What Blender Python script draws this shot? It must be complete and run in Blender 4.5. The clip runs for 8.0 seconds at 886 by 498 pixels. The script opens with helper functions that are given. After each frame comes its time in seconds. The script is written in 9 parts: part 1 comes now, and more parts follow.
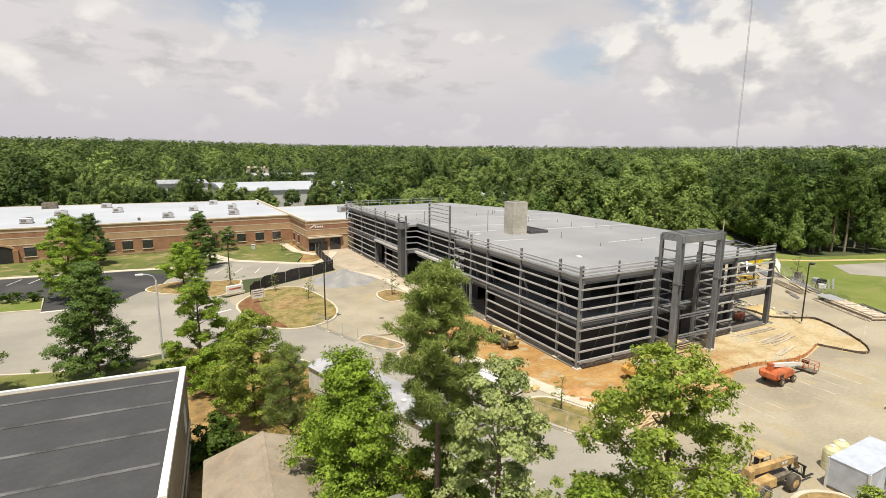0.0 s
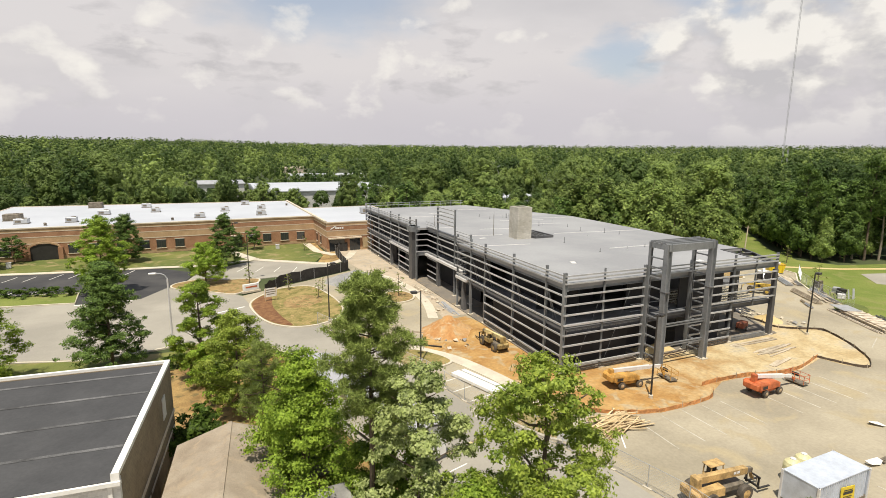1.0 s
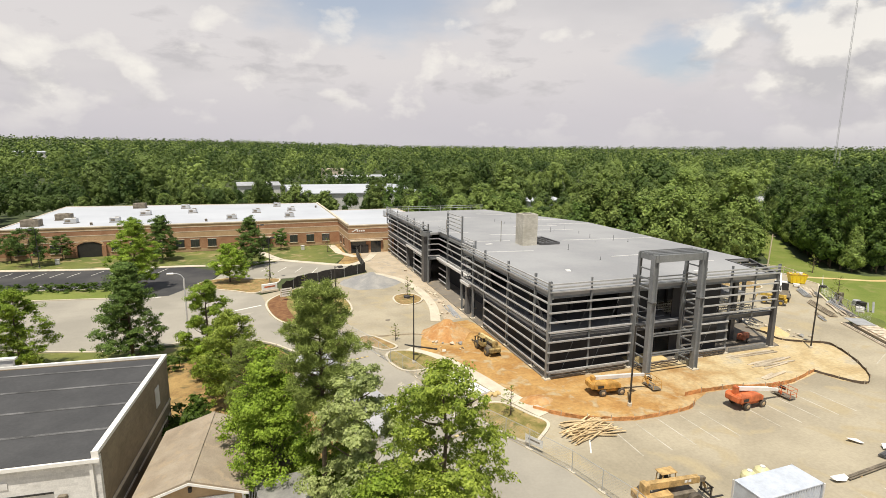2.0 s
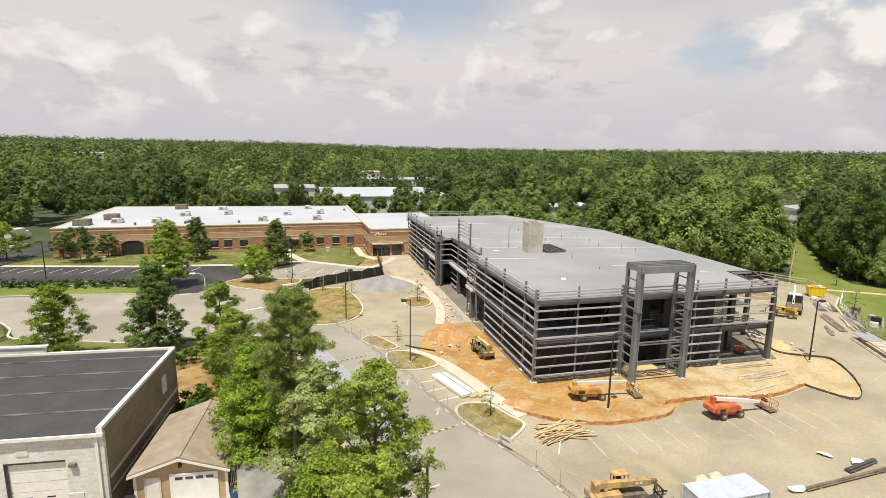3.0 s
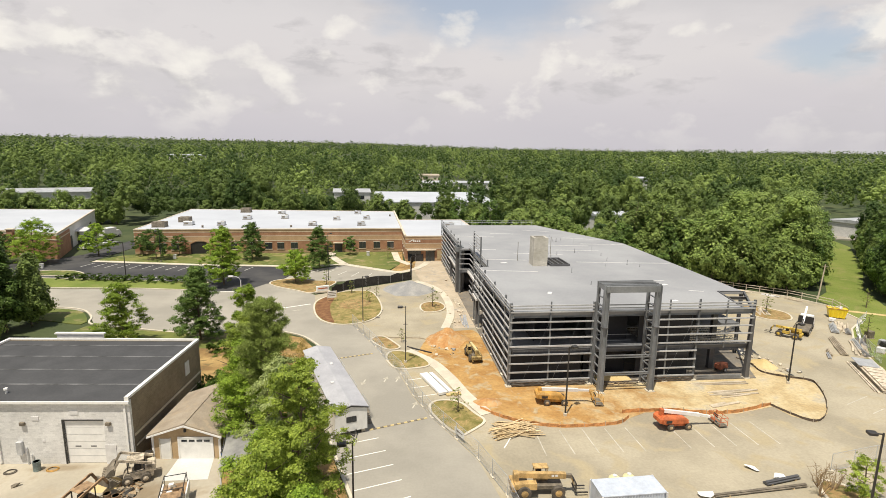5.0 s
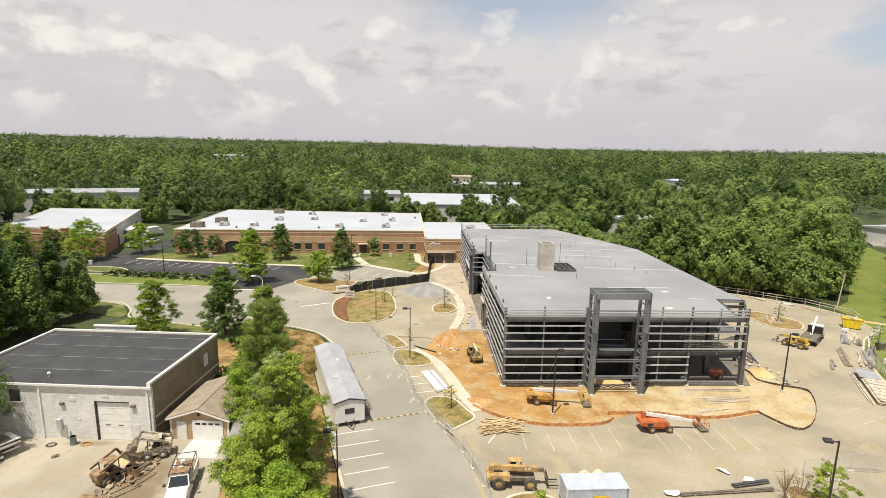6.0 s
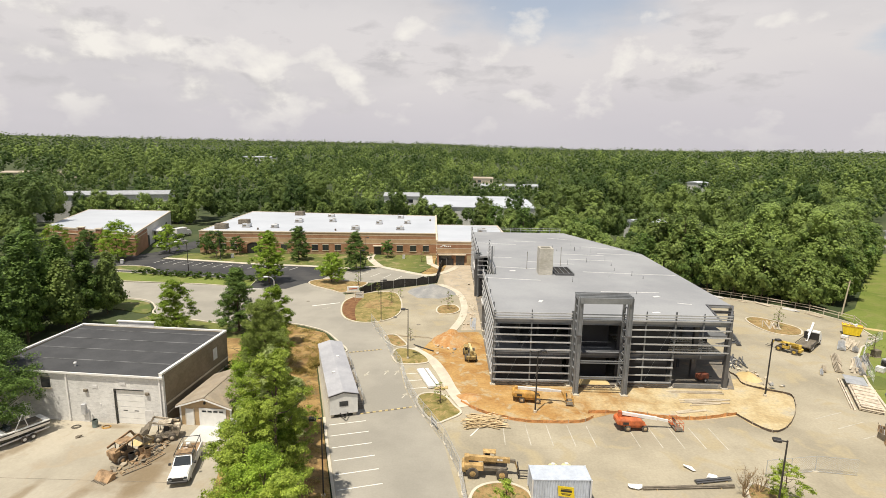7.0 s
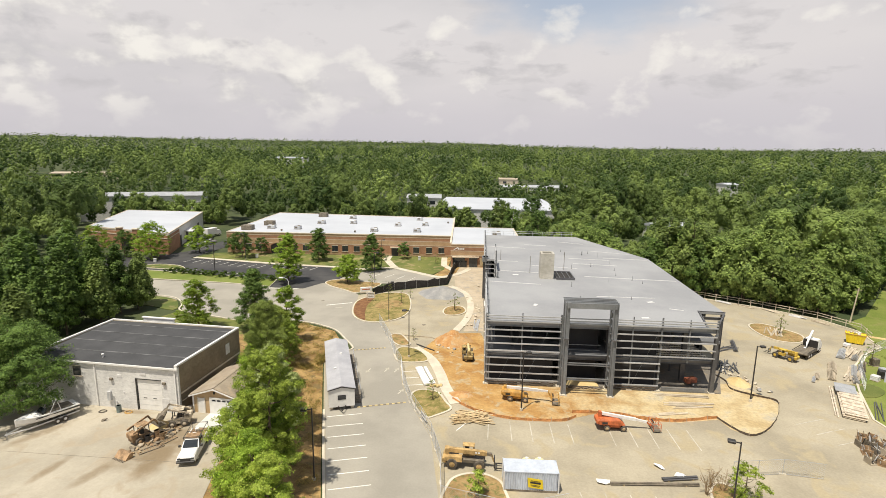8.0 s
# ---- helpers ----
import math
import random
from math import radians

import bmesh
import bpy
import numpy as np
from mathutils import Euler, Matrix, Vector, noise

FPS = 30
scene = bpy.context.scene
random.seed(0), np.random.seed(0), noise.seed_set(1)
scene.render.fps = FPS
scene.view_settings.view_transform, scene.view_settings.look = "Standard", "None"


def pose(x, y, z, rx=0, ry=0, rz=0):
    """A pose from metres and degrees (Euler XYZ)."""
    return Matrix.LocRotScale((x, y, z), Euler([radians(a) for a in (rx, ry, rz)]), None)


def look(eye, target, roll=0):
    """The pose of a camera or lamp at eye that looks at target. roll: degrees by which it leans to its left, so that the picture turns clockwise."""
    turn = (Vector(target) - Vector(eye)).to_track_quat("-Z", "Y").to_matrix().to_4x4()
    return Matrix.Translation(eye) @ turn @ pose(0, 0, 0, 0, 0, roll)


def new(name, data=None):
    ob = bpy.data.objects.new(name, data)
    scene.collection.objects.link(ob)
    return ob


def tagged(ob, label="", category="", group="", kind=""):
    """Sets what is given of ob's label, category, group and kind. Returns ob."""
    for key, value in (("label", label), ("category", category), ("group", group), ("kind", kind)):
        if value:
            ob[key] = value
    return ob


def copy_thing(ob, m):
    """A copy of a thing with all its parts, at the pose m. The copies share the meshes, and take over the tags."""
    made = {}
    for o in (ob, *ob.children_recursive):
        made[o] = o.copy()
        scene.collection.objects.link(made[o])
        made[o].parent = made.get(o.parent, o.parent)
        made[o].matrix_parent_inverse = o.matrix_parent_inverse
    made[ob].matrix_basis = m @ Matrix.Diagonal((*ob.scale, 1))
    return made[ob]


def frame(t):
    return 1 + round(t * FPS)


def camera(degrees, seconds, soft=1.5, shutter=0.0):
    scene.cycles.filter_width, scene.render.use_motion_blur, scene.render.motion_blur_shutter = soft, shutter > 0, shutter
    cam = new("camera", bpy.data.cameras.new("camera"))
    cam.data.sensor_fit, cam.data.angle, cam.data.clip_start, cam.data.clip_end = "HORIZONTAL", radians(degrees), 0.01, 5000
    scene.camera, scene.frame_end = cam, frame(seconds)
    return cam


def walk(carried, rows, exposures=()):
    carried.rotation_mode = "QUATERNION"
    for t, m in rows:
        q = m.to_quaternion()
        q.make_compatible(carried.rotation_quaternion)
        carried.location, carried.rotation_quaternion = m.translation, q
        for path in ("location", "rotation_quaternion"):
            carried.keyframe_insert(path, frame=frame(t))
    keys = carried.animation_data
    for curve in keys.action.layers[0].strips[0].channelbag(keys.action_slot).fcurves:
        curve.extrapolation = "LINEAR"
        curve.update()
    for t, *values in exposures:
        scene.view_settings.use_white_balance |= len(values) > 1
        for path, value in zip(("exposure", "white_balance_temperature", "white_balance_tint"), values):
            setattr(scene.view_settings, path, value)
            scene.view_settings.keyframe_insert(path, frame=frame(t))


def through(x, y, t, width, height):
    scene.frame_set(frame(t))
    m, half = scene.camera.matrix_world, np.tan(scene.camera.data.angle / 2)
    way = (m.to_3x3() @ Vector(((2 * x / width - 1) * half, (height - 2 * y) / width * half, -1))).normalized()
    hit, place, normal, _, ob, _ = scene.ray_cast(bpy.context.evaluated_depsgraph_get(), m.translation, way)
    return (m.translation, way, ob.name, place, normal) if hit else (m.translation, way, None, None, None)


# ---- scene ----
cam = camera(80.8, 8.0, soft=0.3)
PATH = [
    (0, (3.499, 2.535, 22.783), (4.413, 4.277, 22.422), 0.4),
    (0.5, (5.596, 0.54, 23.373), (6.439, 2.317, 23.009), 0.3),
    (1, (7.723, -1.657, 23.819), (8.499, 0.15, 23.455), 0.4),
    (2.5, (14.089, -8.138, 25.773), (14.646, -6.251, 25.411), 0.6),
    (3, (16.127, -10.603, 26.468), (16.613, -8.697, 26.109), 0.8),
    (3.5, (18.166, -13.053, 27.293), (18.586, -11.13, 26.935), 0.9),
    (4, (20.162, -15.195, 28.11), (20.511, -13.26, 27.746), 0.9),
    (4.5, (22.383, -17.634, 29.127), (22.678, -15.69, 28.763), 0.9),
    (6, (29.358, -24.526, 31.898), (29.442, -22.563, 31.529), 1.0),
    (6.5, (31.59, -26.589, 32.664), (31.629, -24.625, 32.293), 0.9),
    (7, (34.057, -28.759, 33.456), (34.037, -26.793, 33.086), 0.9),
    (7.5, (36.342, -30.819, 34.446), (36.272, -28.855, 34.073), 0.9),
    (8, (39.404, -32.84, 35.349), (39.265, -30.88, 34.974), 0.8),
]
walk(cam, [(t, look(eye, target, roll)) for t, eye, target, roll in PATH], [(0, 0.06, 6930, 9), (8, 0.06, 6930, 9)])

# ---- daylight ----
SUN_FROM = Vector((-0.20, -0.285, 0.94)).normalized()
world = bpy.data.worlds.new("sky")
scene.world = world
world.use_nodes = True


def build_sky():
    nt = world.node_tree
    nt.nodes.clear()
    N, L = nt.nodes.new, nt.links.new
    out = N("ShaderNodeOutputWorld")
    sky = N("ShaderNodeTexSky")
    sky.sky_type = "NISHITA"
    sky.sun_disc = False
    sky.sun_elevation = math.asin(SUN_FROM.z)
    sky.sun_rotation = math.atan2(SUN_FROM.x, SUN_FROM.y)
    sky.air_density, sky.dust_density = 1.0, 2.5
    clear = N("ShaderNodeBackground")
    clear.inputs[1].default_value = 0.15
    L(sky.outputs[0], clear.inputs[0])
    co = N("ShaderNodeTexCoord")
    flat = N("ShaderNodeVectorMath")
    flat.operation = "MULTIPLY"
    flat.inputs[1].default_value = (1, 1, 2.6)
    L(co.outputs["Generated"], flat.inputs[0])

    def noise_at(scale, detail, rough, shift, dist=0.0, tall=1.0):
        m = N("ShaderNodeMapping")
        m.inputs["Location"].default_value = shift
        m.inputs["Scale"].default_value = (1, 1, tall)
        L(flat.outputs[0], m.inputs[0])
        n = N("ShaderNodeTexNoise")
        n.inputs["Scale"].default_value = scale
        n.inputs["Detail"].default_value = detail
        n.inputs["Roughness"].default_value = rough
        n.inputs["Distortion"].default_value = dist
        L(m.outputs[0], n.inputs[0])
        return n

    def ramp(src, stops):
        r = N("ShaderNodeValToRGB")
        el = r.color_ramp.elements
        el[0].position, el[0].color = stops[0][0], (*stops[0][1], 1)
        el[1].position, el[1].color = stops[-1][0], (*stops[-1][1], 1)
        for p, c in stops[1:-1]:
            e = el.new(p)
            e.color = (*c, 1)
        L(src, r.inputs[0])
        return r

    def math2(op, a, b):
        n = N("ShaderNodeMath")
        n.operation = op
        for k, v in ((0, a), (1, b)):
            if isinstance(v, float):
                n.inputs[k].default_value = v
            else:
                L(v, n.inputs[k])
        return n.outputs[0]

    # directions pushed about by noise give every cloud edge its billows
    wob = noise_at(8.0, 7, 0.55, (5.1, 0.7, 0.2))
    off = N("ShaderNodeVectorMath")
    off.operation = "MULTIPLY_ADD"
    off.inputs[1].default_value, off.inputs[2].default_value = (0.16, 0.16, 0.10), (-0.08, -0.08, -0.05)
    L(wob.outputs["Color"], off.inputs[0])
    pushed = N("ShaderNodeVectorMath")
    L(co.outputs["Generated"], pushed.inputs[0])
    L(off.outputs[0], pushed.inputs[1])
    FLAT = 2.2  # clouds lie flat: wider than high
    low_lying = N("ShaderNodeVectorMath")
    low_lying.operation = "MULTIPLY"
    low_lying.inputs[1].default_value = (1, 1, FLAT)
    L(pushed.outputs[0], low_lying.inputs[0])
    unit = N("ShaderNodeVectorMath")
    unit.operation = "NORMALIZE"
    L(low_lying.outputs[0], unit.inputs[0])

    def towards(d, inner, outer):
        """1 near a direction of the sky, falling to 0 further off."""
        dt = N("ShaderNodeVectorMath")
        dt.operation = "DOT_PRODUCT"
        v = Vector((d[0], d[1], FLAT * d[2])).normalized()
        dt.inputs[1].default_value = v
        L(unit.outputs[0], dt.inputs[0])
        mp = N("ShaderNodeMapRange")
        mp.interpolation_type = "SMOOTHSTEP"
        mp.inputs[1].default_value, mp.inputs[2].default_value = math.cos(radians(outer)), math.cos(radians(inner))
        L(dt.outputs["Value"], mp.inputs[0])
        return mp.outputs[0]

    def mix_to(fac, base, colour):
        m = N("ShaderNodeMix")
        m.data_type = "RGBA"
        L(fac, m.inputs[0])
        L(base, m.inputs[6])
        if isinstance(colour, tuple):
            m.inputs[7].default_value = (*colour, 1)
        else:
            L(colour, m.inputs[7])
        return m.outputs[2]

    # a thin high veil, mauve at the horizon and warm white above
    sep = N("ShaderNodeSeparateXYZ")
    L(co.outputs["Generated"], sep.inputs[0])
    veil = noise_at(2.4, 4, 0.45, (1.3, 0.4, 0.0), 0.3)
    height = math2("MULTIPLY_ADD", veil.outputs[0], 0.12)
    nt.nodes[-1].inputs[2].default_value = -0.06
    height = math2("ADD", sep.outputs["Z"], height)
    base = ramp(height, [(0.0, (0.588, 0.578, 0.65)), (0.07, (0.632, 0.618, 0.68)), (0.15, (0.715, 0.70, 0.738)), (0.22, (0.71, 0.70, 0.742)), (0.34, (0.60, 0.61, 0.66)), (0.62, (0.27, 0.33, 0.46))]).outputs[0]
    # broad soft grey undersides
    streak = noise_at(3.2, 5, 0.5, (7.3, 2.1, 0.4), 0.2)
    base = mix_to(ramp(streak.outputs[0], [(0.50, (0, 0, 0)), (0.78, (0.7, 0.7, 0.7))]).outputs[0], base, (0.545, 0.547, 0.60))
    # small flat grey cloudlets strewn under the veil
    drift = noise_at(9.0, 6, 0.55, (3.7, 5.5, 2.3), 0.2)
    mid_air = ramp(sep.outputs["Z"], [(0.06, (0, 0, 0)), (0.10, (1, 1, 1)), (0.20, (1, 1, 1)), (0.26, (0.2, 0.2, 0.2))]).outputs[0]
    drift_fac = math2("MULTIPLY", ramp(drift.outputs[0], [(0.57, (0, 0, 0)), (0.68, (0.85, 0.85, 0.85))]).outputs[0], mid_air)
    base = mix_to(drift_fac, base, (0.55, 0.545, 0.588))
    # heaped clouds: lit heads over grey feet, in a bank to the west and a tall mass to the east
    puffs = noise_at(11.0, 7, 0.52, (0.6, 3.1, 0.0), 0.1, 0.6)
    above = noise_at(11.0, 7, 0.52, (0.6, 3.1, 0.085), 0.1, 0.6)
    east = towards((0.885, 0.44, 0.135), 13.0, 23.0)
    west = towards((-0.57, 0.81, 0.09), 8.0, 36.0)
    low = ramp(sep.outputs["Z"], [(0.02, (0, 0, 0)), (0.06, (1, 1, 1)), (0.16, (1, 1, 1)), (0.24, (0.2, 0.2, 0.2))]).outputs[0]
    heap_ = math2("ADD", puffs.outputs[0], math2("MULTIPLY", east, 0.22))
    heap_ = math2("SUBTRACT", heap_, 0.03)
    heap_ = math2("ADD", heap_, math2("MULTIPLY", math2("MULTIPLY", west, low), 0.11))
    white = ramp(heap_, [(0.545, (0, 0, 0)), (0.61, (0.42, 0.42, 0.42)), (0.72, (0.92, 0.92, 0.92))]).outputs[0]
    clear_of_haze = ramp(sep.outputs["Z"], [(0.02, (0.15, 0.15, 0.15)), (0.11, (1, 1, 1))]).outputs[0]
    white = math2("MULTIPLY", white, clear_of_haze)
    lift = math2("SUBTRACT", puffs.outputs[0], above.outputs[0])
    shade = N("ShaderNodeMapRange")
    shade.inputs[1].default_value, shade.inputs[2].default_value = -0.13, 0.13
    L(lift, shade.inputs[0])
    head = ramp(shade.outputs[0], [(0.12, (0.55, 0.55, 0.595)), (0.5, (0.705, 0.70, 0.715)), (0.85, (0.90, 0.89, 0.88))]).outputs[0]
    # soft clear gaps in the veil, which the heaps cover again
    hole = math2("MAXIMUM", towards((0.652, 0.740, 0.160), 0.0, 6.0), towards((0.775, 0.585, 0.245), 0.5, 9.0))
    hole = math2("MAXIMUM", hole, towards((0.165, 0.945, 0.285), 2.0, 13.0))
    open_sky = math2("MULTIPLY", hole, 0.62)
    mask = math2("SUBTRACT", 1.0, math2("MULTIPLY", open_sky, math2("SUBTRACT", 1.0, white)))
    lit_sky = mix_to(white, base, head)
    cloud = N("ShaderNodeBackground")
    cloud.inputs[1].default_value = 0.96
    L(lit_sky, cloud.inputs[0])
    mix = N("ShaderNodeMixShader")
    L(mask, mix.inputs[0])
    L(clear.outputs[0], mix.inputs[1])
    L(cloud.outputs[0], mix.inputs[2])
    L(mix.outputs[0], out.inputs[0])


build_sky()
sun_data = bpy.data.lights.new("sun", "SUN")
sun_data.energy, sun_data.angle, sun_data.color = 5.0, radians(0.6), (1.0, 0.95, 0.86)
sun = new("sun", sun_data)
sun.matrix_world = look(SUN_FROM * 300, (0, 0, 0))
scene.view_settings.exposure = 0.0


# ---- mesh helpers ----
class Shape:
    """Collects vertices and faces of one mesh."""

    def __init__(self):
        self.v, self.f = [], []

    def add(self, vs, fs):
        n = len(self.v)
        self.v += [tuple(p) for p in vs]
        self.f += [tuple(i + n for i in f) for f in fs]
        return self

    def box(self, x0, x1, y0, y1, z0, z1):
        vs = [(x, y, z) for z in (z0, z1) for y in (y0, y1) for x in (x0, x1)]
        return self.add(vs, [(0, 2, 3, 1), (4, 5, 7, 6), (0, 1, 5, 4), (1, 3, 7, 5), (3, 2, 6, 7), (2, 0, 4, 6)])

    def bar(self, p, q, w, h, up=(0, 0, 1)):
        """A box from p to q, w wide and h high."""
        p, q, up = Vector(p), Vector(q), Vector(up)
        d = (q - p).normalized()
        if abs(d.dot(up)) > 0.98:
            up = Vector((1, 0, 0))
        s = d.cross(up).normalized()
        u = s.cross(d)
        vs = [e + s * a * w / 2 + u * b * h / 2 for e in (p, q) for b in (-1, 1) for a in (-1, 1)]
        return self.add(vs, [(0, 1, 3, 2), (4, 6, 7, 5), (0, 4, 5, 1), (1, 5, 7, 3), (3, 7, 6, 2), (2, 6, 4, 0)])

    def ibeam(self, p, q, w, h, t=0.05, up=(0, 0, 1)):
        """A rolled steel section: two flanges and a web in one profile."""
        p, q, up = Vector(p), Vector(q), Vector(up)
        d = (q - p).normalized()
        if abs(d.dot(up)) > 0.98:
            up = Vector((1, 0, 0))
        s = d.cross(up).normalized()
        u = s.cross(d)
        a, b, c, e = w / 2, h / 2, t / 2, h / 2 - t
        line = [(-a, -b), (a, -b), (a, -e), (c, -e), (c, e), (a, e), (a, b), (-a, b), (-a, e), (-c, e), (-c, -e), (-a, -e)]
        vs = [o + s * x + u * y for o in (p, q) for x, y in line]
        sides = [(k, (k + 1) % 12, 12 + (k + 1) % 12, 12 + k) for k in range(12)]
        return self.add(vs, sides + [tuple(range(11, -1, -1)), tuple(range(12, 24))])

    def tube(self, p, q, r0, r1=None, n=8):
        p, q = Vector(p), Vector(q)
        r1 = r0 if r1 is None else r1
        d = (q - p).normalized()
        a = d.orthogonal().normalized()
        b = d.cross(a)
        vs = [e + (a * math.cos(k) + b * math.sin(k)) * r for e, r in ((p, r0), (q, r1)) for k in [2 * math.pi * i / n for i in range(n)]]
        fs = [(i, (i + 1) % n, n + (i + 1) % n, n + i) for i in range(n)]
        return self.add(vs, fs + [tuple(range(n - 1, -1, -1)), tuple(range(n, 2 * n))])

    def prism(self, pts, z0, z1):
        a = sum(p[0] * q[1] - q[0] * p[1] for p, q in zip(pts, pts[1:] + pts[:1]))
        if a < 0:
            pts = pts[::-1]
        n = len(pts)
        vs = [(p[0], p[1], z0) for p in pts] + [(p[0], p[1], z1) for p in pts]
        fs = [(i, (i + 1) % n, n + (i + 1) % n, n + i) for i in range(n)]
        return self.add(vs, fs + [tuple(range(n - 1, -1, -1)), tuple(range(n, 2 * n))])

    def profile(self, pts, x0, x1):
        """A closed outline in y and z, drawn out along x."""
        n = len(pts)
        vs = [(x, y, z) for x in (x0, x1) for y, z in pts]
        fs = [(i, (i + 1) % n, n + (i + 1) % n, n + i) for i in range(n)]
        return self.add(vs, fs + [tuple(range(n - 1, -1, -1)), tuple(range(n, 2 * n))])

    def outline(self, pts, y0, y1):
        """A closed outline in x and z, drawn out along y."""
        n = len(pts)
        vs = [(x, y, z) for y in (y0, y1) for x, z in pts]
        fs = [(i, (i + 1) % n, n + (i + 1) % n, n + i) for i in range(n)]
        return self.add(vs, fs + [tuple(range(n - 1, -1, -1)), tuple(range(n, 2 * n))])

    def ribbon(self, pts, w, z0, z1, closed=False):
        """A strip of width w along a line of points."""
        n = len(pts)
        P = [Vector((p[0], p[1], 0)) for p in pts]
        rings = []
        for i in range(n):
            a = P[i - 1] if (i or closed) else P[i]
            b = P[(i + 1) % n] if (i < n - 1 or closed) else P[i]
            d = (b - a).normalized()
            s = Vector((-d.y, d.x, 0)) * w / 2
            rings.append([(P[i] + s).to_tuple()[:2] + (z0,), (P[i] + s).to_tuple()[:2] + (z1,), (P[i] - s).to_tuple()[:2] + (z1,), (P[i] - s).to_tuple()[:2] + (z0,)])
        vs = [v for r in rings for v in r]
        fs = []
        for i in range(n if closed else n - 1):
            j = (i + 1) % n
            fs += [(4 * i + k, 4 * i + (k + 1) % 4, 4 * j + (k + 1) % 4, 4 * j + k) for k in range(4)]
        if not closed:
            fs += [(3, 2, 1, 0), (4 * n - 4, 4 * n - 3, 4 * n - 2, 4 * n - 1)]
        return self.add(vs, fs)

    def hull(self, pts):
        """The convex body round some points."""
        bm = bmesh.new()
        for p in pts:
            bm.verts.new(p)
        bmesh.ops.convex_hull(bm, input=bm.verts)
        bmesh.ops.delete(bm, geom=[v for v in bm.verts if not v.link_faces], context="VERTS")
        bm.verts.index_update()
        self.add([v.co for v in bm.verts], [[v.index for v in f.verts] for f in bm.faces])
        bm.free()
        return self

    def rbox(self, x0, x1, y0, y1, z0, z1, c=0.06):
        """A box with chamfered edges."""
        pts = []
        for x, sx in ((x0, 1), (x1, -1)):
            for y, sy in ((y0, 1), (y1, -1)):
                for z, sz in ((z0, 1), (z1, -1)):
                    pts += [(x, y + sy * c, z + sz * c), (x + sx * c, y, z + sz * c), (x + sx * c, y + sy * c, z)]
        return self.hull(pts)

    def lathe(self, axis_p, axis_d, rows, n=14):
        """A turned body: rows of (distance along the axis, radius)."""
        p, d = Vector(axis_p), Vector(axis_d).normalized()
        a = d.orthogonal().normalized()
        b = d.cross(a)
        vs, fs = [], []
        for s, r in rows:
            vs += [p + d * s + (a * math.cos(2 * math.pi * i / n) + b * math.sin(2 * math.pi * i / n)) * max(r, 0.001) for i in range(n)]
        for k in range(len(rows) - 1):
            fs += [(k * n + i, k * n + (i + 1) % n, (k + 1) * n + (i + 1) % n, (k + 1) * n + i) for i in range(n)]
        fs += [tuple(range(n - 1, -1, -1)), tuple(range((len(rows) - 1) * n, len(rows) * n))]
        return self.add(vs, fs)

    def mesh(self, name, origin=(0, 0, 0)):
        me = bpy.data.meshes.new(name)
        o = Vector(origin)
        me.from_pydata([Vector(v) - o for v in self.v], [], self.f)
        me.validate()
        return me


BASE = {}


def thing(name, label, category, at=(0, 0, 0), turn=0.0, group="", kind="", in_world=False):
    """An Empty at a thing's base. in_world: its parts are given in the world's metres, else in its own."""
    ob = new(name)
    ob.empty_display_size = 0.3
    ob.matrix_basis = pose(at[0], at[1], at[2], 0, 0, turn)
    BASE[ob.name] = Vector(at) if in_world else Vector((0, 0, 0))
    return tagged(ob, label, category, group, kind)


def part(name, shape, material, parent, label="", smooth=False, at=None):
    """One mesh object under a thing or a part."""
    root = parent if parent.parent is None else parent.parent
    off = BASE.get(root.name, Vector((0, 0, 0)))
    ob = new(name, shape.mesh(name, off))
    ob.data.materials.append(material)
    if smooth:
        for p in ob.data.polygons:
            p.use_smooth = True
    ob.parent = parent
    if label:
        ob["label"] = label
    return ob


def piece(name, data, parent, place):
    """A repeat that shares its mesh."""
    ob = new(name, data)
    ob.parent = parent
    ob.matrix_basis = place
    return ob


def setting(name, shape, material, label="", category="", smooth=False, parent=None):
    ob = new(name, shape.mesh(name))
    ob.data.materials.append(material)
    if smooth:
        for p in ob.data.polygons:
            p.use_smooth = True
    if parent:
        ob.parent = parent
        return ob
    return tagged(ob, label, category, "", "structure")


def solid(name, shape, material, label, category, at=(0, 0, 0), turn=0.0, group="", kind="", smooth=False):
    """A thing that is one plain mesh."""
    ob = new(name, shape.mesh(name))
    ob.data.materials.append(material)
    ob.matrix_basis = pose(at[0], at[1], at[2], 0, 0, turn)
    if smooth:
        for p in ob.data.polygons:
            p.use_smooth = True
    return tagged(ob, label, category, group, kind)


def curve(pts, closed=False, n=5):
    """A smooth line through points."""
    P = [Vector((*p, 0)) if len(p) == 2 else Vector(p) for p in pts]
    k = len(P)
    out = []
    for i in range(k if closed else k - 1):
        a = P[i - 1] if (i or closed) else P[i]
        b, c = P[i], P[(i + 1) % k]
        d = P[(i + 2) % k] if (i + 2 < k or closed) else c
        for j in range(n):
            u = j / n
            out.append(0.5 * ((2 * b) + (c - a) * u + (2 * a - 5 * b + 4 * c - d) * u * u + (3 * b - 3 * c + d - a) * u ** 3))
    if not closed:
        out.append(P[-1])
    return [tuple(p)[:len(pts[0])] for p in out]


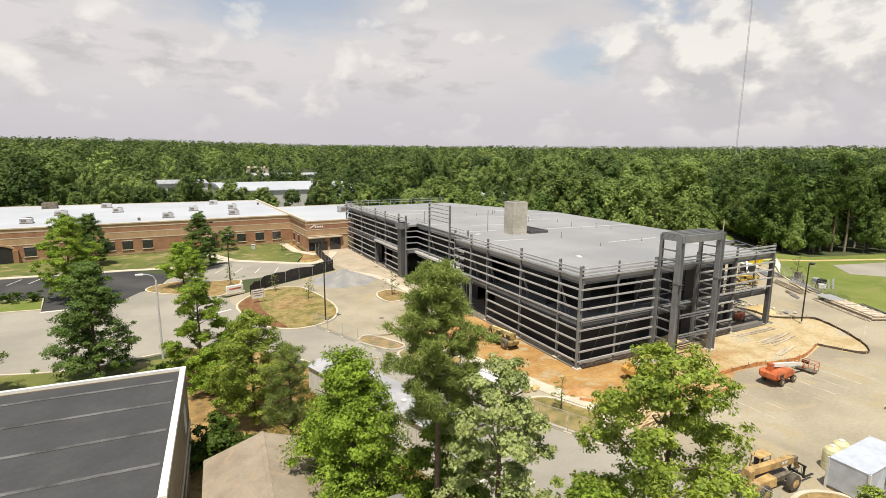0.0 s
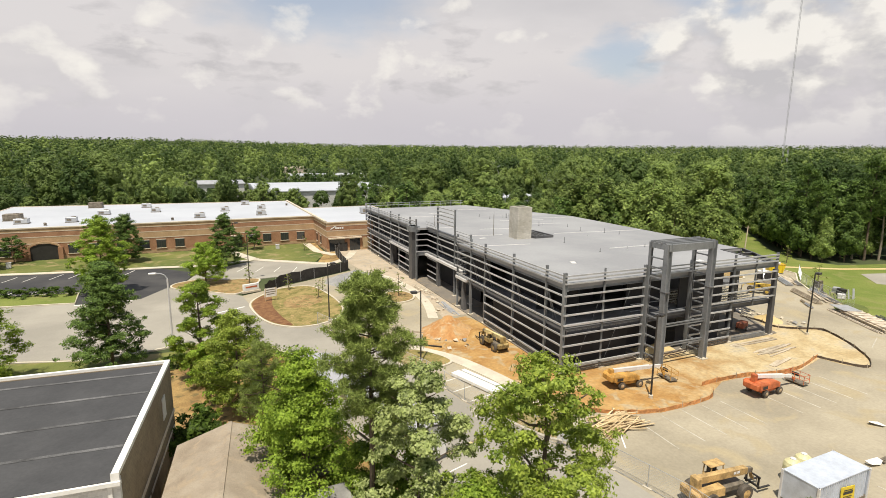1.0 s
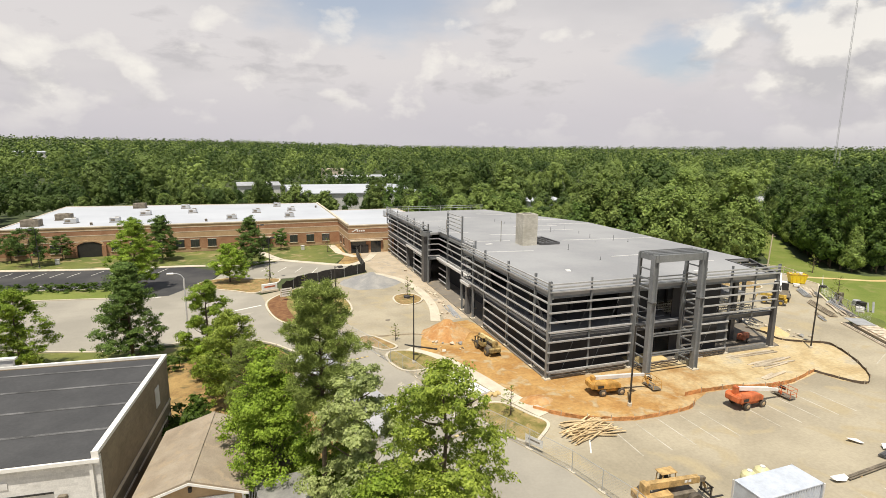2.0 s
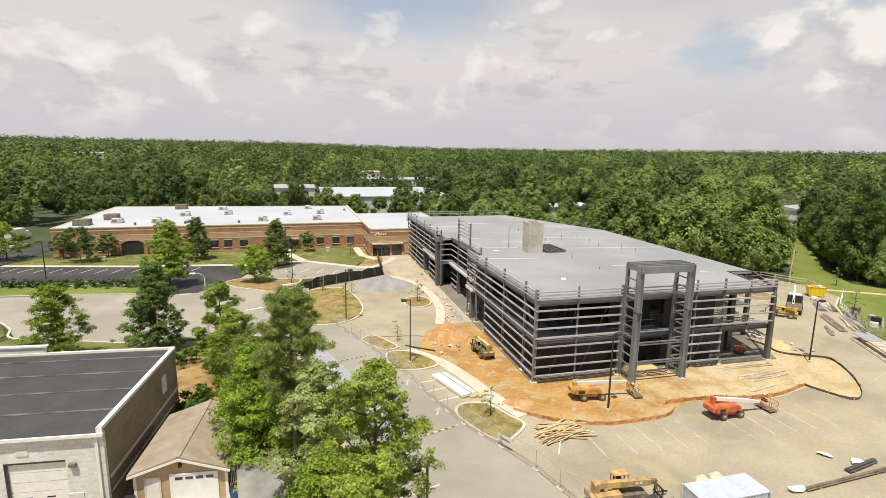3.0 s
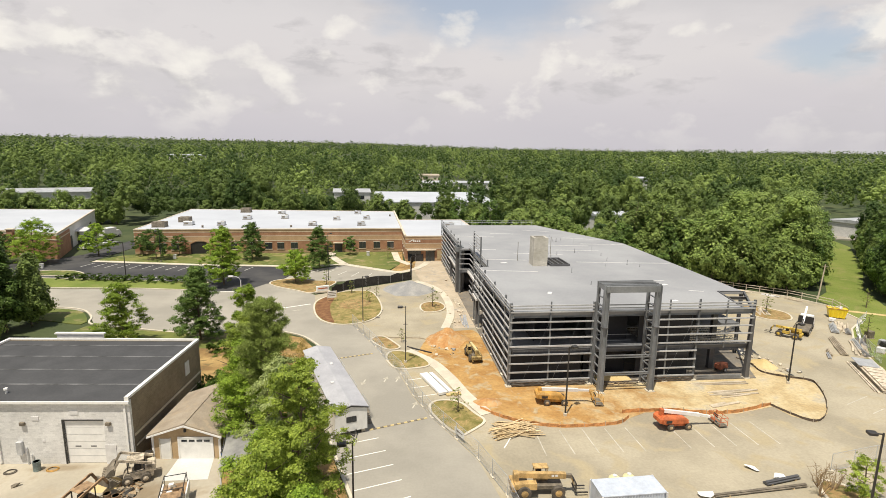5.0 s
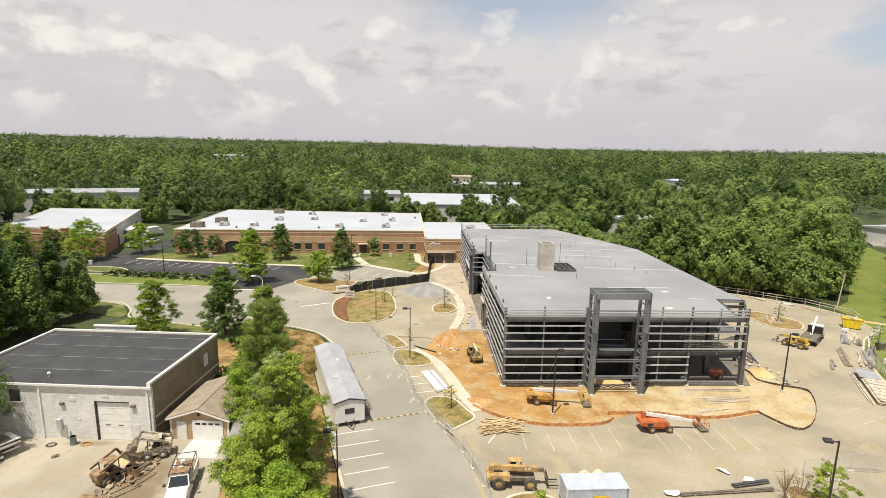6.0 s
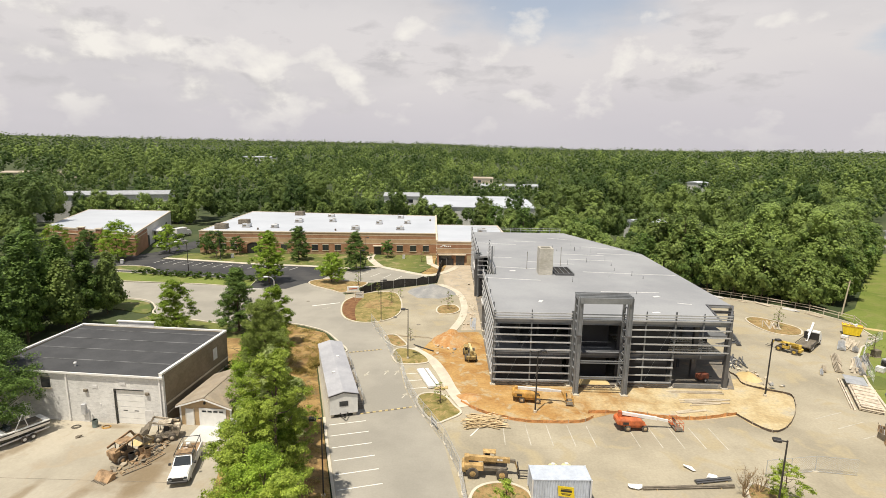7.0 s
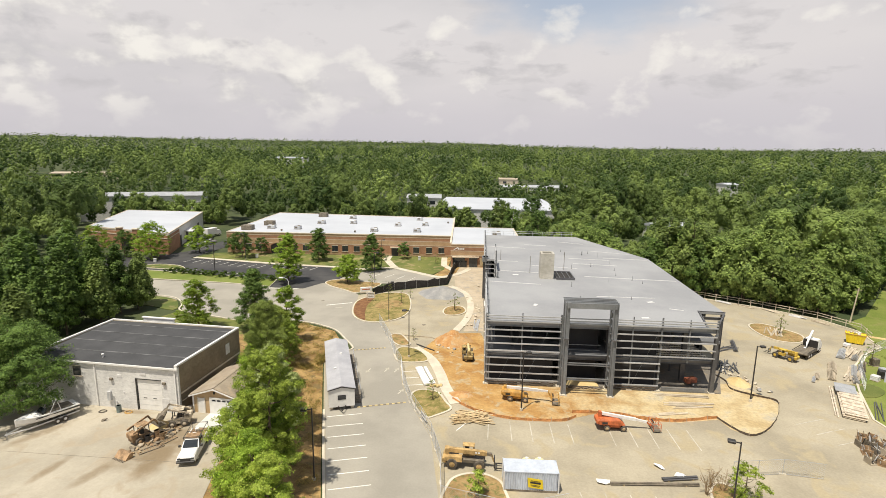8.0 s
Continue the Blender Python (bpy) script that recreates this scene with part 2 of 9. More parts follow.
# ---- materials ----
def surf(name, a, b, rough=0.8, scales=(0.35, 6.0), bump=0.0, metal=0.0, third=None, spread=(0.38, 0.62), grain=0.12, random_tint=0.0, east=None, stains=()):
    """A surface that wanders between colours a and b at a large scale, with a finer grain, and a third colour in patches."""
    m = bpy.data.materials.new(name)
    m.use_nodes = True
    nt = m.node_tree
    N, L = nt.nodes.new, nt.links.new
    bs = nt.nodes["Principled BSDF"]
    co = N("ShaderNodeTexCoord")
    n1, n2 = N("ShaderNodeTexNoise"), N("ShaderNodeTexNoise")
    for n, s, d in ((n1, scales[0], 6), (n2, scales[1], 5)):
        n.inputs["Scale"].default_value, n.inputs["Detail"].default_value = s, d
        n.inputs["Roughness"].default_value = 0.6
        L(co.outputs["Object"], n.inputs[0])
    r = N("ShaderNodeValToRGB")
    el = r.color_ramp.elements
    el[0].position, el[0].color = spread[0], (*a, 1)
    el[1].position, el[1].color = spread[1], (*b, 1)
    L(n1.outputs[0], r.inputs[0])
    col = r.outputs[0]
    if third:
        n3 = N("ShaderNodeTexNoise")
        n3.inputs["Scale"].default_value, n3.inputs["Detail"].default_value = scales[0] * 2.7, 8
        n3.inputs["Distortion"].default_value = 0.8
        L(co.outputs["Object"], n3.inputs[0])
        r3 = N("ShaderNodeValToRGB")
        r3.color_ramp.elements[0].position, r3.color_ramp.elements[1].position = 0.53, 0.66
        L(n3.outputs[0], r3.inputs[0])
        mx = N("ShaderNodeMix")
        mx.data_type = "RGBA"
        L(r3.outputs[0], mx.inputs[0])
        L(col, mx.inputs[6])
        mx.inputs[7].default_value = (*third, 1)
        col = mx.outputs[2]
    for sx, sy, rx, ry, turn in stains:  # oil and clay trodden in round the machines
        mpn = N("ShaderNodeMapping")
        mpn.vector_type = "TEXTURE"
        mpn.inputs["Location"].default_value = (sx, sy, 2.1)
        mpn.inputs["Rotation"].default_value = (0, 0, radians(turn))
        mpn.inputs["Scale"].default_value = (rx, ry, 4)
        L(co.outputs["Object"], mpn.inputs[0])
        gr = N("ShaderNodeTexGradient")
        gr.gradient_type = "SPHERICAL"
        L(mpn.outputs[0], gr.inputs[0])
        ns = N("ShaderNodeTexNoise")
        ns.inputs["Scale"].default_value, ns.inputs["Detail"].default_value = 0.9, 6
        L(co.outputs["Object"], ns.inputs[0])
        mu = N("ShaderNodeMath")
        mu.operation = "MULTIPLY"
        L(gr.outputs[1], mu.inputs[0])
        L(ns.outputs[0], mu.inputs[1])
        mp = N("ShaderNodeMapRange")
        mp.inputs[1].default_value, mp.inputs[2].default_value, mp.inputs[4].default_value = 0.07, 0.34, 0.68
        L(mu.outputs[0], mp.inputs[0])
        mx = N("ShaderNodeMix")
        mx.data_type = "RGBA"
        L(mp.outputs[0], mx.inputs[0])
        L(col, mx.inputs[6])
        mx.inputs[7].default_value = (0.215, 0.16, 0.095, 1)
        col = mx.outputs[2]
    if east:  # another soil takes over towards the east
        re = N("ShaderNodeValToRGB")
        ee = re.color_ramp.elements
        ee[0].position, ee[0].color = 0.40, (*east[0], 1)
        ee[1].position, ee[1].color = 0.55, (*east[1], 1)
        e3 = ee.new(0.66)
        e3.color = (*east[2], 1)
        L(n1.outputs[0], re.inputs[0])
        sp = N("ShaderNodeSeparateXYZ")
        L(co.outputs["Object"], sp.inputs[0])
        ma = N("ShaderNodeMath")
        ma.operation = "MULTIPLY_ADD"
        ma.inputs[1].default_value = 40.0
        L(n1.outputs[0], ma.inputs[0])
        L(sp.outputs[0], ma.inputs[2])
        mp = N("ShaderNodeMapRange")
        mp.inputs[1].default_value, mp.inputs[2].default_value = 66.0, 82.0
        L(ma.outputs[0], mp.inputs[0])
        me_ = N("ShaderNodeMix")
        me_.data_type = "RGBA"
        L(mp.outputs[0], me_.inputs[0])
        L(col, me_.inputs[6])
        L(re.outputs[0], me_.inputs[7])
        col = me_.outputs[2]
    hs = N("ShaderNodeHueSaturation")
    mr = N("ShaderNodeMapRange")
    mr.inputs[1].default_value, mr.inputs[2].default_value = 0.25, 0.75
    mr.inputs[3].default_value, mr.inputs[4].default_value = 1 - grain, 1 + grain
    L(n2.outputs[0], mr.inputs[0])
    val = mr.outputs[0]
    if random_tint:
        oi = N("ShaderNodeObjectInfo")
        mr2 = N("ShaderNodeMapRange")
        mr2.inputs[3].default_value, mr2.inputs[4].default_value = 1 - random_tint, 1 + random_tint
        L(oi.outputs["Random"], mr2.inputs[0])
        mu = N("ShaderNodeMath")
        mu.operation = "MULTIPLY"
        L(val, mu.inputs[0])
        L(mr2.outputs[0], mu.inputs[1])
        val = mu.outputs[0]
    L(val, hs.inputs["Value"])
    L(col, hs.inputs["Color"])
    L(hs.outputs[0], bs.inputs["Base Color"])
    bs.inputs["Roughness"].default_value, bs.inputs["Metallic"].default_value = rough, metal
    if bump:
        bp = N("ShaderNodeBump")
        bp.inputs["Strength"].default_value = bump
        bp.inputs["Distance"].default_value = 0.05
        L(n2.outputs[0], bp.inputs["Height"])
        L(bp.outputs[0], bs.inputs["Normal"])
    return m


def tint(c, k):
    return tuple(min(1, x * k) for x in c)


def plain(name, c, rough=0.5, metal=0.0, wear=0.12, scale=1.5):
    return surf(name, tint(c, 1 - wear), tint(c, 1 + wear), rough, (scale, 14.0), 0.0, metal, grain=wear * 0.6)


def foliage(name, dark, light, through=0.3, big=0.25, by_tree=False, grain=2.2, gloss=0.15):
    m = bpy.data.materials.new(name)
    m.use_nodes = True
    nt = m.node_tree
    N, L = nt.nodes.new, nt.links.new
    bs = nt.nodes["Principled BSDF"]
    ge, co, oi = N("ShaderNodeNewGeometry"), N("ShaderNodeTexCoord"), N("ShaderNodeObjectInfo")
    n1 = N("ShaderNodeTexNoise")
    n1.inputs["Scale"].default_value, n1.inputs["Detail"].default_value = big, 3
    L(co.outputs["Object"], n1.inputs[0])
    ad = N("ShaderNodeMath")
    ad.operation = "MULTIPLY_ADD"
    ad.inputs[1].default_value = 0.42
    L(ge.outputs["Random Per Island"], ad.inputs[0])
    L(n1.outputs[0], ad.inputs[2])
    if by_tree:  # every tree of the woods has a tone of its own
        at = N("ShaderNodeAttribute")
        at.attribute_name = "tone"
        tn = N("ShaderNodeMath")
        tn.operation = "MULTIPLY_ADD"
        tn.inputs[1].default_value, tn.inputs[2].default_value = 0.72, 0.16
        L(at.outputs["Fac"], tn.inputs[0])
        L(tn.outputs[0], ad.inputs[2])
        ad.inputs[1].default_value = 0.1
    r = N("ShaderNodeValToRGB")
    el = r.color_ramp.elements
    el[0].position, el[0].color = 0.36, (*dark, 1)
    el[1].position, el[1].color = 0.90, (*light, 1)
    L(ad.outputs[0], r.inputs[0])
    hs = N("ShaderNodeHueSaturation")
    mr = N("ShaderNodeMapRange")
    mr.inputs[3].default_value, mr.inputs[4].default_value = 0.8, 1.2
    L(oi.outputs["Random"], mr.inputs[0])
    fine = N("ShaderNodeTexNoise")
    fine.inputs["Scale"].default_value, fine.inputs["Detail"].default_value, fine.inputs["Roughness"].default_value = grain, 4, 0.65
    L(co.outputs["Object"], fine.inputs[0])
    fm = N("ShaderNodeMapRange")
    fm.inputs[1].default_value, fm.inputs[2].default_value = 0.3, 0.7
    fm.inputs[3].default_value, fm.inputs[4].default_value = (0.82, 1.2) if by_tree else (0.72, 1.34)
    L(fine.outputs[0], fm.inputs[0])
    vm = N("ShaderNodeMath")
    vm.operation = "MULTIPLY"
    L(mr.outputs[0], vm.inputs[0])
    L(fm.outputs[0], vm.inputs[1])
    L(vm.outputs[0], hs.inputs["Value"])
    bump = N("ShaderNodeBump")
    bump.inputs["Strength"].default_value, bump.inputs["Distance"].default_value = 0.25, 0.5 / grain
    L(fine.outputs[0], bump.inputs["Height"])
    L(bump.outputs[0], bs.inputs["Normal"])
    L(r.outputs[0], hs.inputs["Color"])
    L(hs.outputs[0], bs.inputs["Base Color"])
    bs.inputs["Roughness"].default_value = 0.5
    bs.inputs["Specular IOR Level"].default_value = gloss
    tr = N("ShaderNodeBsdfTranslucent")
    L(hs.outputs[0], tr.inputs[0])
    mix = N("ShaderNodeMixShader")
    mix.inputs[0].default_value = through
    L(bs.outputs[0], mix.inputs[1])
    L(tr.outputs[0], mix.inputs[2])
    L(mix.outputs[0], nt.nodes["Material Output"].inputs[0])
    return m


def brickwork(name, a, b, mortar, width=0.6, height=0.2, gap=0.012):
    """Laid courses on walls that run along x or y."""
    m = surf(name, a, b, 0.85, (0.5, 9.0), 0.1)
    nt = m.node_tree
    N, L = nt.nodes.new, nt.links.new
    bs = nt.nodes["Principled BSDF"]
    col = bs.inputs["Base Color"].links[0].from_socket
    ge = N("ShaderNodeTexCoord")
    sep = N("ShaderNodeSeparateXYZ")
    L(ge.outputs["Object"], sep.inputs[0])
    ad = N("ShaderNodeMath")
    L(sep.outputs[0], ad.inputs[0])
    L(sep.outputs[1], ad.inputs[1])
    com = N("ShaderNodeCombineXYZ")
    L(ad.outputs[0], com.inputs[0])
    L(sep.outputs[2], com.inputs[1])
    br = N("ShaderNodeTexBrick")
    br.inputs["Scale"].default_value = 1.0
    br.inputs["Brick Width"].default_value, br.inputs["Row Height"].default_value = width, height
    br.inputs["Mortar Size"].default_value = gap
    br.inputs["Color1"].default_value, br.inputs["Color2"].default_value = (1, 1, 1, 1), (0.82, 0.82, 0.82, 1)
    br.inputs["Mortar"].default_value = (*[mortar / max(0.01, sum(a) / 3)] * 3, 1)
    L(com.outputs[0], br.inputs[0])
    mx = N("ShaderNodeMix")
    mx.data_type, mx.blend_type = "RGBA", "MULTIPLY"
    mx.inputs[0].default_value = 1.0
    L(col, mx.inputs[6])
    L(br.outputs[0], mx.inputs[7])
    L(mx.outputs[2], bs.inputs["Base Color"])
    return m


def glass(name, c=(0.03, 0.035, 0.04)):
    m = plain(name, c, 0.06, 0.0, 0.1)
    m.node_tree.nodes["Principled BSDF"].inputs["Specular IOR Level"].default_value = 0.7
    return m


GROUND = surf("wooded_ground", (0.035, 0.055, 0.016), (0.07, 0.085, 0.03), 0.95, (0.06, 1.5), 0.2)
WORN_GRASS = surf("worn_grass", (0.14, 0.13, 0.03), (0.31, 0.24, 0.09), 0.95, (0.5, 9.0), 0.3, third=(0.36, 0.25, 0.11), grain=0.3)
GRASS = surf("lawn_grass", (0.085, 0.115, 0.022), (0.16, 0.17, 0.04), 0.95, (0.12, 9.0), 0.3, third=(0.27, 0.22, 0.10), grain=0.25)
MEADOW = surf("meadow_grass", (0.125, 0.17, 0.025), (0.185, 0.215, 0.045), 0.95, (0.09, 5.0), 0.3, third=(0.20, 0.205, 0.06), grain=0.24)
PAVE = surf("worn_pavement", (0.292, 0.256, 0.188), (0.395, 0.348, 0.258), 0.9, (0.1, 3.4), 0.1, third=(0.375, 0.315, 0.205), grain=0.12)
ROADGREY = surf("pale_asphalt", (0.278, 0.259, 0.22), (0.353, 0.328, 0.278), 0.9, (0.09, 4.0), 0.08, grain=0.06)
ASPHALT = surf("fresh_asphalt", (0.035, 0.035, 0.038), (0.065, 0.063, 0.062), 0.85, (0.15, 8.0), 0.1, grain=0.15)
CONCRETE = surf("concrete", (0.50, 0.45, 0.36), (0.62, 0.56, 0.45), 0.85, (0.4, 5.0), 0.05, grain=0.08)
YARD = surf("yard_concrete", (0.33, 0.295, 0.23), (0.43, 0.385, 0.305), 0.88, (0.12, 4.0), 0.06, third=(0.36, 0.305, 0.225), grain=0.07, stains=((3.4, 17.6, 6.5, 3.6, 60), (5.2, 17.0, 4.6, 2.6, 75), (5.4, 14.6, 4.2, 2.0, 95), (4.6, 20.4, 3.6, 2.2, 60), (-4.6, 13.0, 3.6, 0.9, 82), (0.4, 12.6, 3.4, 1.1, 70), (5.0, 16.1, 5.0, 1.8, 82), (3.0, 22.8, 3.0, 2.4, 0), (-3.7, 25.2, 4.0, 0.7, 0), (-8.2, 7.2, 2.4, 0.6, 30), (6.6, 7.6, 3.0, 0.8, 75), (-11.2, 19.4, 5.0, 1.2, 62)))
CLAY = surf("orange_clay", (0.33, 0.17, 0.05), (0.46, 0.285, 0.105), 0.95, (0.22, 2.4), 0.5, third=(0.41, 0.32, 0.19), grain=0.22, east=((0.42, 0.315, 0.165), (0.52, 0.42, 0.25), (0.40, 0.36, 0.28)))
CLAY_RED = surf("red_clay", (0.41, 0.20, 0.07), (0.50, 0.31, 0.14), 0.95, (0.5, 3.0), 0.6, third=(0.46, 0.33, 0.19), grain=0.18)
SAND = surf("tan_sand", (0.52, 0.38, 0.17), (0.60, 0.47, 0.25), 0.95, (0.2, 3.0), 0.3, grain=0.1)
MULCH = surf("mulch", (0.14, 0.06, 0.025), (0.24, 0.12, 0.05), 0.95, (1.2, 12.0), 0.5, grain=0.3)
BELT_SOIL = surf("straw_strewn_soil", (0.22, 0.13, 0.048), (0.42, 0.28, 0.11), 0.95, (0.3, 7.0), 0.5, third=(0.16, 0.12, 0.05), grain=0.3)
STRAW = surf("dry_straw", (0.24, 0.15, 0.06), (0.36, 0.25, 0.11), 0.95, (0.6, 8.0), 0.5, third=(0.13, 0.14, 0.04), grain=0.25)
GRAVEL = surf("gray_gravel", (0.24, 0.24, 0.24), (0.34, 0.33, 0.31), 0.95, (0.4, 12.0), 0.5, grain=0.2)
HUMP_YELLOW = surf("faded_yellow_paint", (0.42, 0.32, 0.14), (0.58, 0.46, 0.22), 0.8, (0.8, 9.0), grain=0.2)
PAINT_FADED = surf("faded_road_paint", (0.36, 0.325, 0.255), (0.54, 0.505, 0.43), 0.8, (0.8, 9.0), grain=0.2)
PAINT = surf("road_paint", (0.70, 0.68, 0.62), (0.82, 0.80, 0.75), 0.7, (1.5, 9.0), grain=0.12)
STEEL = surf("primed_gray_steel", (0.175, 0.185, 0.195), (0.245, 0.257, 0.268), 0.5, (0.4, 5.0), 0.02, 0.15, random_tint=0.12)
GIRT = surf("pale_primed_steel", (0.37, 0.375, 0.385), (0.48, 0.485, 0.49), 0.45, (0.4, 5.0), 0.02, 0.15, random_tint=0.1)
STEEL_DARK = surf("dark_primed_steel", (0.085, 0.085, 0.09), (0.125, 0.125, 0.13), 0.5, (0.4, 5.0), 0.02, 0.1, random_tint=0.1)
GALV = surf("galvanized_steel", (0.40, 0.41, 0.43), (0.56, 0.57, 0.58), 0.4, (0.6, 7.0), 0.0, 0.35, random_tint=0.12)
DECKING = surf("gray_roof_membrane", (0.255, 0.26, 0.272), (0.315, 0.32, 0.33), 0.75, (0.08, 2.5), 0.03, grain=0.05)
# near black: wall sheathing, and interior shade put into sheets behind the girts
SHEATH_AND_SHADE = surf("sheathing_and_inner_shade", (0.018, 0.018, 0.021), (0.03, 0.031, 0.036), 0.8, (0.3, 4.0), 0.02, random_tint=0.15)
SLABC = surf("floor_concrete", (0.13, 0.135, 0.145), (0.18, 0.185, 0.195), 0.8, (0.2, 4.0), 0.03)
DUSTY_SLAB = surf("dusty_floor_concrete", (0.15, 0.135, 0.115), (0.21, 0.185, 0.155), 0.85, (0.2, 4.0), 0.03, third=(0.25, 0.20, 0.14))
DUSTY_TAN = plain("dusty_tan_paint", (0.42, 0.31, 0.19), 0.75, 0, 0.4)
BLOCK = brickwork("shaft_block", (0.46, 0.43, 0.36), (0.60, 0.57, 0.50), 0.34, 0.4, 0.2, 0.015)
WHITE_ROOF = surf("white_roof_membrane", (0.43, 0.455, 0.50), (0.49, 0.515, 0.56), 0.6, (0.06, 2.0), grain=0.03)
BRICK = brickwork("red_brick", (0.33, 0.17, 0.095), (0.42, 0.23, 0.135), 0.20, 0.22, 0.075, 0.008)
BRICK_TAN = brickwork("tan_brick", (0.46, 0.30, 0.17), (0.54, 0.37, 0.22), 0.30, 0.22, 0.075, 0.008)
BAND = surf("cast_stone", (0.55, 0.47, 0.36), (0.65, 0.57, 0.45), 0.8, (0.5, 6.0), grain=0.06)
GLASS = glass("dark_window_glass")
FRAME_W = plain("pale_frame", (0.62, 0.58, 0.50), 0.5)
BLOCK_WALL = brickwork("painted_block", (0.66, 0.65, 0.625), (0.77, 0.76, 0.735), 0.62, 0.4, 0.2, 0.012)
SIDE_BROWN = brickwork("brown_block", (0.20, 0.158, 0.105), (0.265, 0.215, 0.145), 0.17, 0.4, 0.2, 0.012)
TAR = surf("black_roof_felt", (0.050, 0.051, 0.054), (0.066, 0.067, 0.07), 0.95, (0.3, 5.0), 0.1, grain=0.12)
WHITE = plain("white_paint", (0.78, 0.77, 0.74), 0.45, 0.0, 0.05)
NEW_CONCRETE = surf("new_concrete", (0.55, 0.54, 0.51), (0.63, 0.62, 0.59), 0.85, (0.5, 6.0), 0.05, grain=0.08)
BLUE_WHITE = plain("bluish_white_metal", (0.50, 0.545, 0.62), 0.5, 0.05, 0.1)
OFFWHITE = plain("dusty_white_metal", (0.66, 0.65, 0.64), 0.45, 0.05, 0.08)
SHINGLE = surf("brown_shingle", (0.27, 0.22, 0.165), (0.36, 0.305, 0.235), 0.95, (0.5, 14.0), 0.3, third=(0.35, 0.28, 0.20), grain=0.2)
SIDING = surf("tan_siding", (0.42, 0.29, 0.16), (0.50, 0.36, 0.21), 0.7, (0.5, 6.0), grain=0.08)
DARK = plain("black_paint", (0.03, 0.028, 0.027), 0.5)
RUBBER = plain("dusty_rubber", (0.085, 0.072, 0.058), 0.9, 0, 0.35)
YELLOW = plain("machine_yellow", (0.47, 0.26, 0.065), 0.6, 0, 0.3)
YELLOW_BRIGHT = plain("bright_yellow", (0.75, 0.56, 0.03), 0.4, 0, 0.1)
WORN_YELLOW = plain("worn_yellow_paint", (0.52, 0.35, 0.06), 0.65, 0, 0.4)
DIRTY_YELLOW = plain("dirty_yellow_paint", (0.30, 0.22, 0.09), 0.75, 0, 0.5)
MUSTARD = plain("dusty_mustard", (0.43, 0.285, 0.12), 0.75, 0, 0.35)
ORANGE_RED = plain("orange_red_paint", (0.5, 0.13, 0.045), 0.6, 0, 0.25)
ORANGE_MESH = plain("orange_mesh", (0.52, 0.24, 0.09), 0.85, 0, 0.35)
SILT = plain("black_silt_cloth", (0.085, 0.062, 0.045), 0.9, 0, 0.25)
SCREEN = plain("dark_screen_cloth", (0.035, 0.032, 0.03), 0.9, 0, 0.25)
DULL_GREEN = plain("dull_green_paint", (0.16, 0.20, 0.19), 0.7, 0, 0.3)
RUST_RED = plain("dull_red_paint", (0.27, 0.085, 0.045), 0.7, 0, 0.35)
RUST = plain("rusty_brown", (0.30, 0.195, 0.11), 0.9, 0.0, 0.4)
PALE_PLY = plain("pale_plywood", (0.56, 0.48, 0.38), 0.85, 0, 0.25)
DULL_STEEL = surf("dull_steel", (0.24, 0.235, 0.23), (0.36, 0.35, 0.33), 0.55, (0.6, 7.0), 0.0, 0.3, random_tint=0.15)
DIRTY = plain("dirty_metal", (0.20, 0.17, 0.13), 0.7, 0.2, 0.3)
LUMBER = surf("raw_lumber", (0.50, 0.37, 0.20), (0.62, 0.48, 0.29), 0.85, (0.6, 8.0), grain=0.15, random_tint=0.25)
LUMBER_GREY = surf("weathered_lumber", (0.36, 0.30, 0.22), (0.50, 0.43, 0.33), 0.9, (0.6, 8.0), grain=0.15, random_tint=0.25)
BARK = surf("bark", (0.10, 0.075, 0.05), (0.17, 0.13, 0.09), 0.95, (1.5, 12.0), 0.6, grain=0.25)
PALE_BARK = surf("pale_bark", (0.24, 0.20, 0.15), (0.34, 0.29, 0.22), 0.95, (1.5, 12.0), 0.4, grain=0.2)
DRY_WOOD = surf("dry_wood", (0.22, 0.15, 0.085), (0.34, 0.25, 0.15), 0.9, (1.0, 9.0), grain=0.2)
STRAW_TUFT = foliage("straw_tufts", (0.13, 0.13, 0.03), (0.48, 0.36, 0.12), 0.25, 0.7)
DRY_LEAF = foliage("dry_leaves", (0.16, 0.10, 0.04), (0.36, 0.25, 0.11), 0.3)
LEAF = foliage("green_leaves", (0.075, 0.14, 0.018), (0.335, 0.46, 0.065), 0.36, 0.6)
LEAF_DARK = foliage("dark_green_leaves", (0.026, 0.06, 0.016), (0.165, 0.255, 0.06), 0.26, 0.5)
LEAF_LIGHT = foliage("light_green_leaves", (0.10, 0.165, 0.022), (0.40, 0.485, 0.085), 0.38, 0.6, gloss=0.22)
LEAF_OLIVE = foliage("olive_green_leaves", (0.08, 0.13, 0.022), (0.35, 0.415, 0.095), 0.34, 0.5)
LEAF_SILVER = foliage("silvery_green_leaves", (0.16, 0.23, 0.05), (0.58, 0.66, 0.26), 0.38, 0.6, gloss=0.5)
NEEDLE = foliage("pine_needles", (0.075, 0.115, 0.028), (0.30, 0.365, 0.10), 0.26)
WOODS = foliage("woodland_leaves", (0.07, 0.118, 0.033), (0.30, 0.39, 0.11), 0.3, 0.11, by_tree=True, grain=1.1)
EDGE_LEAF = foliage("woodland_edge_leaves", (0.07, 0.12, 0.032), (0.28, 0.365, 0.10), 0.3, 0.25)
SHRUB = foliage("shrub_leaves", (0.035, 0.07, 0.012), (0.11, 0.17, 0.03))


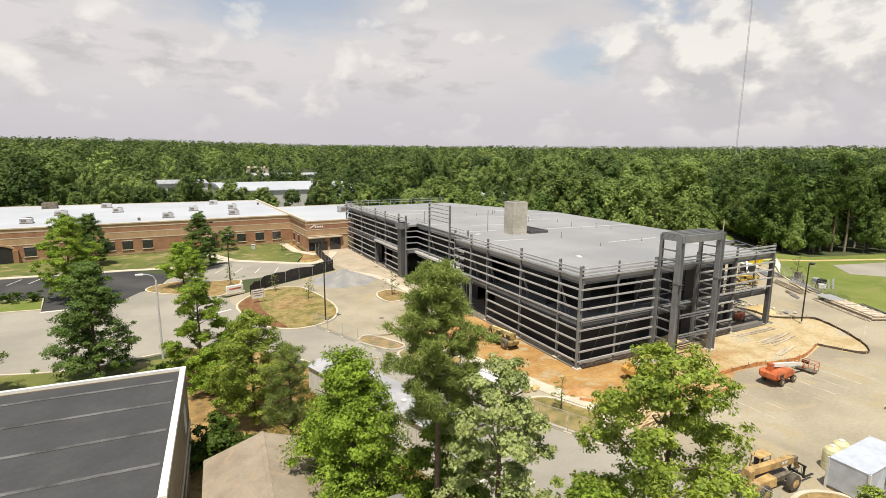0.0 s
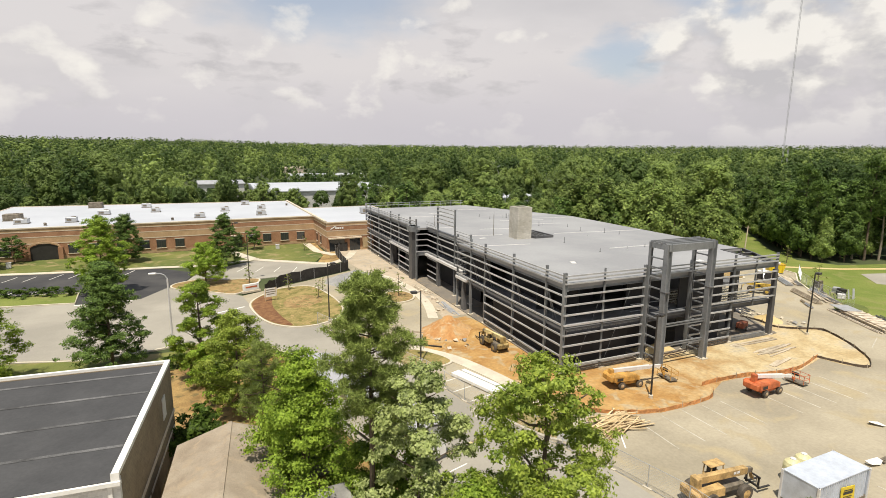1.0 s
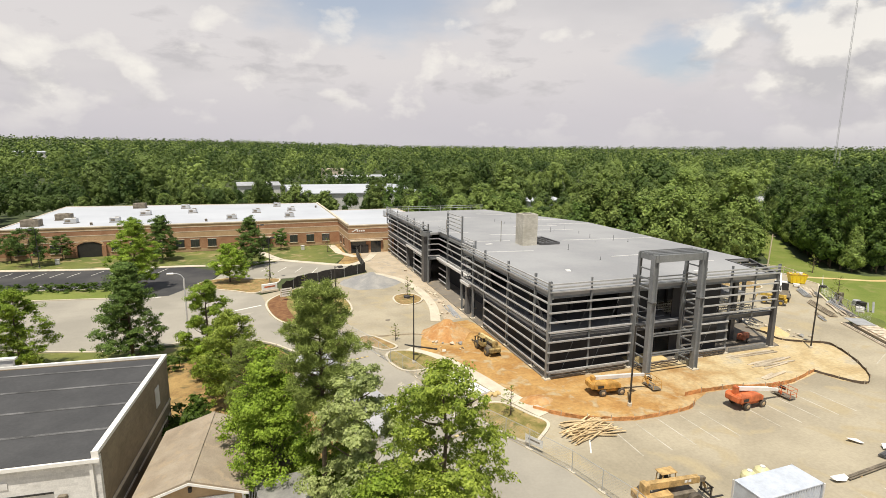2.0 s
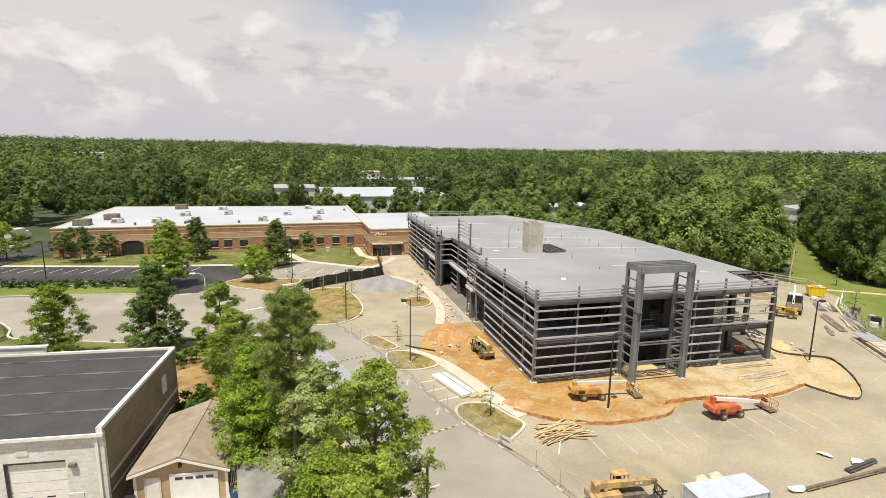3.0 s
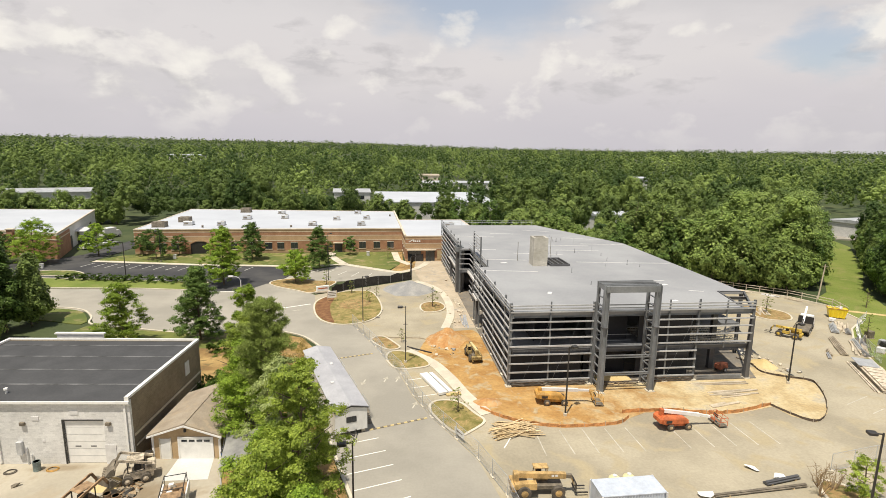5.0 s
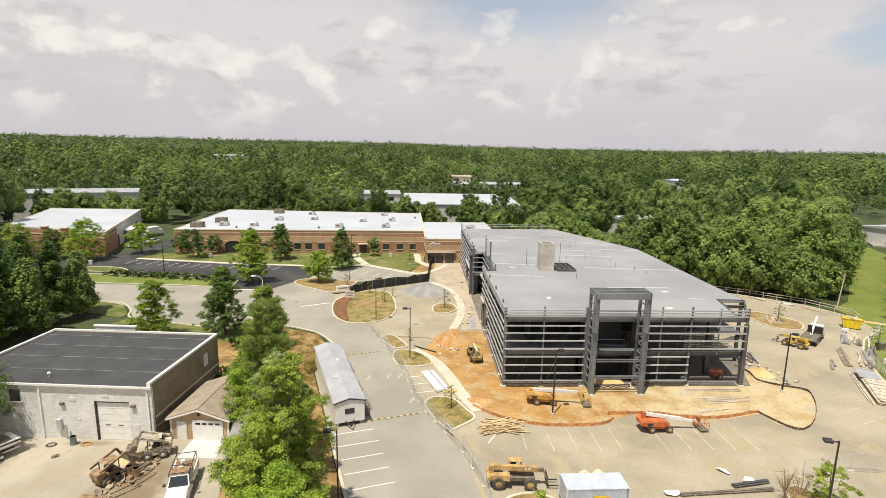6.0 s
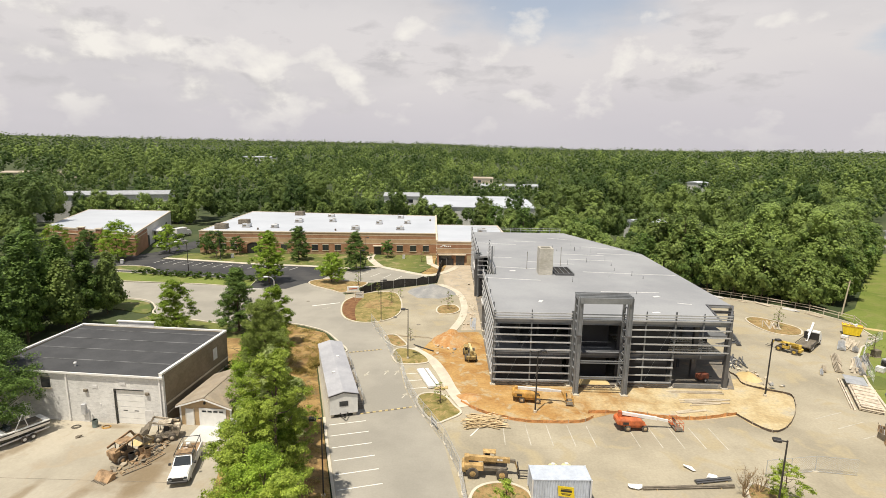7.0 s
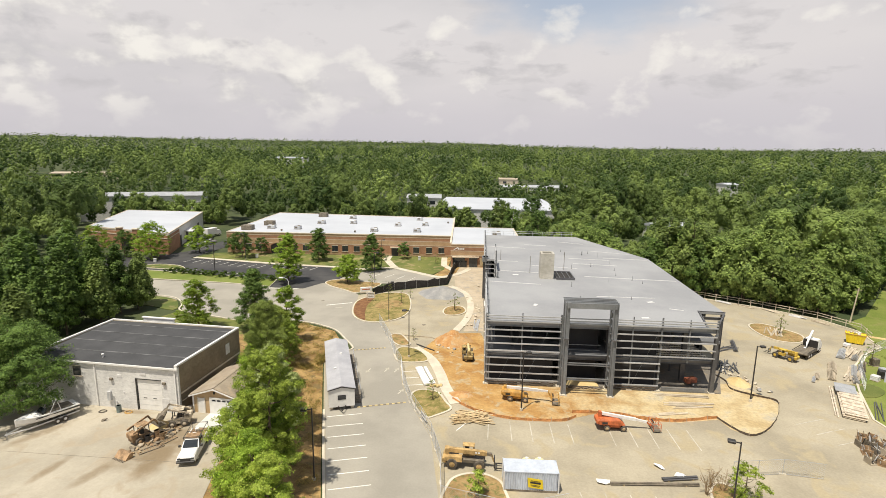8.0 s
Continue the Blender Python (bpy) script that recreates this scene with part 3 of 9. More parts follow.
# ---- the ground ----
def terrain(x, y):
    """The land's height: level round the site, slowly rising woods beyond."""
    r = math.hypot(x - 30, y - 60)
    k = 0.0265 - 0.007 * min(1, max(0, x / 450))
    far = max(0.0, r - 190)
    z = k * far * far / (far + 60)
    return z + min(1, far / 300) * (5 * noise.noise((x / 260, y / 260, 1.7)) + 2 * noise.noise((x / 90, y / 90, 5.1)))


def build_ground():
    rings = [0, 40, 80, 120, 160, 200, 240, 290, 350, 430, 530, 650, 800, 1000, 1250, 1550, 1900, 2300, 2900]
    n = 72
    vs, fs = [(30, 60, -0.08)], []
    for r in rings[1:]:
        for i in range(n):
            a = 2 * math.pi * i / n
            x, y = 30 + r * math.cos(a), 60 + r * math.sin(a)
            vs.append((x, y, terrain(x, y) - 0.08))
    for i in range(n):
        fs.append((0, 1 + i, 1 + (i + 1) % n))
    for k in range(len(rings) - 2):
        for i in range(n):
            a, b = 1 + k * n, 1 + (k + 1) * n
            fs.append((a + i, b + i, b + (i + 1) % n, a + (i + 1) % n))
    return setting("ground", Shape().add(vs, fs), GROUND, "wooded ground with leaf litter and undergrowth", "ground", True)


build_ground()

# paved areas lie a few centimetres above the ground sheet
LOT = [(45.93, -55), (24.13, 14.04), (18.83, 31.37), (13.96, 47.7), (16.34, 53.16)] + curve([(17.07, 54.66), (14.59, 58.96), (11.72, 63.2), (8.63, 65.5), (3.44, 67.5), (-6.66, 66.2)]) + \
    [(-14.98, 68.5), (-17.53, 69.7), (-17.17, 94.5), (-5.2, 93), (4.14, 90.8), (10.12, 89), (31.41, 101.2), (31.63, 122.8), (41.78, 125.1), (41.82, 130), (67.4, 127.8), (81.7, 101.4), (95.2, 95.7), (105.8, 88.9), (113.8, 81.8), (117.4, 74.5),
     (115, 65.3), (108.5, 60.69), (102.4, 53.95), (97.7, 45.4), (93.5, 36.46), (95, 20.03), (98.2, 0), (102.4, -55)]
lot = setting("pavement_lot", Shape().prism(LOT, -0.3, 0.0), PAVE, "pale sun-bleached parking lot pavement dusted with clay", "pavement")
ROAD = [(-17.53, 69.7), (-25.1, 72.2), (-27.31, 75.6), (-30.3, 79.7), (-40.92, 82.7), (-125.3, 82.5), (-125, 94.8), (-71.8, 95.7), (-47.28, 97), (-27.49, 95.6), (-17.17, 94.5)]
road = setting("road", Shape().prism(ROAD, -0.3, -0.004), ROADGREY, "pale gray asphalt access road with kerbs", "road")
LANE = [(44.9, -55), (24.34, 14.04), (19.04, 31.47), (14.16, 47.7), (16.54, 53.16), (17.27, 54.66), (14.79, 59.18), (11.92, 63.4), (8.83, 65.8), (3.54, 67.8), (-6.66, 66.5), (-17.53, 69.9), (-17.17, 94.3), (-5.21, 92.8), (4.13, 90.6), (10.12, 89), (11.05, 83.1), (11.47, 76.3), (13.43, 71.4), (19.44, 68.9), (23.88, 57.7), (26.82, 47.81), (28.18, 40.87), (30.05, 35.41), (33.95, 26.54), (36.08, 13.93), (52.13, -55)]
setting("road_lane", Shape().prism(LANE, -0.2, 0.004), ROADGREY, "gray asphalt lane through the car park", "road")
DARKLOT = [(-62.1, 115.4), (-53.27, 124.9), (-24.18, 119.3), (-4.47, 117.2), (2.39, 110.3), (0.79, 103), (-2.04, 99), (-5.2, 93), (-14.23, 93), (-15.1, 101.1), (-31.29, 103.7), (-56.48, 107.4)]
darklot = setting("pavement_dark_lot", Shape().prism(DARKLOT, -0.3, 0.012), ASPHALT, "black newly sealed asphalt parking lot", "pavement")
WEST_DRIVE = [(-62.1, 115.4), (-60.3, 110.6), (-87.1, 108), (-88.8, 119.4), (-67.7, 123.8), (-59.8, 135.4), (-57.34, 164), (-49.04, 197.4), (-41.35, 197.8), (-49.74, 159.6), (-52.09, 135.7), (-53.27, 124.9)]
setting("road_west_drive", Shape().prism(WEST_DRIVE, -0.3, 0.006), ASPHALT, "dark asphalt drive between two buildings", "road")
SMALL_LOT = [(2.89, 110.3), (13.67, 118.3), (27.95, 109), (31.43, 103.2), (12.26, 100.3), (1.11, 103.5)]
setting("pavement_small_lot", Shape().prism(SMALL_LOT, -0.3, 0.016), ROADGREY, "gray asphalt visitor parking by the brick office", "pavement")
YZ = 2.1  # the garage yard lies higher than the lot
YARD_PTS = [(-34, 28), (-13.5, 28), (9.8, 27), (10.8, 21.9), (13.9, 8.4), (24, -25), (-34, -25)]
setting("pavement_yard", Shape().prism(YARD_PTS, -0.3, YZ), YARD, "stained concrete yard of the garage", "pavement")
JOINTS = Shape()
for y in (15.4, 5.6):
    JOINTS.ribbon([(-30, y + 0.4), (9, y)], 0.05, YZ - 0.02, YZ + 0.005)
setting("trim_yard_joint", JOINTS, DIRTY, "dark joints across the concrete yard", "joint")
setting("pavement_shed_apron", Shape().prism([(5.9, 25.8), (9.1, 25.6), (9.55, 22.4), (5.8, 22.5)], 0.5, YZ + 0.015), NEW_CONCRETE, "bright new concrete apron before the shed", "pavement")

# bare earth round the new building
DIRT = [(31, 59.17), (32.55, 62.3), (34.41, 64.2), (40.13, 65), (41.11, 59.87), (40.96, 42.96), (60.62, 42.9), (78.8, 46.26), (80.9, 44.26), (82.7, 41.34), (83, 40.04), (81.1, 36.59), (77.7, 32.33), (74.7, 30.51),
        (72.8, 32.11), (72.3, 34.53), (66.8, 33.19), (62.8, 33.17), (58.5, 34.36), (55.6, 34.34), (53.11, 33.22), (51.45, 32.01), (48.46, 31.7), (44.35, 31.78), (41.69, 32.57), (38.52, 34.36), (36.3, 36.94), (35.3, 39.92), (33.42, 45.89), (31.43, 50.34), (29.42, 53.79)]
setting("ground_clay", Shape().prism(DIRT, -0.3, 0.025), CLAY, "bare orange clay around the unfinished building", "ground")
setting("ground_gravel_west", Shape().prism([(36.66, 65.8), (41.16, 65.8), (41.68, 125.1), (33.67, 124.8), (32.52, 111.1), (33.42, 99.3), (37.42, 91.5), (38.66, 83.6), (38.06, 73.7)], -0.1, 0.02), surf("dusty_gravel", (0.40, 0.33, 0.24), (0.48, 0.40, 0.30), 0.95, (0.3, 5.0), 0.3, third=(0.33, 0.30, 0.25)), "dusty gravel walk along the west wall", "ground")


def bank(name, pts, z, mat, label, kerbed=True, closed=True, n=4, smooth=True):
    """A planted area raised behind a concrete kerb."""
    line = curve(pts, True, n) if smooth else pts
    ob = setting(name, Shape().prism(line, -0.1, z), mat, label, "lawn")
    if kerbed:
        setting("kerb", Shape().ribbon(line, 0.3, -0.05, 0.16, True), CONCRETE, parent=ob)
    return ob


bank("lawn_middle_island", [(30.07, 36.99), (31.01, 39.09), (33.65, 38.81), (35.26, 35.73), (36.06, 33.73), (34.1, 31.74), (32.97, 31.14), (31.56, 32.92)], 0.12, WORN_GRASS, "worn grass island with bare patches and a concrete kerb")
bank("lawn_lamp_island", [(25.05, 53.45), (26.03, 49.79), (28.26, 49.11), (31.11, 50.04), (30.53, 52.61), (28.42, 55.27), (25.88, 55.74)], 0.12, WORN_GRASS, "small dry grass island under a lamp post")
bank("lawn_upper_island", [(22.7, 60.6), (23.32, 62.3), (24.74, 62.3), (26.33, 59.51), (27.12, 57.14), (25.08, 56.73)], 0.12, STRAW, "small dry island beside the chain fence")
bank("lawn_circle_island", [(11.05, 83.1), (11.78, 76.3), (13.53, 71.6), (16.42, 69.2), (19.65, 69.3), (22.81, 71.8), (24.29, 77.2), (23.47, 85.3), (21.41, 91.2), (16.17, 91.1), (13.01, 87.5)], 0.13, WORN_GRASS, "large grassy turning island with straw patches")
setting("ground_mulch_bed", Shape().prism(curve([(11.36, 83.1), (11.88, 76.7), (13.73, 72), (15.93, 70), (14.97, 74.4), (14.23, 80.3), (14.5, 86.1), (13.11, 87.1)], True, 4), 0, 0.16), MULCH, "red brown mulch bed along the island kerb", "ground")
setting("ground_straw_patch", Shape().prism(curve([(16.58, 83.2), (20.13, 85.3), (22.11, 81.4), (19.05, 78.4), (16.03, 79.3)], True, 4), 0, 0.145), STRAW, "patch of straw on the grass island", "ground")
bank("lawn_tree_island", [(-1.24, 99.4), (-0.01, 102.2), (4.4, 103.7), (7.87, 101.6), (13.56, 100.1), (11.68, 93.9), (9.14, 90.4), (5.66, 92.8), (1.01, 96.2)], 0.13, STRAW, "long dry island with a small tree")
bank("lawn_right_circle", [(31.8, 78.3), (32.74, 81.4), (35.6, 82), (36.78, 78.7), (35.44, 75.9), (32.58, 75.4)], 0.12, STRAW, "small round bed with a thin tree")
bank("lawn_south_island", [(36.59, 13.43), (36.73, 17.24), (37.98, 18.95), (40.23, 19.45), (42.18, 18.45), (42.78, 16.74), (42.85, 13.13)], 0.12, STRAW, "rounded dry planting island beside the container")
bank("lawn_lamp_island_east", [(64.2, 14.94), (64.5, 18.37), (66.1, 20.19), (68, 18.58), (68.5, 14.94), (68.2, 10), (64.6, 10)], 0.12, STRAW, "narrow dry island with a shrub and lamp post")
bank("lawn_island_southeast", [(85, 16.97), (85.5, 20.62), (87.6, 22.05), (91.9, 20.02), (93.9, 13.92), (85.5, 11.89)], 0.12, GRASS, "grass island at the lot corner")
bank("lawn_east_patch", [(95.6, 46.2), (97.4, 47.6), (101.2, 48.2), (101.6, 45.6), (98.4, 43.4), (95.8, 44.2)], 0.1, GRASS, "small grass patch at the lot edge", kerbed=False)
bank("lawn_east_island", [(96.2, 75.9), (95.6, 70.8), (97.2, 66.8), (101.1, 66.3), (103.6, 69.9), (102.6, 73.2), (99.4, 77.1)], 0.12, STRAW, "oval island strewn with offcuts")
bank("lawn_road_strip", [(-56.48, 107.1), (-31.29, 103.5), (-15.21, 100.8), (-14.32, 93.8), (-27.48, 96), (-47.27, 97.5), (-72.1, 96.2), (-77.7, 100.6)], 0.08, MEADOW, "mown grass strip between road and car park", smooth=False)
bank("lawn_office", [(-44.38, 134.9), (28.74, 137.3), (29.06, 118.9), (25.96, 111.7), (15.09, 119.4), (6.93, 115.3), (-4.46, 118.9), (-24.15, 121), (-52.27, 126.6), (-48.29, 133.9)], 0.06, GRASS, "lawn before the brick office", smooth=False, kerbed=False)
bank("lawn_west_corner", [(-60.3, 110.1), (-46.78, 109.1), (-50.57, 113.7), (-58.28, 114.3)], 0.1, GRASS, "grass end island of the car park")
bank("lawn_south_of_road", [(-16.07, 68.4), (-25.51, 71.1), (-26.96, 66.9), (-24.17, 56.17), (-14.26, 56.08), (1.73, 58.92), (3.82, 65.3), (-6.67, 65.8)], 0.1, GRASS, "shady lawn between road and garage", smooth=False, kerbed=False)
setting("kerb_road_south", Shape().ribbon(curve([(18.74, 31.86), (24.13, 14.04), (45.93, -55)]), 0.3, -0.05, 0.15), CONCRETE, "concrete kerb along the parking row", "kerb")
setting("kerb_bend", Shape().ribbon(curve([(16.34, 53.27), (17.17, 54.65), (14.59, 58.96), (11.72, 63.2), (8.63, 65.5), (3.44, 67.5), (-6.66, 66.2), (-14.98, 68.5), (-25.11, 71.8), (-27.79, 76.6), (-32.63, 81.4), (-41.41, 82.8), (-58.88, 82.8), (-125.3, 82.5)]), 0.3, -0.05, 0.15), CONCRETE, "curved concrete kerb of the access road", "kerb")
setting("lawn_west_verge", Shape().prism(curve([(-27.17, 72.1), (-29.25, 77.5), (-33.13, 80.9), (-41.41, 82.5), (-58.88, 82.4), (-59, 77), (-37.62, 75.5)], True, 3), -0.1, 0.05), GRASS, "grass verge beside the access road", "lawn")
setting("kerb_east", Shape().ribbon([(95.2, 95.7), (105.8, 88.9), (113.8, 81.8), (117, 74.5), (115, 65.3), (108.5, 60.69), (102.4, 53.95), (97.7, 45.4), (93.5, 36.46), (94.5, 24.09), (98.2, 0)], 0.3, -0.05, 0.15), CONCRETE, "concrete kerb at the lot's east edge", "kerb")
MEAD = [(117.4, 74.5), (115.2, 65.3), (108.5, 60.69), (102.4, 53.95), (97.8, 45.4), (93.6, 36.46), (95, 20.03), (99.2, -20), (200.4, -20), (200.1, 51.42), (152.8, 61.22), (132.3, 67.1), (129.1, 74.1), (136.6, 86.5), (156, 106.1), (186.3, 141.5), (192.8, 156), (181.8, 151.5), (166.7, 132.8), (146.3, 109), (125.9, 85.2), (118.5, 80)]
setting("ground_meadow", Shape().prism(MEAD, -0.2, 0.03), MEADOW, "bright green meadow beside the lot", "ground")
setting("pavement_far_lot", Shape().prism([(195, 157), (204, 171), (242, 222), (262, 224), (226, 172), (206, 152)], -0.2, 0.5), ROADGREY, "pale paved drive beyond the grass strip", "pavement")
setting("ground_sand_path", Shape().ribbon([(115.3, 72.4), (119.5, 70), (128, 64.5), (145.3, 58.07)], 1.3, 0, 0.05), SAND, "pale sandy path across the meadow", "path")
setting("pavement_neighbour", Shape().prism([(120.6, 53.72), (127, 59.9), (145.3, 55), (167.1, 44.93), (156.2, 34.56), (132.4, 40.57)], -0.05, 0.06), ROADGREY, "gray neighbouring parking area", "pavement")
setting("road_link", Shape().prism([(-5.41, 92.8), (-2.15, 99.1), (-1.33, 99.5), (1.01, 96), (5.65, 92.6), (9.13, 90.3), (10.12, 89), (4.13, 90.4)], -0.2, 0.008), ROADGREY, "gray asphalt link between lane and dark car park", "road")
setting("ground_corner_bed", Shape().prism([(28.95, 137.2), (30.25, 137.2), (30.11, 122.8), (33.65, 122.8), (32.76, 115), (30.48, 109.6), (26.46, 111.3), (28.96, 118.8)], -0.1, 0.03), BELT_SOIL, "bare mulched bed by the office corner", "ground")
# walks
setting("pavement_walk_office", Shape().ribbon([(9.39, 136.8), (9.53, 130.9), (12.04, 124.2), (14.08, 119.6)], 2.2, 0, 0.09), CONCRETE, "concrete walk to the office door", "walk")
setting("pavement_walk_diagonal", Shape().ribbon(curve([(13.89, 119.6), (20.45, 114.7), (27.46, 109.8), (30.49, 110.5), (34.08, 115), (36.67, 121)]), 1.8, 0, 0.09), CONCRETE, "curved concrete walk to the corner entrance", "walk")
setting("pavement_walk_branch", Shape().ribbon([(27.94, 136.4), (28.62, 124.7), (31.78, 118.4)], 1.9, 0, 0.085), CONCRETE, "concrete walk beside the corner lawn", "walk")
setting("pavement_walk_front", Shape().ribbon([(13.89, 119.6), (4.46, 116.2), (-4.47, 118.1), (-24.16, 120.2), (-52.28, 125.8)], 1.6, 0, 0.085), CONCRETE, "concrete walk along the car park", "walk")
setting("pavement_walk_site", Shape().ribbon(curve([(28.23, 55.96), (31.53, 51.33), (33.52, 45.88), (34.9, 40.42), (36.69, 35.44)]), 1.7, 0, 0.10), CONCRETE, "dusty concrete walk beside the clay", "walk")
setting("pavement_walk_west", Shape().ribbon(curve([(32.11, 100), (36.21, 93.3), (37.75, 83.9), (37.25, 73.9), (35.23, 65.8)]), 1.5, 0, 0.09), CONCRETE, "curved concrete walk west of the building", "walk")
BELT_R = [(45.93, -55), (23.82, 13.94), (18.63, 31.27), (13.76, 47.7), (16.25, 53.65), (11.42, 62.9), (3.23, 67.1)]
BELT_L = [(33.0, -55), (13.8, 8.4), (10.8, 22), (9.2, 34), (8.2, 44), (4.3, 53.5), (2.4, 59.4)]
BELT_Z = [YZ, YZ, YZ, YZ, 1.5, 0.7, 0.2]
belt = Shape()
for k, (r, l) in enumerate(zip(BELT_R, BELT_L)):
    m_ = ((r[0] * 0.45 + l[0] * 0.55), (r[1] * 0.45 + l[1] * 0.55))
    z = BELT_Z[k]
    belt.v += [(l[0], l[1], z - 0.02), (m_[0], m_[1], 0.45 * z), (r[0], r[1], 0.03)]
for k in range(6):
    for j in range(2):
        belt.f.append((3 * k + j, 3 * k + j + 1, 3 * k + j + 4, 3 * k + j + 3))
setting("ground_straw_belt", belt, BELT_SOIL, "straw covered planting bank under the trees", "ground", True)
side_ground = Shape().add([(2.0, 26.8, YZ - 0.02), (9.8, 27, YZ - 0.02), (2.0, 34, YZ - 0.02), (9.2, 34, YZ - 0.02), (2.0, 44, 1.5), (8.2, 44, 1.48), (-20, 44, 1.5), (4.3, 53.5, 0.68), (-20, 53, 0.7), (2.4, 59.4, 0.16), (-20, 57.5, 0.16)],
                          [(0, 1, 3, 2), (2, 3, 5, 4), (4, 5, 7), (6, 4, 7, 8), (8, 7, 9, 10)])
setting("ground_garage_side", side_ground, BELT_SOIL, "bare straw covered ground beside the garage", "ground", True)
setting("ground_clay_patch", Shape().prism(curve([(8.81, 63.4), (11.79, 60.5), (14.25, 55.61), (15.31, 51.67), (13.26, 48.69), (10.18, 52.61), (7.25, 59.47)], True, 3), 0, 0.05), CLAY_RED, "orange clay patch behind the office trailer", "ground")


def stripe(a, b, w=0.12, parent=None, name="parking_line", z=0.01, mat=None):
    return setting(name, Shape().ribbon([a, b], w, z - 0.03, z), mat or PAINT, parent=parent or lot)


for i in range(7):  # row at the west kerb
    x, y = 19.73 + 0.74 * i, 30.18 - 2.49 * i
    stripe((x, y), (x + 4.35, y + 1.25))
for i, x in enumerate((41.1, 44.1, 46.7, 49.3, 51.7, 54.3, 56.8, 59.4, 61.9, 64.4, 66.9)):
    if i != 5:
        stripe((x, 26.6), (x - 0.05 + (0.2 if i == 0 else 0), 31.3), mat=PAINT_FADED)
stripe((38.9, 31.35), (37.1, 28.35))
for x, y in ((27.7, 45.5), (28.2, 43.1), (28.9, 40.6)):
    stripe((x, y), (x + 3.0, y + 0.7))
for i in range(7):
    stripe((51.1 + 2.6 * i, 12.3), (50.7 + 2.6 * i, 17.35), mat=PAINT_FADED)
for i in range(5):
    stripe((86.8 - 1.15 * i, 24.6 + 2.42 * i), (91.5 - 1.15 * i, 26.5 + 2.42 * i), mat=PAINT_FADED)
for i in range(9):
    stripe((-50.9 + 3.2 * i, 123.5 - 0.74 * i), (-52.1 + 3.2 * i, 119.0 - 0.68 * i), 0.14, darklot, z=0.018)
for i in range(5):
    stripe((-21.2 + 3.05 * i, 118.0 - 0.25 * i), (-22.5 + 3.05 * i, 113.9 - 0.22 * i), 0.14, darklot, z=0.018)
for i in range(9):
    stripe((-50.7 + 3.5 * i, 107.3 - 0.64 * i), (-49.6 + 3.5 * i, 110.9 - 0.64 * i), 0.14, darklot, z=0.018)
for i in range(5):
    stripe((8.9 + 3.2 * i, 114 - 1.4 * i), (6.6 + 3.4 * i, 110 - 1.5 * i), 0.12, z=0.022)
stripe((4.8, 79.6), (10.2, 82.3), 0.35)
stripe((-14.2, 92.6), (-6.3, 92.6), 0.4)
for x, y, a in ((22.0, 45.3, -105), (24.9, 46, 75), (26.5, 46, 75), (8.2, 78.2, 20), (28.35, 38.5, 70)):  # arrows
    s = Shape().prism([(-0.08, -0.9), (0.08, -0.9), (0.08, 0.1), (0.4, 0.1), (0, 0.9), (-0.4, 0.1), (-0.08, 0.1)], -0.02, 0.01)
    ob = setting("road_arrow", s, PAINT_FADED, parent=lot)
    ob.matrix_basis = pose(x, y, 0, 0, 0, a - 90)
for a, b in (((17.7, 53.6), (23.0, 55.3)), ((23.1, 33.1), (29.6, 35.2))):  # striped speed humps
    a, b = Vector(a), Vector(b)
    n = 17
    for i in range(n):
        p, q = a.lerp(b, i / n), a.lerp(b, (i + 0.98) / n)
        setting("speed_hump", Shape().ribbon([p, q], 0.26, -0.02, 0.05), DIRTY if i % 2 else HUMP_YELLOW, parent=lot)
for x, y in ((28.5, 68.6), (3, 83)):
    setting("manhole_cover", Shape().lathe((x, y, -0.02), (0, 0, 1), [(0, 0.4), (0.03, 0.4), (0.036, 0.34)], 16), DIRTY, parent=lot)


# ---- the unfinished steel building ----
W, S, E_, NN = 40.9, 42.5, 74.6, 124.6
FLOOR2, ROOF = 5.1, 10.0
BAY0, BAY1, BAYD = 70.1, 88.3, 2.25  # a bay set back in the west face
PLAN = [(W + 0.15, S + 0.3), (73.2, S + 0.3), (75.2, 51.5), (79.3, 51.2), (80.2, 93.8), (68.2, 124.4), (68.1, NN - 0.2), (W + 0.15, NN - 0.2), (W + 0.15, BAY1), (W + BAYD, BAY1), (W + BAYD, BAY0), (W + 0.15, BAY0)]
PLAN2 = [(W + 0.25, S + 0.25), (60, S + 0.25), (60, 51), (79.1, 51), (80.0, 93.8), (67.9, 124.2), (67.8, NN - 0.3), (W + 0.25, NN - 0.3), (W + 0.25, BAY1), (W + BAYD, BAY1), (W + BAYD, BAY0), (W + 0.25, BAY0)]
steel = thing("steel_framed_building", "unfinished two storey gray steel frame building with rows of girts", "building", (W, S, 0), in_world=True)
part("ground_slab", Shape().prism([(W - 0.2, S - 0.1), (76, S - 0.1), (79.5, 51), (80.4, 93.8), (68.4, 124.5), (68.3, NN), (W - 0.2, NN)], -0.2, 0.12), DUSTY_SLAB, steel)
part("floor_deck", Shape().prism(PLAN2, FLOOR2 - 0.35, FLOOR2), SLABC, steel, "gray concrete upper floor deck")
roof = part("roof_deck", Shape().prism(PLAN, ROOF - 0.4, ROOF), DECKING, steel, "flat gray roof membrane with pale seams")

GIRTS = [11.0, 10.6, 10.15, 8.8, 7.75, 6.65, 5.5, 4.35, 3.15, 1.95, 0.85]


def girt(p, q, mat=None, w=0.16, h=0.17):
    part("girt", Shape().bar(p, q, w, h), mat or GIRT, steel)


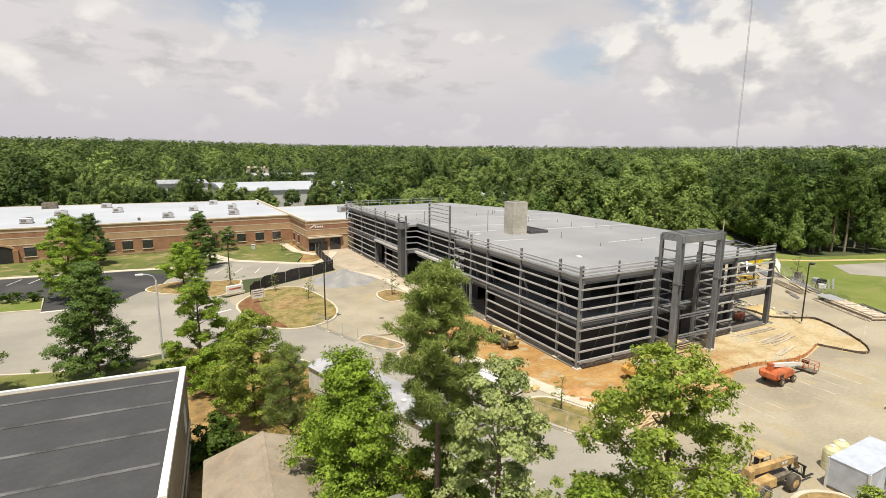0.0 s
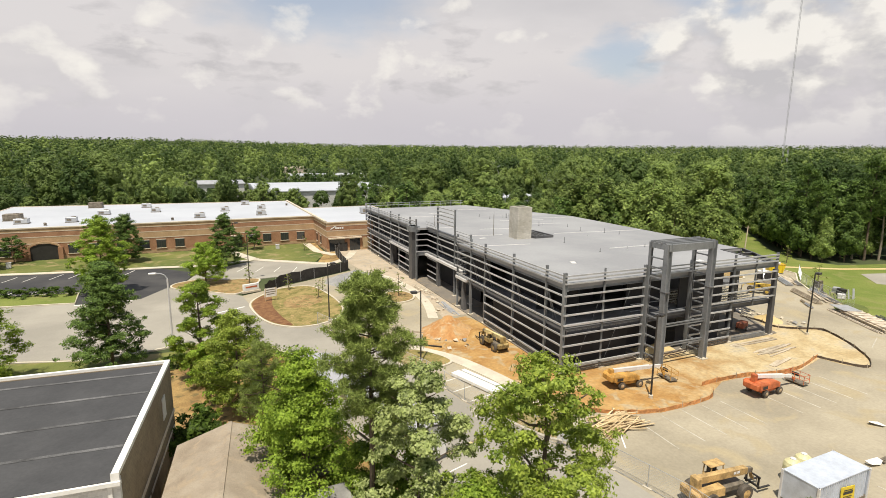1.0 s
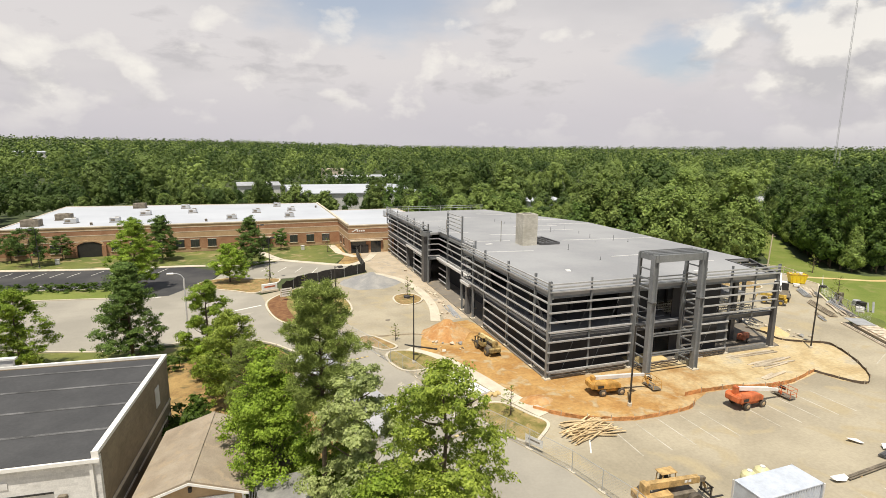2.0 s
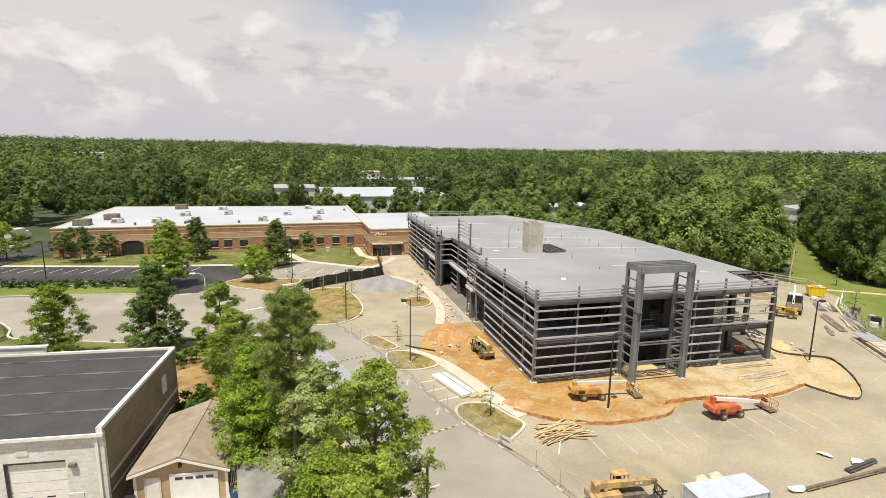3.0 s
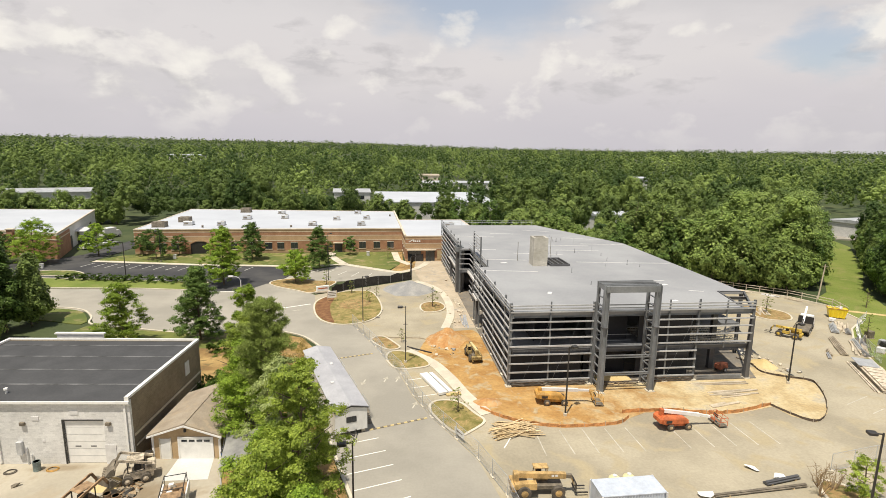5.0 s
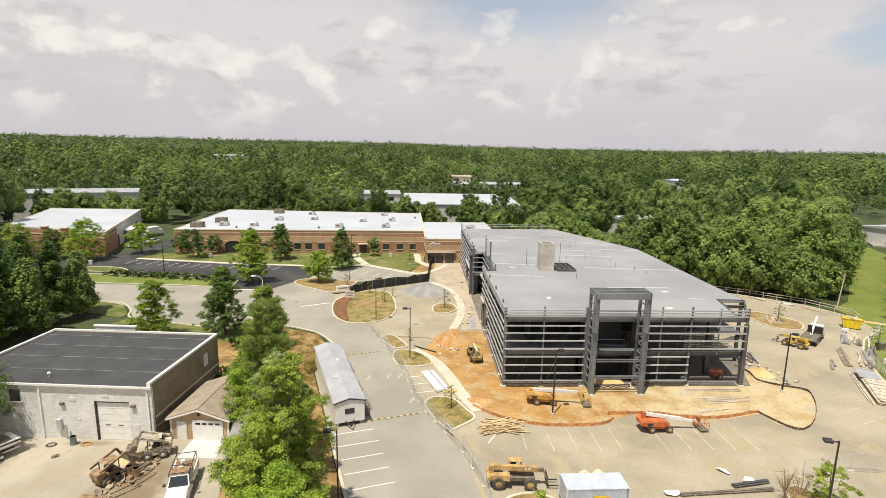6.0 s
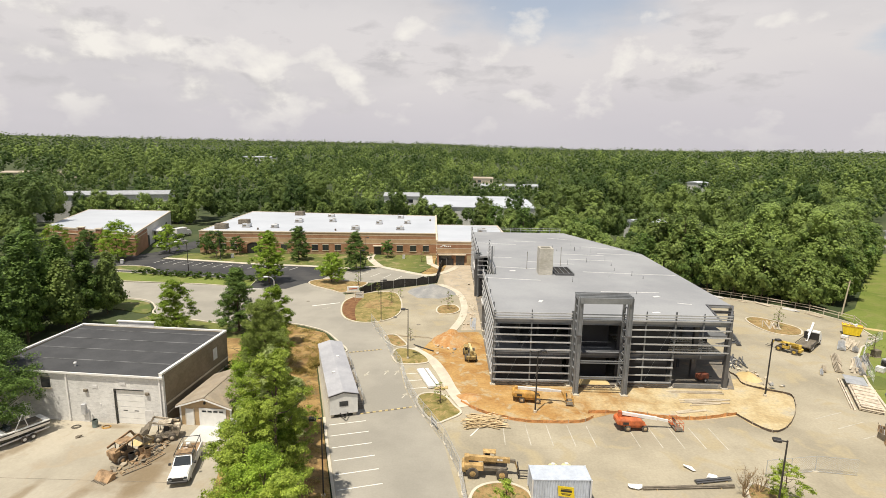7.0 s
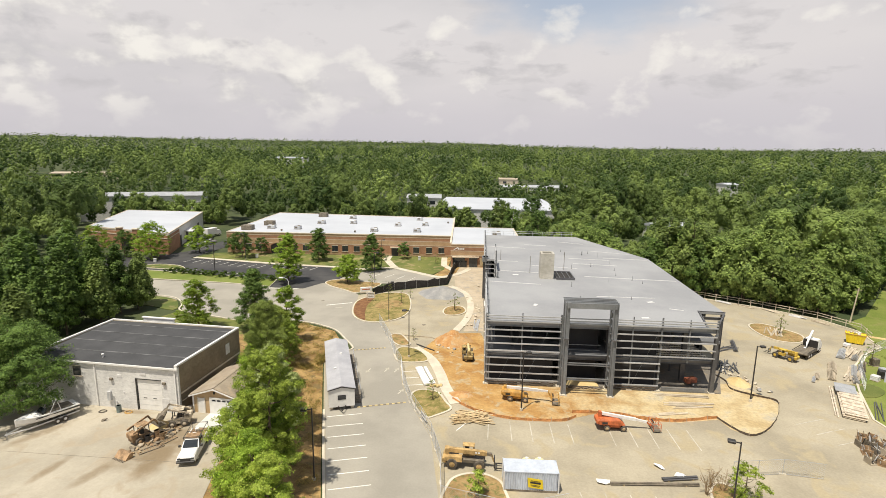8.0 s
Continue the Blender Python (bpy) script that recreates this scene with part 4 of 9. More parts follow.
# south face: girts between posts, broken by the portal
for z in GIRTS:
    girt((W, S, z), (51.95, S, z))
    girt((59.3, S, z), (E_ if z > 4.6 else 66.8, S, z))
for z in (5.25, 5.0, 4.75, 0.45):
    girt((W + 0.2, S + 0.35, z), (51.3, S + 0.35, z), GALV, 0.08, 0.08)
    if z < 1:
        girt((59, S + 0.35, z), (66.7, S + 0.35, z), GALV, 0.08, 0.08)
for z in (0.25, 0.55):
    girt((60, S + 0.15, z), (66.7, S + 0.2, z), STEEL, 0.1, 0.1)
for x, top, w in ((W, 11.35, 0.34), (46.2, 11.5, 0.16), (52.0, 11.4, 0.3), (59.2, 11.4, 0.3), (62.5, 11.5, 0.16), (66.7, 11.5, 0.2), (70.7, 11.3, 0.14), (E_, 11.3, 0.26)):
    foot = 0.1 if x not in (70.7,) else 4.6
    part("column", Shape().ibeam((x, S + 0.12, foot), (x, S + 0.12, top), w, w, 0.04), STEEL, steel)
    if foot < 1:
        part("column_footing", Shape().box(x - 0.4, x + 0.4, S - 0.28, S + 0.5, 0, 0.16), CONCRETE, steel)
part("corner_column", Shape().hull([(E_ - 0.3, S - 0.1, 0.1), (E_ + 0.3, S - 0.1, 0.1), (E_ - 0.3, S + 0.5, 0.1), (E_ + 0.3, S + 0.5, 0.1), (E_ - 0.22, S - 0.05, 9), (E_ + 0.22, S - 0.05, 9), (E_ - 0.22, S + 0.45, 9), (E_ + 0.22, S + 0.45, 9)]), STEEL_DARK, steel)
part("fascia_beam", Shape().ibeam((W, S + 0.35, 9.75), (E_, S + 0.35, 9.75), 0.3, 0.85, 0.06), STEEL, steel)
WEST_RUNS = ((0, S, BAY0), (BAYD - 0.2, BAY0 + 0.2, BAY1 - 0.2), (0, BAY1, NN))  # set back, from, to
for d, a, b in WEST_RUNS:
    part("fascia_beam", Shape().ibeam((W + 0.3 + d, a, 9.75), (W + 0.3 + d, b, 9.75), 0.3, 0.85, 0.06), STEEL, steel)
    part("floor_edge_beam", Shape().ibeam((W + 0.4 + d, a, 4.7), (W + 0.4 + d, b, 4.7), 0.3, 0.6, 0.05), STEEL_DARK, steel)
part("floor_edge_beam", Shape().ibeam((W, S + 0.4, 4.7), (E_, S + 0.4, 4.7), 0.3, 0.6, 0.05), STEEL_DARK, steel)
for x in (44.5, 48.5, 64.5):
    part("brace", Shape().tube((x - 1.6, S + 0.3, 0.8), (x + 1.6, S + 0.3, 8.6), 0.016, n=6), STEEL, steel)
# beams over the cut corner
for a, b in (((73.4, S + 0.4, 9.85), (75.4, 51.6, 9.85)), ((E_, S + 0.4, 9.85), (79.4, 51.3, 9.85)), ((74.7, 48.5, 9.85), (77.9, 48.3, 9.85)), ((79.4, 51.3, 9.85), (75.2, 51.6, 9.85))):
    part("roof_beam", Shape().ibeam(a, b, 0.25, 0.45, 0.04), STEEL_DARK, steel)

# west face: lower girts leave openings, and the bay lies back behind the clad column
for z in GIRTS:
    if z > 4.6:
        girt((W, S, z), (W, BAY0, z))
        girt((W, 91.3, z), (W, NN, z))
        if z < 10.0:
            girt((W + BAYD - 0.1, BAY0, z), (W + BAYD - 0.1, BAY1, z))
            for y in (BAY0, BAY1):
                girt((W, y, z), (W + BAYD, y, z))
    else:
        for d, a, b in ((0, S, 60.8), (BAYD - 0.1, 82.8, 88.0), (0, 91.3, 99.0), (0, 104.5, NN)):
            girt((W + d, a, z), (W + d, b, z))
for z in (14.4, 13.75, 13.1, 12.45, 11.8):
    girt((W + 2.0, 75.6, z), (W + 2.0, 83.0, z))
for z in (10.3, 10.7, 11.15):
    girt((W + BAYD, BAY0, z), (W + BAYD, 75.6, z), None, 0.1, 0.1)
    girt((W + 2.0, 83.0, z), (W + 2.0, BAY1, z), None, 0.1, 0.1)
for d, y, tall in ((0, 46.2, 11.5), (0, 53.4, 11.5), (0, 61.0, 11.5), (0, 65.4, 11.5), (0, BAY0, 11.5), (BAYD, BAY0 + 0.1, 11.3), (2.0, 75.6, 14.6), (2.0, 83.0, 14.6), (0, 98.8, 11.5), (0, 104.4, 11.5), (0, 113.4, 11.5), (0, 120.6, 11.5), (0, NN, 11.5)):
    part("column", Shape().ibeam((W + 0.14 + d, y, 0.1), (W + 0.14 + d, y, tall), 0.22, 0.26, 0.04), STEEL, steel)
    for k in (0.0, 0.35):
        part("kicker_brace", Shape().bar((W + 0.3 + d, y - 0.1, 8.7), (W + 1.2 + k + d, y - 0.1, 5.2), 0.09, 0.1), STEEL, steel)
    part("column_footing", Shape().box(W - 0.2 + d, W + 0.5 + d, y - 0.35, y + 0.35, 0, 0.2), CONCRETE, steel)
for d, y in ((0, 68.0), (1.9, 82.7), (0, 104.4)):
    part("wide_column", Shape().hull([(W + d, y - 0.55, 0.1), (W + d + 0.5, y - 0.55, 0.1), (W + d, y + 0.55, 0.1), (W + d + 0.5, y + 0.55, 0.1), (W + d, y - 0.2, 5), (W + d + 0.5, y - 0.2, 5), (W + d, y + 0.2, 5), (W + d + 0.5, y + 0.2, 5)]), STEEL_DARK, steel)
part("clad_column", Shape().box(W - 0.5, W + 0.7, 89.4, 91.1, 0, 10.2), STEEL_DARK, steel, "dark clad column")
part("clad_column_cap", Shape().box(W - 0.7, W + 1.0, 88.9, 91.6, 9.2, 10.2), STEEL, steel)
for y in (88.5, 91.9):
    part("column", Shape().ibeam((W + 0.1, y, 0.1), (W + 0.1, y, 11.7), 0.26, 0.26, 0.04), STEEL, steel)
for z in (10.6, 11.2):
    girt((W, 88.5, z), (W, 91.9, z))
for d, a, b in ((0, 66.5, BAY0), (BAYD - 0.3, BAY0, 88.6), (0, 91.9, 104.4)):
    part("balcony_edge", Shape().box(W - 0.25 + d, W + 0.5 + d, a, b, 4.75, 5.15), OFFWHITE, steel, "bright metal edge of the upper floor")

# guard rails on the north edge and posts on the roof
for z in (10.7, 11.25):
    part("guard_rail", Shape().tube((W, NN, z), (67.5, NN, z), 0.045, n=6), GALV, steel)
for i in range(10):
    part("guard_post", Shape().tube((W + 2.9 * i, NN, ROOF - 0.3), (W + 2.9 * i, NN, 11.3), 0.045, n=6), GALV, steel)
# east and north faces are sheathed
part("sheathing", Shape().ribbon([(79.2, 58), (79.9, 93.8), (67.8, 124.1), (W + 0.6, NN - 0.4)], 0.15, 0.12, ROOF - 0.4), SHEATH_AND_SHADE, steel, "dark wall sheathing")
part("sheathing", Shape().box(60.2, 60.35, 51, 60, 0.12, 4.7), SHEATH_AND_SHADE, steel)
# black sheets added behind the girts, their colour standing in for interior shade
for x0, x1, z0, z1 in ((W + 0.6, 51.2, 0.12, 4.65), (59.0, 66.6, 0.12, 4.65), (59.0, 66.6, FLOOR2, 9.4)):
    part("inner_wall", Shape().box(x0, x1, S + 1.5, S + 1.62, z0, z1), SHEATH_AND_SHADE, steel, "black sheet behind the girts standing for the interior shade")
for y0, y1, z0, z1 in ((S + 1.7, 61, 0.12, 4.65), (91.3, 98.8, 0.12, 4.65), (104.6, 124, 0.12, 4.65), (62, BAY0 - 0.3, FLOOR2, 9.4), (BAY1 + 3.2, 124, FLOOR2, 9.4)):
    part("inner_wall", Shape().box(W + 1.5, W + 1.62, y0, y1, z0, z1), SHEATH_AND_SHADE, steel)
part("inner_wall", Shape().box(W + 4, W + 4.12, S + 3, 62, FLOOR2, 9.4), SHEATH_AND_SHADE, steel)
part("inner_wall", Shape().box(W + 4.4, W + 4.52, BAY0 + 0.3, BAY1 + 3, 0.12, 4.65), SHEATH_AND_SHADE, steel)
part("inner_wall", Shape().box(W + 4.4, W + 4.52, BAY0 + 0.3, BAY1 + 3, FLOOR2, 9.4), SHEATH_AND_SHADE, steel)
part("inner_wall", Shape().box(42.4, 50.8, 50, 50.15, FLOOR2, 9.5), SHEATH_AND_SHADE, steel)
part("inner_wall", Shape().box(52.2, 58.2, 45.6, 45.8, 0.12, 9.3), SHEATH_AND_SHADE, steel)
for x in (48.4, 56, 63.5, 71):
    for y in (50, 57.5, 65, 72.5, 80, 88):
        part("inner_column", Shape().ibeam((x, y, 0.1), (x, y, 9.6), 0.3, 0.3, 0.03), STEEL_DARK, steel)
for x in (79.1,):
    for y in (51.4, 58):
        part("column", Shape().ibeam((x, y, 0.1), (x, y, 9.9), 0.4, 0.4, 0.04), STEEL_DARK, steel)
part("dark_column", Shape().box(71.2, 71.9, 46.0, 46.6, 0.1, 9.5), STEEL_DARK, steel)
for x in (63.5, 67.5):
    part("inner_column", Shape().ibeam((x, 46.3, 0.1), (x, 46.3, 9.6), 0.35, 0.35, 0.03), STEEL_DARK, steel)
# open web joists where the upper deck is not laid yet
for i in range(9):
    y = 43.3 + 0.9 * i
    s = Shape().bar((60, y, 4.95), (74.4, y, 4.95), 0.09, 0.08).bar((60, y, 4.5), (74.4, y, 4.5), 0.09, 0.07)
    for k in range(18):
        x = 60.2 + 0.8 * k
        s.bar((x, y, 4.5), (x + 0.4, y, 4.95), 0.04, 0.04).bar((x + 0.4, y, 4.95), (x + 0.8, y, 4.5), 0.04, 0.04)
    part("joist", s, GALV if i % 3 else STEEL, steel)
for z in (5.25, 6.1):
    part("guard_cable", Shape().tube((52, 44.6, z), (58.4, 44.6, z), 0.05, n=6), GALV, steel)

# entrance portal
portal = part("portal_frame", Shape().box(52.2, 59.2, 39.65, 40.15, 13.35, 14.15), STEEL, steel, "tall gray steel entrance portal")
for x in (52.3, 59.1):
    part("portal_column", Shape().ibeam((x, 39.9, 0.05), (x, 39.9, 14.2), 0.62, 0.66, 0.06, (1, 0, 0)), STEEL, portal)
    part("portal_splice", Shape().box(x - 0.36, x + 0.36, 39.52, 40.28, 8.7, 8.85), STEEL_DARK, portal)
    part("portal_rear_column", Shape().ibeam((x, 42.35, 0.05), (x, 42.35, 14.1), 0.34, 0.36, 0.05), STEEL, portal)
    part("portal_footing", Shape().box(x - 0.5, x + 0.5, 39.4, 40.4, 0, 0.14), CONCRETE, portal)
    part("portal_side_beam", Shape().box(x - 0.15, x + 0.15, 40.15, 42.4, 13.5, 14.1), STEEL, portal)
    for z in (12.4, 11.3, 10.15, 8.95, 7.8, 6.65, 5.5, 4.35, 3.2, 2.0, 0.9):
        part("portal_rung", Shape().bar((x, 40.15, z), (x, 42.2, z), 0.14, 0.15), STEEL, portal)
part("portal_rear_beam", Shape().box(52.15, 59.25, 42.2, 42.5, 13.45, 14.1), STEEL, portal)
for y in (40.0, 40.7, 41.4, 42.1):
    part("portal_joist", Shape().bar((51.95, y, 14.23), (59.45, y, 14.23), 0.16, 0.16), STEEL, portal)
for z in (5.0, 4.72, 2.65, 2.4):
    part("portal_rail", Shape().bar((52.45, 39.95, z), (58.95, 39.95, z), 0.14, 0.14), STEEL, portal)
for z in (11.0, 10.6, 10.15):
    part("portal_rail", Shape().bar((52.45, 42.3, z), (58.95, 42.3, z), 0.12, 0.14), STEEL, portal)

# sagging debris cloth along the foot of the south wall
def sag_line(a, b, z, amp, seed):
    rnd = random.Random(seed)
    a, b = Vector((*a, z)), Vector((*b, z))
    n = 24
    pts = [a.lerp(b, i / n) + Vector((0, 0, amp * rnd.uniform(-1, 1))) for i in range(n + 1)]
    s = Shape()
    for p, q in zip(pts, pts[1:]):
        s.bar(p, q, 0.06, 0.12)
    return s


for k, (a, b) in enumerate((((41.2, S - 0.25), (51.2, S - 0.25)), ((52.4, 41.6), (58.4, 41.6)), ((59, S - 0.2), (66.5, S - 0.2)))):
    for z in (0.3, 0.62):
        solid("debris_netting", sag_line(a, b, z, 0.07, k * 7 + int(z * 10)), SILT, "dark sagging safety line along the building foot", "safety net")
solid("sand_mound", Shape().hull([(52.6, 42.9, 0.1), (58.2, 42.9, 0.1), (53, 45.4, 0.1), (58.2, 45.4, 0.1), (54, 43.8, 0.6), (57, 44.2, 0.8), (57.8, 44.6, 0.6)]), SAND, "heap of pale sand inside the entrance", "sand heap")

# on the roof
shaft = thing("masonry_shaft", "tan concrete block stair shaft rising through the roof", "masonry shaft", (53.1, 71.7, ROOF), in_world=True)
part("shaft_wall", Shape().box(51.8, 54.45, 70.4, 70.8, ROOF, 15.2).box(51.8, 54.45, 72.7, 73.1, ROOF, 15.2).box(51.8, 52.2, 70.8, 72.7, ROOF, 15.2).box(54.05, 54.45, 70.8, 72.7, ROOF, 15.2), BLOCK, shaft)
part("shaft_floor", Shape().box(52.2, 54.05, 70.8, 72.7, ROOF, 14.2), SHEATH_AND_SHADE, shaft)
hatch = thing("roof_opening", "dark framed opening in the gray roof", "roof opening", (56.9, 73, ROOF), in_world=True)
for a, b in (((55.1, 70.2), (58.6, 70.2)), ((58.6, 70.2), (58.6, 76.2)), ((58.6, 76.2), (55.1, 76.2)), ((55.1, 76.2), (55.1, 70.2))):
    part("curb", Shape().bar((*a, ROOF + 0.2), (*b, ROOF + 0.2), 0.2, 0.4), STEEL_DARK, hatch)
part("well", Shape().box(55.2, 58.5, 70.3, 76.1, ROOF, ROOF + 0.06), SCREEN, hatch, "black opening")
for i in range(3):
    part("joist", Shape().bar((55.1 + 1.0 * i + 0.7, 70.2, ROOF + 0.3), (55.1 + 1.0 * i + 0.7, 76.2, ROOF + 0.3), 0.08, 0.12), STEEL, hatch)
rnd = random.Random(11)
for x0, y0, x1, y1 in ((51.7, 109.2, 57.5, 108.2), (41.4, 105.4, 51.5, 103.6), (43.9, 87.0, 48.4, 86.6), (43.7, 76.9, 52.0, 75.6), (51.3, 82.8, 61.0, 80.8), (41.7, 67.2, 51.4, 65.9), (61.7, 115.0, 68.0, 112.0), (60.8, 92.0, 70.3, 90.7), (61.0, 86.0, 70.5, 84.8), (61.2, 73.6, 70.6, 72.6), (70.7, 72.5, 79.0, 71.8), (68.0, 102.0, 77.0, 99.0), (69.5, 93.4, 79.4, 92.1), (60.5, 58.5, 70.5, 58.5), (71.0, 52.3, 73.0, 51.6)):
    solid("roof_batten", Shape().bar((x0, y0, ROOF + 0.02), (x1, y1, ROOF + 0.02), 0.2, 0.05), OFFWHITE, "long white batten lying on the roof membrane", "batten", group="roof battens")
for i in range(22):
    x, y = rnd.uniform(56, 76), rnd.uniform(56, 104)
    if y > 88 and x > 68:
        x -= 8
    if 50 < x < 60 and 68 < y < 78:
        y += 10
    h = rnd.choice((0.5, 0.9, 1.3, 0.6))
    v = Shape().tube((0, 0, -0.03), (0, 0, h), 0.035, n=6).tube((0, 0, -0.02), (0, 0, 0.1), 0.12, 0.06, 8)
    solid("vent_pipe", v, STEEL_DARK if i % 3 else GALV, "thin vent pipe standing on the flat roof", "vent pipe", (x, y, ROOF), group="roof vent pipes")
for x, y, h in ((57.8, 79, 4.0), (50.2, 75.5, 3.6), (44.5, 88, 2.4)):
    solid("roof_mast", Shape().tube((0, 0, -0.03), (0, 0, h), 0.045, n=6), DIRTY, "thin gray temporary mast on the roof", "mast", (x, y, ROOF))
for x, y in ((49, 52), (65.5, 47), (69, 56), (47, 73.5)):
    solid("roof_patch", Shape().prism([(-0.6, -0.3), (0.7, -0.35), (0.6, 0.3), (-0.5, 0.25)], -0.01, 0.04), OFFWHITE, "pale folded sheet on the roof", "sheet", (x, y, ROOF), rnd.uniform(0, 90))

for k in range(4):  # bars stacked along the foot of the open corner bay
    part("foot_bar", Shape().bar((67.2, S - 0.05 - 0.03 * (k % 2), 0.2 + 0.16 * k), (73.6, S - 0.05, 0.19 + 0.15 * k), 0.07, 0.1), STEEL, steel)


# ---- brick office and the buildings round it ----
def window_unit(parent, x, y, z0, w, h, along=(1, 0), out=(0, -1), split=2):
    """A window on a wall: frame round recessed dark panes, with a sill."""
    ax, oy = Vector((*along, 0)), Vector((*out, 0))
    c = Vector((x, y, z0))
    up = Vector((0, 0, 1))

    def slab(u0, u1, v0, v1, d0, d1):
        pts = [c + ax * u + up * v + oy * d for u in (u0, u1) for v in (v0, v1) for d in (d0, d1)]
        return Shape().hull(pts)

    win = part("window", slab(-w / 2, w / 2, 0, h, 0.0, 0.05), DARK, parent)
    for k in range(split):
        a = -w / 2 + w * k / split
        part("pane", slab(a + 0.06, a + w / split - 0.06, 0.08, h - 0.08, 0.05, 0.062), GLASS, win)
    part("frame", slab(-w / 2 - 0.08, w / 2 + 0.08, h, h + 0.14, 0, 0.1), FRAME_W, win)
    part("sill", slab(-w / 2 - 0.15, w / 2 + 0.15, -0.16, 0, 0, 0.16), BAND, win)
    return win


OH = 7.1
office = thing("brick_office", "long one storey red brick office with white flat roof", "building", (0, 139.3, 0), in_world=True)
office.matrix_basis = pose(1.16, 137.08, 0, 0, 0, 1.8) @ Matrix.Diagonal((0.985, 0.985, 1, 1))
OFF = [(-48, 139.3), (29.6, 139.3), (29.6, 124.0), (52, 124.0), (52, 160), (29.6, 160), (29.6, 186), (-49, 194)]
part("wall", Shape().prism(OFF, 0, 5.2), BRICK, office, "red brown brick walls")


def grow(pts, d):
    out = []
    n = len(pts)
    for i in range(n):
        p, a, b = Vector(pts[i]), Vector(pts[i - 1]), Vector(pts[(i + 1) % n])
        e, f = (p - a).normalized(), (b - p).normalized()
        m = Vector((e.y + f.y, -(e.x + f.x))).normalized()
        out.append(tuple(p + m * d / max(0.5, abs(m.dot(Vector((e.y, -e.x)))))))
    return out


for z0, z1, d, mat, nm in ((0.0, 0.7, 0.03, BRICK_TAN, "plinth"), (3.55, 3.75, 0.05, BAND, "stone_band"), (3.75, 5.0, 0.025, BRICK_TAN, "brick_band"), (5.0, 5.16, 0.06, BAND, "stone_band"), (5.16, 6.2, 0.02, BRICK, "parapet_brick"), (6.2, 6.36, 0.06, BAND, "stone_band"), (6.36, 6.95, 0.03, BRICK_TAN, "parapet_brick")):
    part(nm, Shape().prism(grow(OFF, d), z0, z1), mat, office)
part("coping", Shape().ribbon(grow(OFF, -0.1), 0.6, 6.95, OH + 0.1, True), BAND, office, "pale stone coping")
part("roof", Shape().prism(grow(OFF, -0.3), 6.9, OH), WHITE_ROOF, office, "white membrane roof")
for x in (-44, -40.5, -37, -24.6, -20.6, -15.2, -10.5, -7, -3, 13.8, 17.4, 21.8, 26):
    window_unit(office, x, 139.26, 1.15, 2.0, 1.9)
part("step_coping", Shape().box(29.2, 29.75, 124.2, 186, 7.1, 7.5), BAND, office)
for y in (135.5, 131.0):
    window_unit(office, 29.58, y, 1.15, 1.6, 1.9, (0, 1), (-1, 0), 1)
for x, w in ((32.1, 3.8), (36.6, 2.6)):
    window_unit(office, x, 123.96, 0.05, w, 2.9, split=3)
part("boarded_panel", Shape().box(38.6, 40.8, 123.9, 123.98, 0.5, 3.0), LUMBER, office, "tan boarded opening")
part("door_awning", Shape().box(29.9, 38.3, 123.3, 124.0, 3.15, 3.4), BAND, office)
part("entrance_door", Shape().box(9.0, 11.2, 139.0, 139.25, 0.06, 2.7), DARK, office, "dark glazed entrance doors")
part("door_canopy", Shape().box(8.6, 11.6, 138.3, 139.3, 2.8, 3.1), BAND, office)
arch = Shape()
arch.outline([(-32.6, 0), (-27.4, 0), (-27.4, 2.6)] + [(-30 + 2.6 * math.cos(a), 2.6 + 0.9 * math.sin(a)) for a in [math.pi * i / 8 for i in range(1, 8)]] + [(-32.6, 2.6)], 139.0, 139.24)
part("arched_entry", arch, DARK, office, "dark arched brick entry")
rim = Shape()
pts = [(-30 + 3.0 * math.cos(a), 2.6 + 1.3 * math.sin(a)) for a in [math.pi * i / 8 for i in range(9)]]
for p, q in zip(pts, pts[1:]):
    rim.bar((p[0], 138.95, p[1]), (q[0], 138.95, q[1]), 0.3, 0.35)
part("arch_trim", rim, BRICK_TAN, office)
for x in (-33, -27):
    part("arch_pier", Shape().box(x - 0.45, x + 0.45, 138.6, 139.25, 0, 2.7), BRICK, office)
# the wall sign, its lettering drawn as plain shapes
part("sign_arc", Shape().hull([(30.4, 123.9, 5.5), (31.6, 123.9, 6.2), (31.9, 123.9, 6.1), (30.7, 123.9, 5.4), (30.4, 123.96, 5.5), (31.6, 123.96, 6.2), (31.9, 123.96, 6.1), (30.7, 123.96, 5.4)]), WHITE, office, "white slanted sign stroke")
for i in range(4):
    part("sign_bar", Shape().box(31.7 + 0.55 * i, 32.1 + 0.55 * i, 123.9, 123.97, 5.5, 5.9 + (0.15 if i == 0 else 0)), WHITE, office, "white wall sign shape")


def rooftop_unit(x, y, z, sx, sy, h, mat=None, turn=0):
    u = thing("rooftop_unit", "boxy gray air conditioning unit on the white roof", "air conditioner", (x, y, z), turn, group="rooftop units")
    part("casing", Shape().rbox(-sx / 2, sx / 2, -sy / 2, sy / 2, 0.12, h, 0.05), mat or GALV, u)
    part("skid", Shape().box(-sx / 2 - 0.1, sx / 2 + 0.1, -sy / 2 - 0.1, sy / 2 + 0.1, -0.02, 0.14), DIRTY, u)
    part("grille", Shape().box(-sx / 2 + 0.3, 0.1, -sy / 2 - 0.03, -sy / 2 + 0.02, 0.4, h - 0.35), DIRTY, u)
    part("fan_cowl", Shape().lathe((sx * 0.2, 0, h - 0.02), (0, 0, 1), [(0, 0.5), (0.15, 0.5), (0.16, 0.42)], 12), DIRTY, u)


